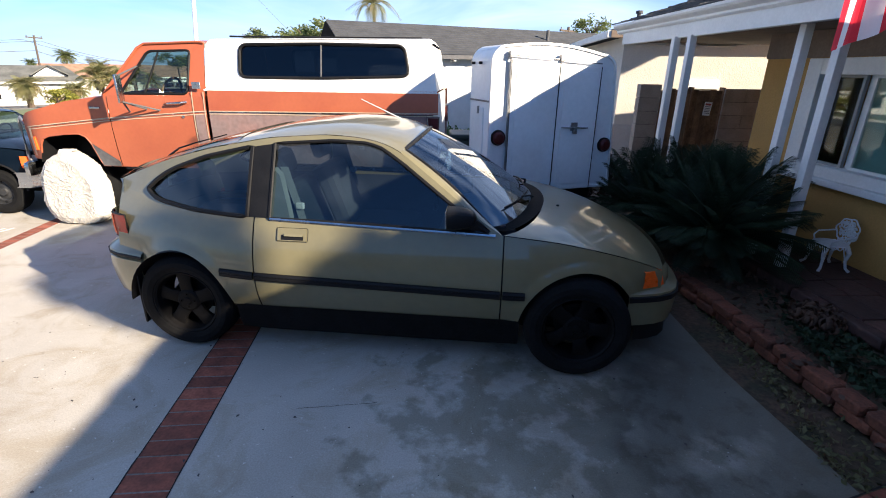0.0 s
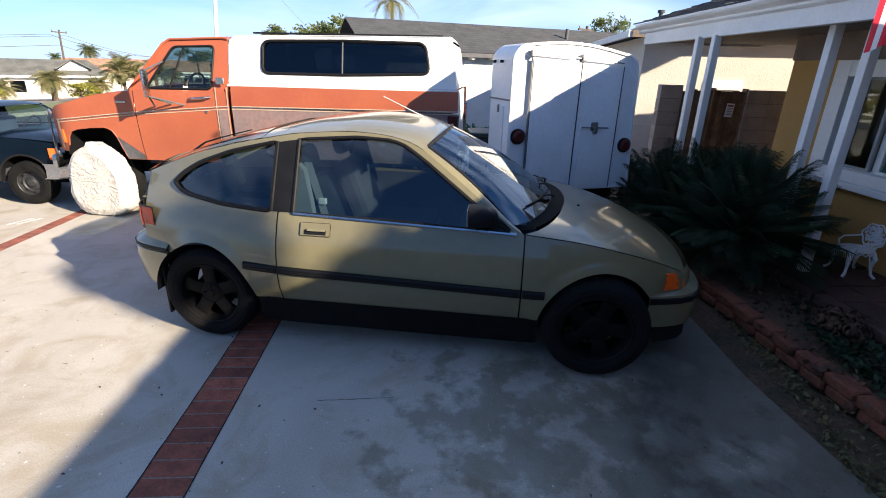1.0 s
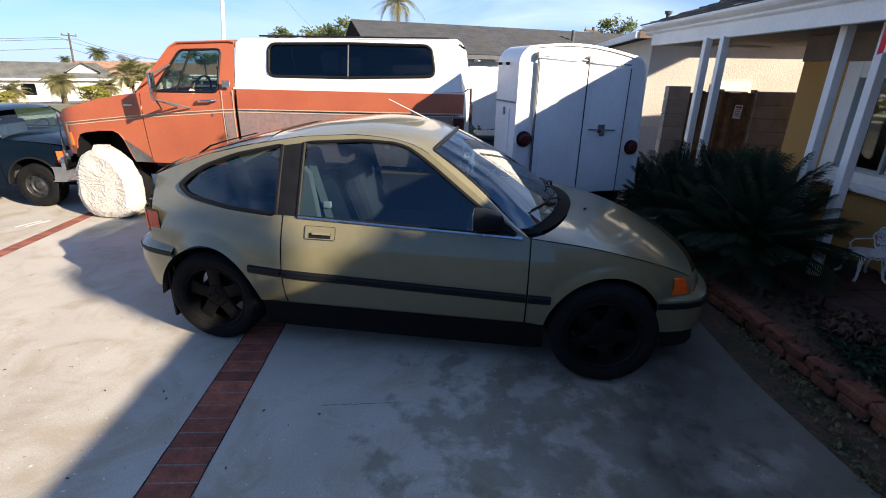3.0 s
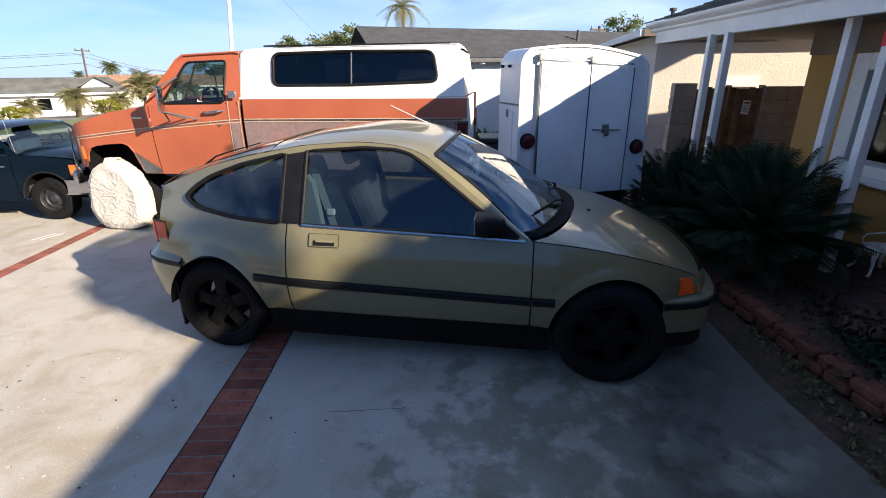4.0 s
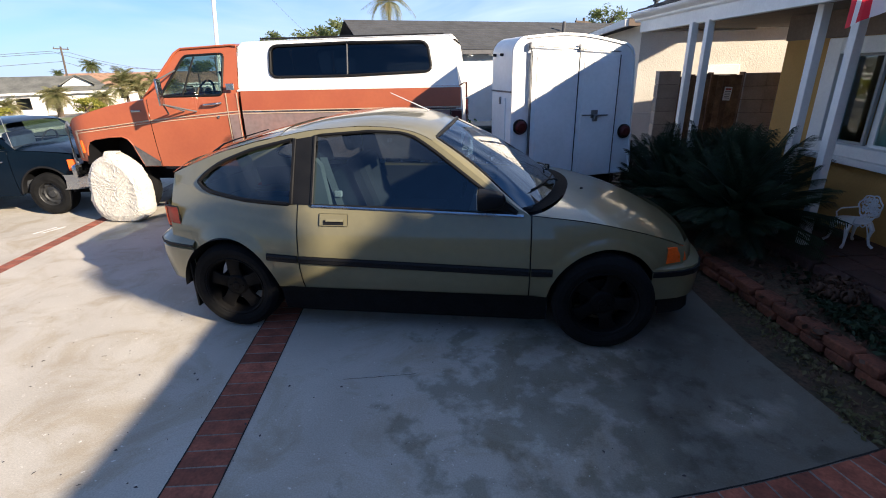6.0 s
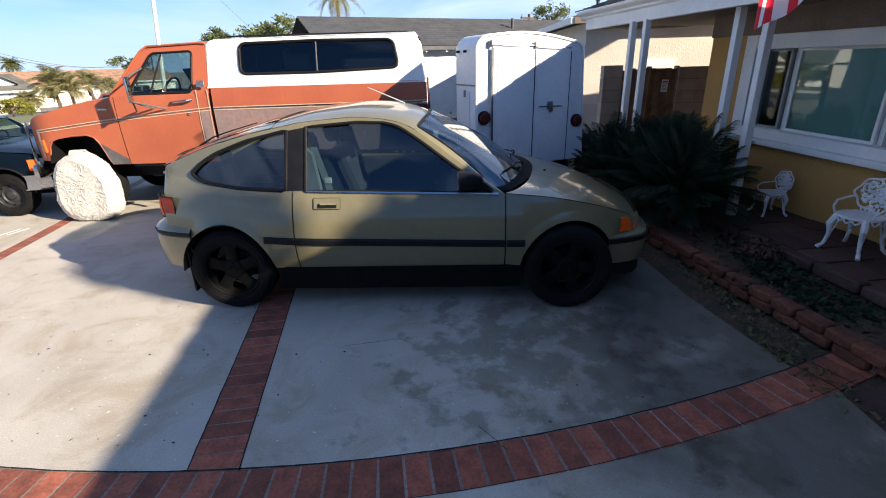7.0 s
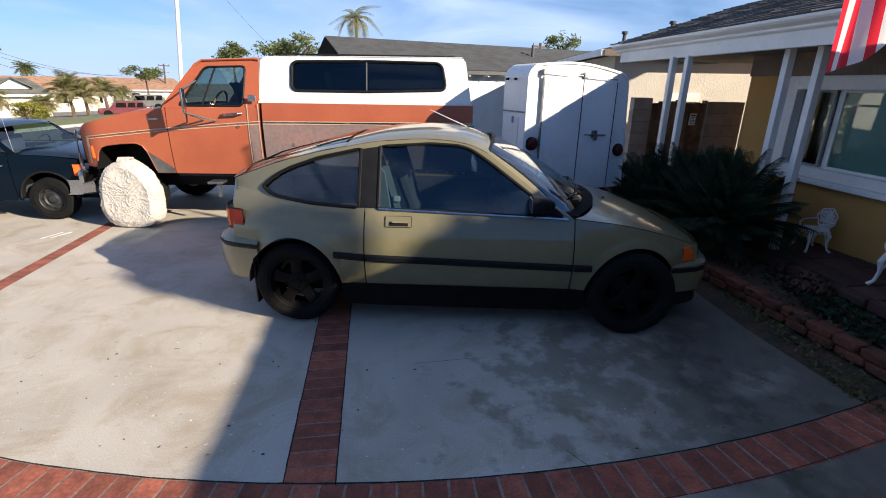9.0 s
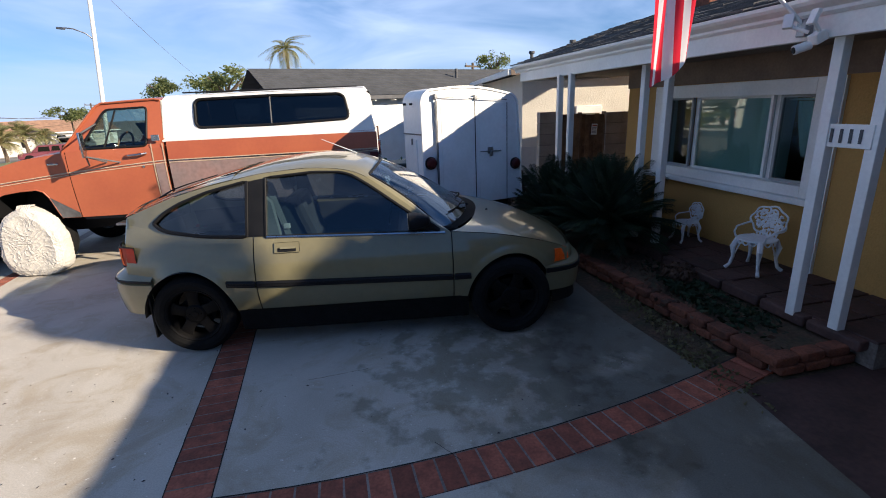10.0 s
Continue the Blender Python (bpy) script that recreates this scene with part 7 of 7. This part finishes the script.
far_house("bungalow", "white bungalow with grey shingle roof and gable", pose(*yonder(47.9, 60), -1.45, 0, 0, 44.4), 13.5, 7, 1.73, 1.45, PAINT_WHITE, mat("pale_grey_shingle", (0.14, 0.14, 0.125), 0.95, var=0.25, scale=1, fine=9, bump=0.5), gable=4.4)
far_house("tan_roofed_house", "low white house with tan shingle roof", pose(*yonder(40.2, 85), -2.0, 0, 0, 40), 15, 8, 2.0, 2.0, CREAM, TAN_SHINGLE)
far_house("tan_roofed_house", "low white house with tan shingle roof", pose(*yonder(34.4, 88), -1.7, 0, 0, 35), 13.5, 8, 1.96, 1.75, PAINT_WHITE, TAN_SHINGLE)


def palm(x, y, zb, zc, r, label, leaf=PALM_LEAF, fan=False, seed=1, count=34, trunk=0.14, droop=0.55, lift=0.35):
    p = thing("palm_tree", label, "tree", at=pose(x, y, 0))
    bm_ = bmesh.new()
    tube(bm_, [(0, 0, zb), (0.04 * r, 0, (zb + zc) / 2), (0, 0, zc)], [trunk * 1.25, trunk, trunk * 0.8], 10)
    part("trunk", bm_, BARK, p)
    mes = [frond_mesh("frond", r, droop + 0.15 * i, 26, r * (0.24 if not fan else 0.30), r * 0.024, seed + i, leaf, lift=lift) for i in range(3)]
    rosette(p, mes, count, seed, 0.02, zc, 70, -35, (0.75, 1.1))
    return p


def tree(x, y, zb, zc, rx, rz, label, leaf=TREE_LEAF, seed=1, count=1600, size=0.16):
    p = thing("tree", label, "tree", at=pose(x, y, 0))
    bm_ = bmesh.new()
    tube(bm_, [(0, 0, zb), (0.05, 0.02, (zb + zc) / 2), (0, 0, zc)], [rx * 0.09, rx * 0.07, rx * 0.03], 9)
    r = random.Random(seed)
    for k in range(6):
        a = 2 * math.pi * k / 6 + r.uniform(-0.4, 0.4)
        tube(bm_, [(0, 0, zc - rz * 0.6), (0.35 * rx * math.cos(a), 0.35 * rx * math.sin(a), zc - rz * 0.1), (0.7 * rx * math.cos(a), 0.7 * rx * math.sin(a), zc + rz * r.uniform(0, 0.4))], [rx * 0.05, rx * 0.03, rx * 0.012], 6)
    part("trunk", bm_, BARK, p)
    leaf_cloud("crown", leaf, (0, 0, zc), (rx, rx, rz), count, size, seed, p, hollow=0.1)
    return p


def far_at(ox, oy, dist):
    """A far place on the line from the drive through (ox, oy)."""
    v = Vector((ox + 0.12, oy + 3.4))
    v = v.normalized() * dist
    return -0.12 + v.x, -3.4 + v.y


def far_palm(bearing, dist, *rest, **more):
    return palm(*yonder(bearing, dist), *rest, **more)


far_palm(45.6, 50, -1.5, 0.30, 1.35, "squat yellow-green fan palm before the bungalow", seed=31, fan=True, trunk=0.22, droop=0.75, count=60)
far_palm(42.1, 50, -1.5, -0.15, 1.2, "bushy green palm beside the hedge", seed=35, trunk=0.15, droop=0.6, count=60)
far_palm(49.1, 48, -1.5, -0.35, 1.15, "low green palm beside the bungalow wall", seed=36, trunk=0.15, droop=0.7, count=50)
far_palm(40.1, 52, -1.7, 0.35, 2.2, "tall feathery palm with drooping straw fronds", seed=37, count=26, droop=0.95, lift=1.15)
far_palm(39, 51, -1.7, 0.15, 1.8, "feathery palm with straw fronds", seed=34, count=22, droop=0.95, lift=1.1)
far_palm(37.4, 52, -1.7, 0.65, 1.7, "feathery palm with dry fronds", seed=38, count=22, droop=0.95, lift=1.05)
far_palm(35.9, 54, -1.7, 0.35, 1.3, "small feathery palm with dry fronds", seed=42, count=22, droop=0.95, lift=1.0)
far_palm(42.25, 90, -3.5, 3.0, 1.55, "distant fan palm above the roofs", seed=39, leaf=TREE_LEAF, droop=0.7, count=44)
far_palm(44.8, 95, -3.5, 2.0, 1.1, "distant fan palm above the bungalow roof", seed=40, leaf=TREE_LEAF, droop=0.7)
far_palm(13.4, 29.4, 0.0, 5.0, 1.4, "tall palm with arching fronds behind the grey roof", seed=41, count=17, droop=1.6, lift=0.95, trunk=0.10)
tree(*yonder(43.6, 46), -1.5, -0.45, 1.15, 0.55, "clipped yellow-green garden bush", HEDGE_LEAF, 51, 2200, 0.11)
tree(*yonder(50.6, 46), -1.5, -0.55, 1.0, 0.5, "rounded yellow-green garden bush", HEDGE_LEAF, 52, 1600, 0.11)
tree(*yonder(33.4, 80), -3.0, 2.5, 2.3, 1.1, "spreading grey-green tree behind the roofs", TREE_LEAF, 53, 2600, 0.18)
tree(*yonder(25.8, 45), -0.5, 4.0, 1.55, 0.85, "leafy green tree beyond the truck", TREE_LEAF, 54, 1500, 0.15)
x, y = far_at(-11.14, 29.83, 38)
tree(x, y, -0.5, 3.75, 2.3, 1.25, "broad leafy green tree beyond the truck", TREE_LEAF, 55, 2600, 0.15)
x, y = far_at(7.48, 35.87, 40)
tree(x, y, 0.0, 4.75, 1.25, 1.1, "dark green tree above the neighbour roof", TREE_LEAF, 56, 1500, 0.12)


def utility_pole(x, y, zb, zt, arm):
    p = thing("utility_pole", "dark wooden utility pole with a crossarm", "pole", at=pose(x, y, 0, 0, 4 if x < 0 else 0, 0))
    part("post", rod(bmesh.new(), (0, 0, zb), (0, 0, zt), 0.14, 0.10), POLE_WOOD, p)
    part("crossarm", box(bmesh.new(), -arm, arm, -0.06, 0.06, zt - 0.35, zt - 0.22, m=Matrix.Rotation(radians(45), 4, "Z")), POLE_WOOD, p)
    for k in (-1, 0, 1):
        part("insulator", rod(bmesh.new(), (arm * 0.62 * k, arm * 0.62 * k, zt - 0.22), (arm * 0.62 * k, arm * 0.62 * k, zt - 0.05), 0.05), STEEL, p)
    return p


x1, y1 = yonder(44.3, 80)
utility_pole(x1, y1, -4.0, 5.15, 0.8)
x2, y2 = yonder(31.7, 90)
utility_pole(x2, y2, -4.0, 4.15, 0.8)
x3, y3 = far_at(5.85, 36.16, 42)
utility_pole(x3, y3, 0.0, 5.0, 1.0)
for k, (dz, dx) in enumerate(((0.0, -1.0), (-0.1, 1.0), (-1.2, 0.0))):
    for (ax, ay, az), (bx_, by_, bz) in (((x1, y1, 4.6), (x2, y2, 3.0)), ((x1, y1, 4.6), (x1 - 60, y1 - 50, 4.0))):
        pts = [(ax + (bx_ - ax) * s + dx * 0.6, ay + (by_ - ay) * s + dx * 0.6, az + (bz - az) * s + dz - 1.4 * 4 * s * (1 - s)) for s in [j / 12 for j in range(13)]]
        solid("overhead_cable", tube(bmesh.new(), pts, 0.022, 4), POLE_WOOD, "thin dark overhead cable between poles", "cable", "overhead cables")
pts = [(-13.27 - 0.35 * s, 21.08 + 10.6 * s, 7.85 - 3.5 * s - 0.12 * 4 * s * (1 - s)) for s in [j / 14 for j in range(15)]]
solid("overhead_cable", tube(bmesh.new(), pts, 0.010, 4), POLE_WOOD, "thin dark service cable from the street lamp down into a tree", "cable", "overhead cables")

lamp = thing("street_lamp", "tall white street lamp with a curved arm", "street lamp", at=pose(-14.09, 21.08, 0, 0, 6, 0))
part("post", rod(bmesh.new(), (0, 0, -1.0), (0, 0, 11.0), 0.10, 0.075, 12), PAINT_WHITE, lamp)
part("arm", tube(bmesh.new(), [(0, 0, 5.3), (-0.3, -0.12, 5.55), (-0.7, -0.3, 5.68), (-1.0, -0.4, 5.68)], 0.03, 6), STEEL, lamp)
part("lamp_head", bx(-1.3, -0.95, -0.50, -0.38, 5.60, 5.70, bevel=0.03), STEEL, lamp)


def far_car(name, label, m, paint, length, height):
    c = thing(name, label, "car", at=m)
    h, L = height, length / 2
    bm_ = bmesh.new()
    prism(bm_, [(-L, 0.35), (-L, 0.95 * h * 0.6), (-L * 0.5, 0.98 * h * 0.62), (L * 0.98, h * 0.62), (L, 0.35)], -0.85, 0.85)
    bmesh.ops.bevel(bm_, geom=bm_.edges[:], offset=0.06, segments=2, affect="EDGES")
    part("body", bm_, paint, c)
    bm_ = bmesh.new()
    prism(bm_, [(-L * 0.55, h * 0.6), (-L * 0.25, h), (L * 0.80, h), (L * 0.95, h * 0.6)], -0.72, 0.72)
    bmesh.ops.bevel(bm_, geom=bm_.edges[:], offset=0.05, segments=2, affect="EDGES")
    part("cabin", bm_, paint, c)
    for x0, x1 in ((-0.30, 0.12), (0.17, 0.48), (0.53, 0.80)):
        part("window", prism(bmesh.new(), [(L * x0, h * 0.66), (L * x1, h * 0.66), (L * x1, h * 0.93), (L * (x0 + 0.06), h * 0.93)], -0.735, 0.735), CAP_GLASS, c)
    for x0 in (-L * 0.62, L * 0.6):
        for y0 in (-0.8, 0.8):
            part("wheel", lathe(bmesh.new(), [(0, -0.08), (0.18, -0.09), (0.30, -0.1), (0.34, -0.05), (0.34, 0.05), (0.3, 0.1), (0, 0.09)], 24, Matrix.Translation((x0, y0, 0.34))), RUBBER, c)
    return c


far_car("parked_suv", "dark red sport utility car parked across the street", pose(*yonder(36.1, 51), -1.4, 0, 0, 36), RED_PAINT, 3.7, 1.35)
far_car("parked_suv", "silver grey sport utility car parked across the street", pose(*yonder(34.3, 57.8), -1.15, 0, 0, 34), SILVER_PAINT, 4.4, 1.5)



# unseen tree added behind the house, to cast shade on the coupe's side
st = thing("tree", "slender leafy tree added out of view to shade the coupe", "tree", at=pose(10.27, -5.27, 0))
bm = tube(bmesh.new(), [(0, 0, 0), (0.04, 0.03, 2.6), (0, 0, 5.1), (0.02, 0.0, 5.7)], [0.06, 0.05, 0.035, 0.015], 8)
for sx_ in (-1, 1):
    tube(bm, [(0, 0, 4.9), (0.14 * sx_, 0.02, 5.3), (0.25 * sx_, 0.0, 5.55)], [0.025, 0.016, 0.008], 6)
part("trunk", bm, BARK, st)
leaf_cloud("crown", TREE_LEAF, (0, 0, 5.58), (0.24, 0.15, 0.26), 2000, 0.05, 61, st, hollow=0.0, clumps=34)
# extra branch and crown lobes, placed so their shadow covers the quarter panel
part("branch", tube(bmesh.new(), [(0.01, 0.0, 4.9), (-0.22, -0.25, 5.35), (-0.37, -0.42, 5.75)], [0.025, 0.018, 0.008], 6), BARK, st)
leaf_cloud("crown", TREE_LEAF, (-0.36, -0.40, 5.91), (0.21, 0.21, 0.36), 3200, 0.05, 62, st, hollow=0.0, clumps=44)
leaf_cloud("crown", TREE_LEAF, (-0.235, -0.305, 5.745), (0.09, 0.09, 0.25), 1400, 0.045, 64, st, hollow=0.0, clumps=26)


# ---- brick bands in the paving, and the brick edging ----
rb_ = random.Random(17)
PAVER = [mesh_of("brick", bx(-0.5, 0.5, -0.5, 0.5, -0.055, 0.0004, bevel=0.0008), BRICK, smooth=False) for _ in range(1)][0]


def lay(parent, x, y, ang, w, h, mesh=PAVER, name="brick"):
    ob = new(name, mesh)
    ob.parent = parent
    ob.matrix_basis = pose(x, y, rb_.uniform(-0.0004, 0.0004), rb_.uniform(-0.1, 0.1), rb_.uniform(-0.1, 0.1), ang + rb_.uniform(-0.8, 0.8)) @ Matrix.Diagonal((w, h, 1, 1))


strip = tagged(new("brick_band"), "red clay brick band set across the concrete drive", "paving", "brick bands", "structure")
PITCH_B = 0.104
y = arc_y(strip_x(-1.6)) + PITCH_B * 0.5
while y < 2.2:
    lay(strip, strip_x(y), y, 10.3, 0.238, PITCH_B - 0.008)
    y += PITCH_B
far = tagged(new("brick_band"), "narrow red clay brick band along the apron", "paving", "brick bands", "structure")
y = -1.45
while y < 2.9:
    lay(far, far_strip_x(y), y, 10.8, 0.15, 0.090)
    y += 0.098
arc = tagged(new("brick_band"), "curved red clay brick band sweeping round the drive", "paving", "brick bands", "structure")
x = -3.7
while x < 2.72:
    sl = 2 * (0.071 if x < -1.1 else 0.063) * (x + 1.1)
    n = Vector((sl, -1)).normalized()
    lay(arc, x + n.x * HALF_BAND * 0.5, arc_y(x) + n.y * HALF_BAND * 0.5, math.degrees(math.atan(sl)), 0.118 - 0.011, HALF_BAND - 0.012)
    x += 0.118 / math.sqrt(1 + sl * sl)

# open dark joints between the bands and the slabs
GAP = mat("dark_open_joint", (0.018, 0.016, 0.014), 0.95, var=0.4, scale=6, fine=60, bump=0.3)


def gap_line(pts, w):
    rows = []
    for i, p in enumerate(pts):
        d = (Vector(pts[min(i + 1, len(pts) - 1)]) - Vector(pts[max(i - 1, 0)])).normalized()
        ww = w * (0.65 + 0.7 * abs(noise.noise((i * 0.37, p[0], 1.0))))
        wob = 0.003 * noise.noise((i * 0.21, 5.0, p[1]))
        rows.append([(p[0] - d.y * (k * ww + wob), p[1] + d.x * (k * ww + wob), 0.0017) for k in (-0.5, 0.5)])
    return sheet(bmesh.new(), rows)


yl = [arc_y(strip_x(-1.6)) + (2.2 - arc_y(strip_x(-1.6))) * k / 120 for k in range(121)]
part("joint", gap_line([(strip_x(y) - 0.122, y) for y in yl], 0.009), GAP, strip, "dark open joint")
part("joint", gap_line([(strip_x(y) + 0.122, y) for y in yl], 0.009), GAP, strip, "dark open joint")
part("joint", gap_line([(x_, arc_y(x_) + 0.001) for x_ in [-3.7 + 6.42 * k / 200 for k in range(201)]], 0.010), GAP, arc, "dark open joint")
part("joint", gap_line([(x_, arc_y(x_) - HALF_BAND + 0.002) for x_ in [-1.2 + 3.9 * k / 120 for k in range(121)]], 0.005), GAP, arc, "dark open joint")
# hairline cracks in the slab
for pts in ([(-0.30 + 0.42 * k / 14, -0.62 + 0.10 * k / 14 + 0.008 * noise.noise((k * 0.9, 2, 0))) for k in range(15)], [(0.55 + 0.13 * k / 8, -1.36 - 0.16 * k / 8 + 0.008 * noise.noise((k * 0.9, 7, 0))) for k in range(9)]):
    solid("hairline_crack", gap_line(pts, 0.004), GAP, "thin dark hairline crack in the concrete", "crack", "slab cracks", kind="structure")

edging = tagged(new("brick_edging"), "low two-course edging of orange bricks round the bed", "edging", kind="structure")
BLK = mesh_of("brick", bx(-0.5, 0.5, -0.5, 0.5, -0.5, 0.5, bevel=0.17), BRICK_WALL)
for course in range(2):
    s = 0.0
    pts_ = [wall_line(k / 200) for k in range(201)]
    acc = [0.0]
    for a, b in zip(pts_, pts_[1:]):
        acc.append(acc[-1] + (b - a).length)
    s = 0.02 if course == 0 else -0.07
    while s < acc[-1] - 0.1:
        w = rb_.uniform(0.19, 0.235)
        mid = max(s + w / 2, 0.05)
        v = float(np.interp(mid, acc, [k / 200 for k in range(201)]))
        p, q = wall_line(v), wall_line(min(v + 0.01, 1.0))
        d = (q - p).normalized()
        ob = new("brick", BLK)
        ob.parent = edging
        ob.matrix_basis = Matrix.Translation((p.x + 0.055 + rb_.uniform(-0.008, 0.008), p.y, 0.036 + 0.068 * course)) @ Matrix.Rotation(math.atan2(d.y, d.x) + radians(rb_.uniform(-2.5, 2.5)), 4, "Z") @ Matrix.Rotation(radians(rb_.uniform(-2, 2)), 4, "X") @ Matrix.Diagonal((w - 0.012, 0.12, 0.067, 1))
        s += w
for course in range(2):
    for k in range(3):
        ob = new("brick", BLK)
        ob.parent = edging
        ob.matrix_basis = Matrix.Translation((2.93 + 0.21 * k - 0.05 * course, -0.955 + 0.035 * k, 0.036 + 0.068 * course)) @ Matrix.Rotation(radians(9), 4, "Z") @ Matrix.Diagonal((0.20, 0.11, 0.067, 1))
bm = bmesh.new()
sheet(bm, [[(wall_line(k / 30).x + 0.05, wall_line(k / 30).y, z) for z in (0.0, 0.115)] for k in range(31)])
mo = part("mortar", bm, MORTAR, edging)

# flagstones of the porch
fl = tagged(new("paving_stones"), "irregular dark red flagstones on the porch", "paving", kind="structure")
fl.matrix_world = HM
yy = -1.05
while yy < 4.6:
    dy = rb_.uniform(0.24, 0.38)
    xx = 0.12
    while xx < 0.87:
        dx = min(rb_.uniform(0.2, 0.36), 0.90 - xx)
        if 0.90 - xx - dx < 0.12:
            dx = 0.90 - xx
        part("flagstone", bx(xx + 0.006, xx + dx - 0.006, yy + 0.006, yy + dy - 0.006 + rb_.uniform(-0.01, 0.0), PORCH - 0.03, PORCH + rb_.uniform(-0.006, 0.004), bevel=0.006), FLAGSTONE, fl)
        xx += dx
    yy += dy
for k in range(14):
    part("flagstone", bx(0.03, 0.13, -1.0 + 0.4 * k, -0.62 + 0.4 * k, PORCH - 0.09, PORCH + rb_.uniform(-0.01, 0.01), bevel=0.02), FLAGSTONE, fl)

# crumbs, seeds and leaf bits on the concrete
verts, faces = [], []
for k in range(150):
    px_, py_ = rb_.uniform(-3.6, 2.3), rb_.uniform(-1.5, 0.2)
    if py_ < arc_y(px_) + 0.05 or px_ > slab_edge_x(py_) - 0.05:
        continue
    sz, t = rb_.choice((0.004, 0.005, 0.006, 0.012)), rb_.uniform(0, 6.28)
    c, s = math.cos(t) * sz, math.sin(t) * sz
    b = len(verts)
    verts += [(px_ + c, py_ + s, 0.002), (px_ - s * 0.5, py_ + c * 0.5, 0.006), (px_ - c, py_ - s, 0.002), (px_ + s * 0.5, py_ - c * 0.5, 0.003)]
    faces += [(b, b + 1, b + 2), (b, b + 2, b + 3)]
me = bpy.data.meshes.new("litter")
me.from_pydata(verts, [], faces)
me.materials.append(INK)
tagged(new("litter", me), "tiny dark leaf bits and crumbs on the concrete", "litter", kind="stuff")
solid("pebble", lathe(bmesh.new(), [(0.0, 0.008), (0.010, 0.006), (0.014, 0.0)], 10, Matrix.Translation((1.41, -0.455, 0.001)) @ Matrix.Rotation(radians(90), 4, "X") @ Matrix.Diagonal((1.2, -1, 0.8, 1))), INK, "small dark pebble lying on the concrete", "pebble")
chalk = thing("chalk_marks", "faint white chalk strokes on the concrete apron", "marks", at=pose(-4.76, 1.83, 0.0015))
for k in range(2):
    part("stroke", box(bmesh.new(), -0.012, 0.012, -0.13, 0.13, 0.0, 0.0015, m=Matrix.Translation((0.09 * k - 0.05, 0.03 * k, 0)) @ Matrix.Rotation(radians(-14), 4, "Z")), CAST_WHITE, chalk)
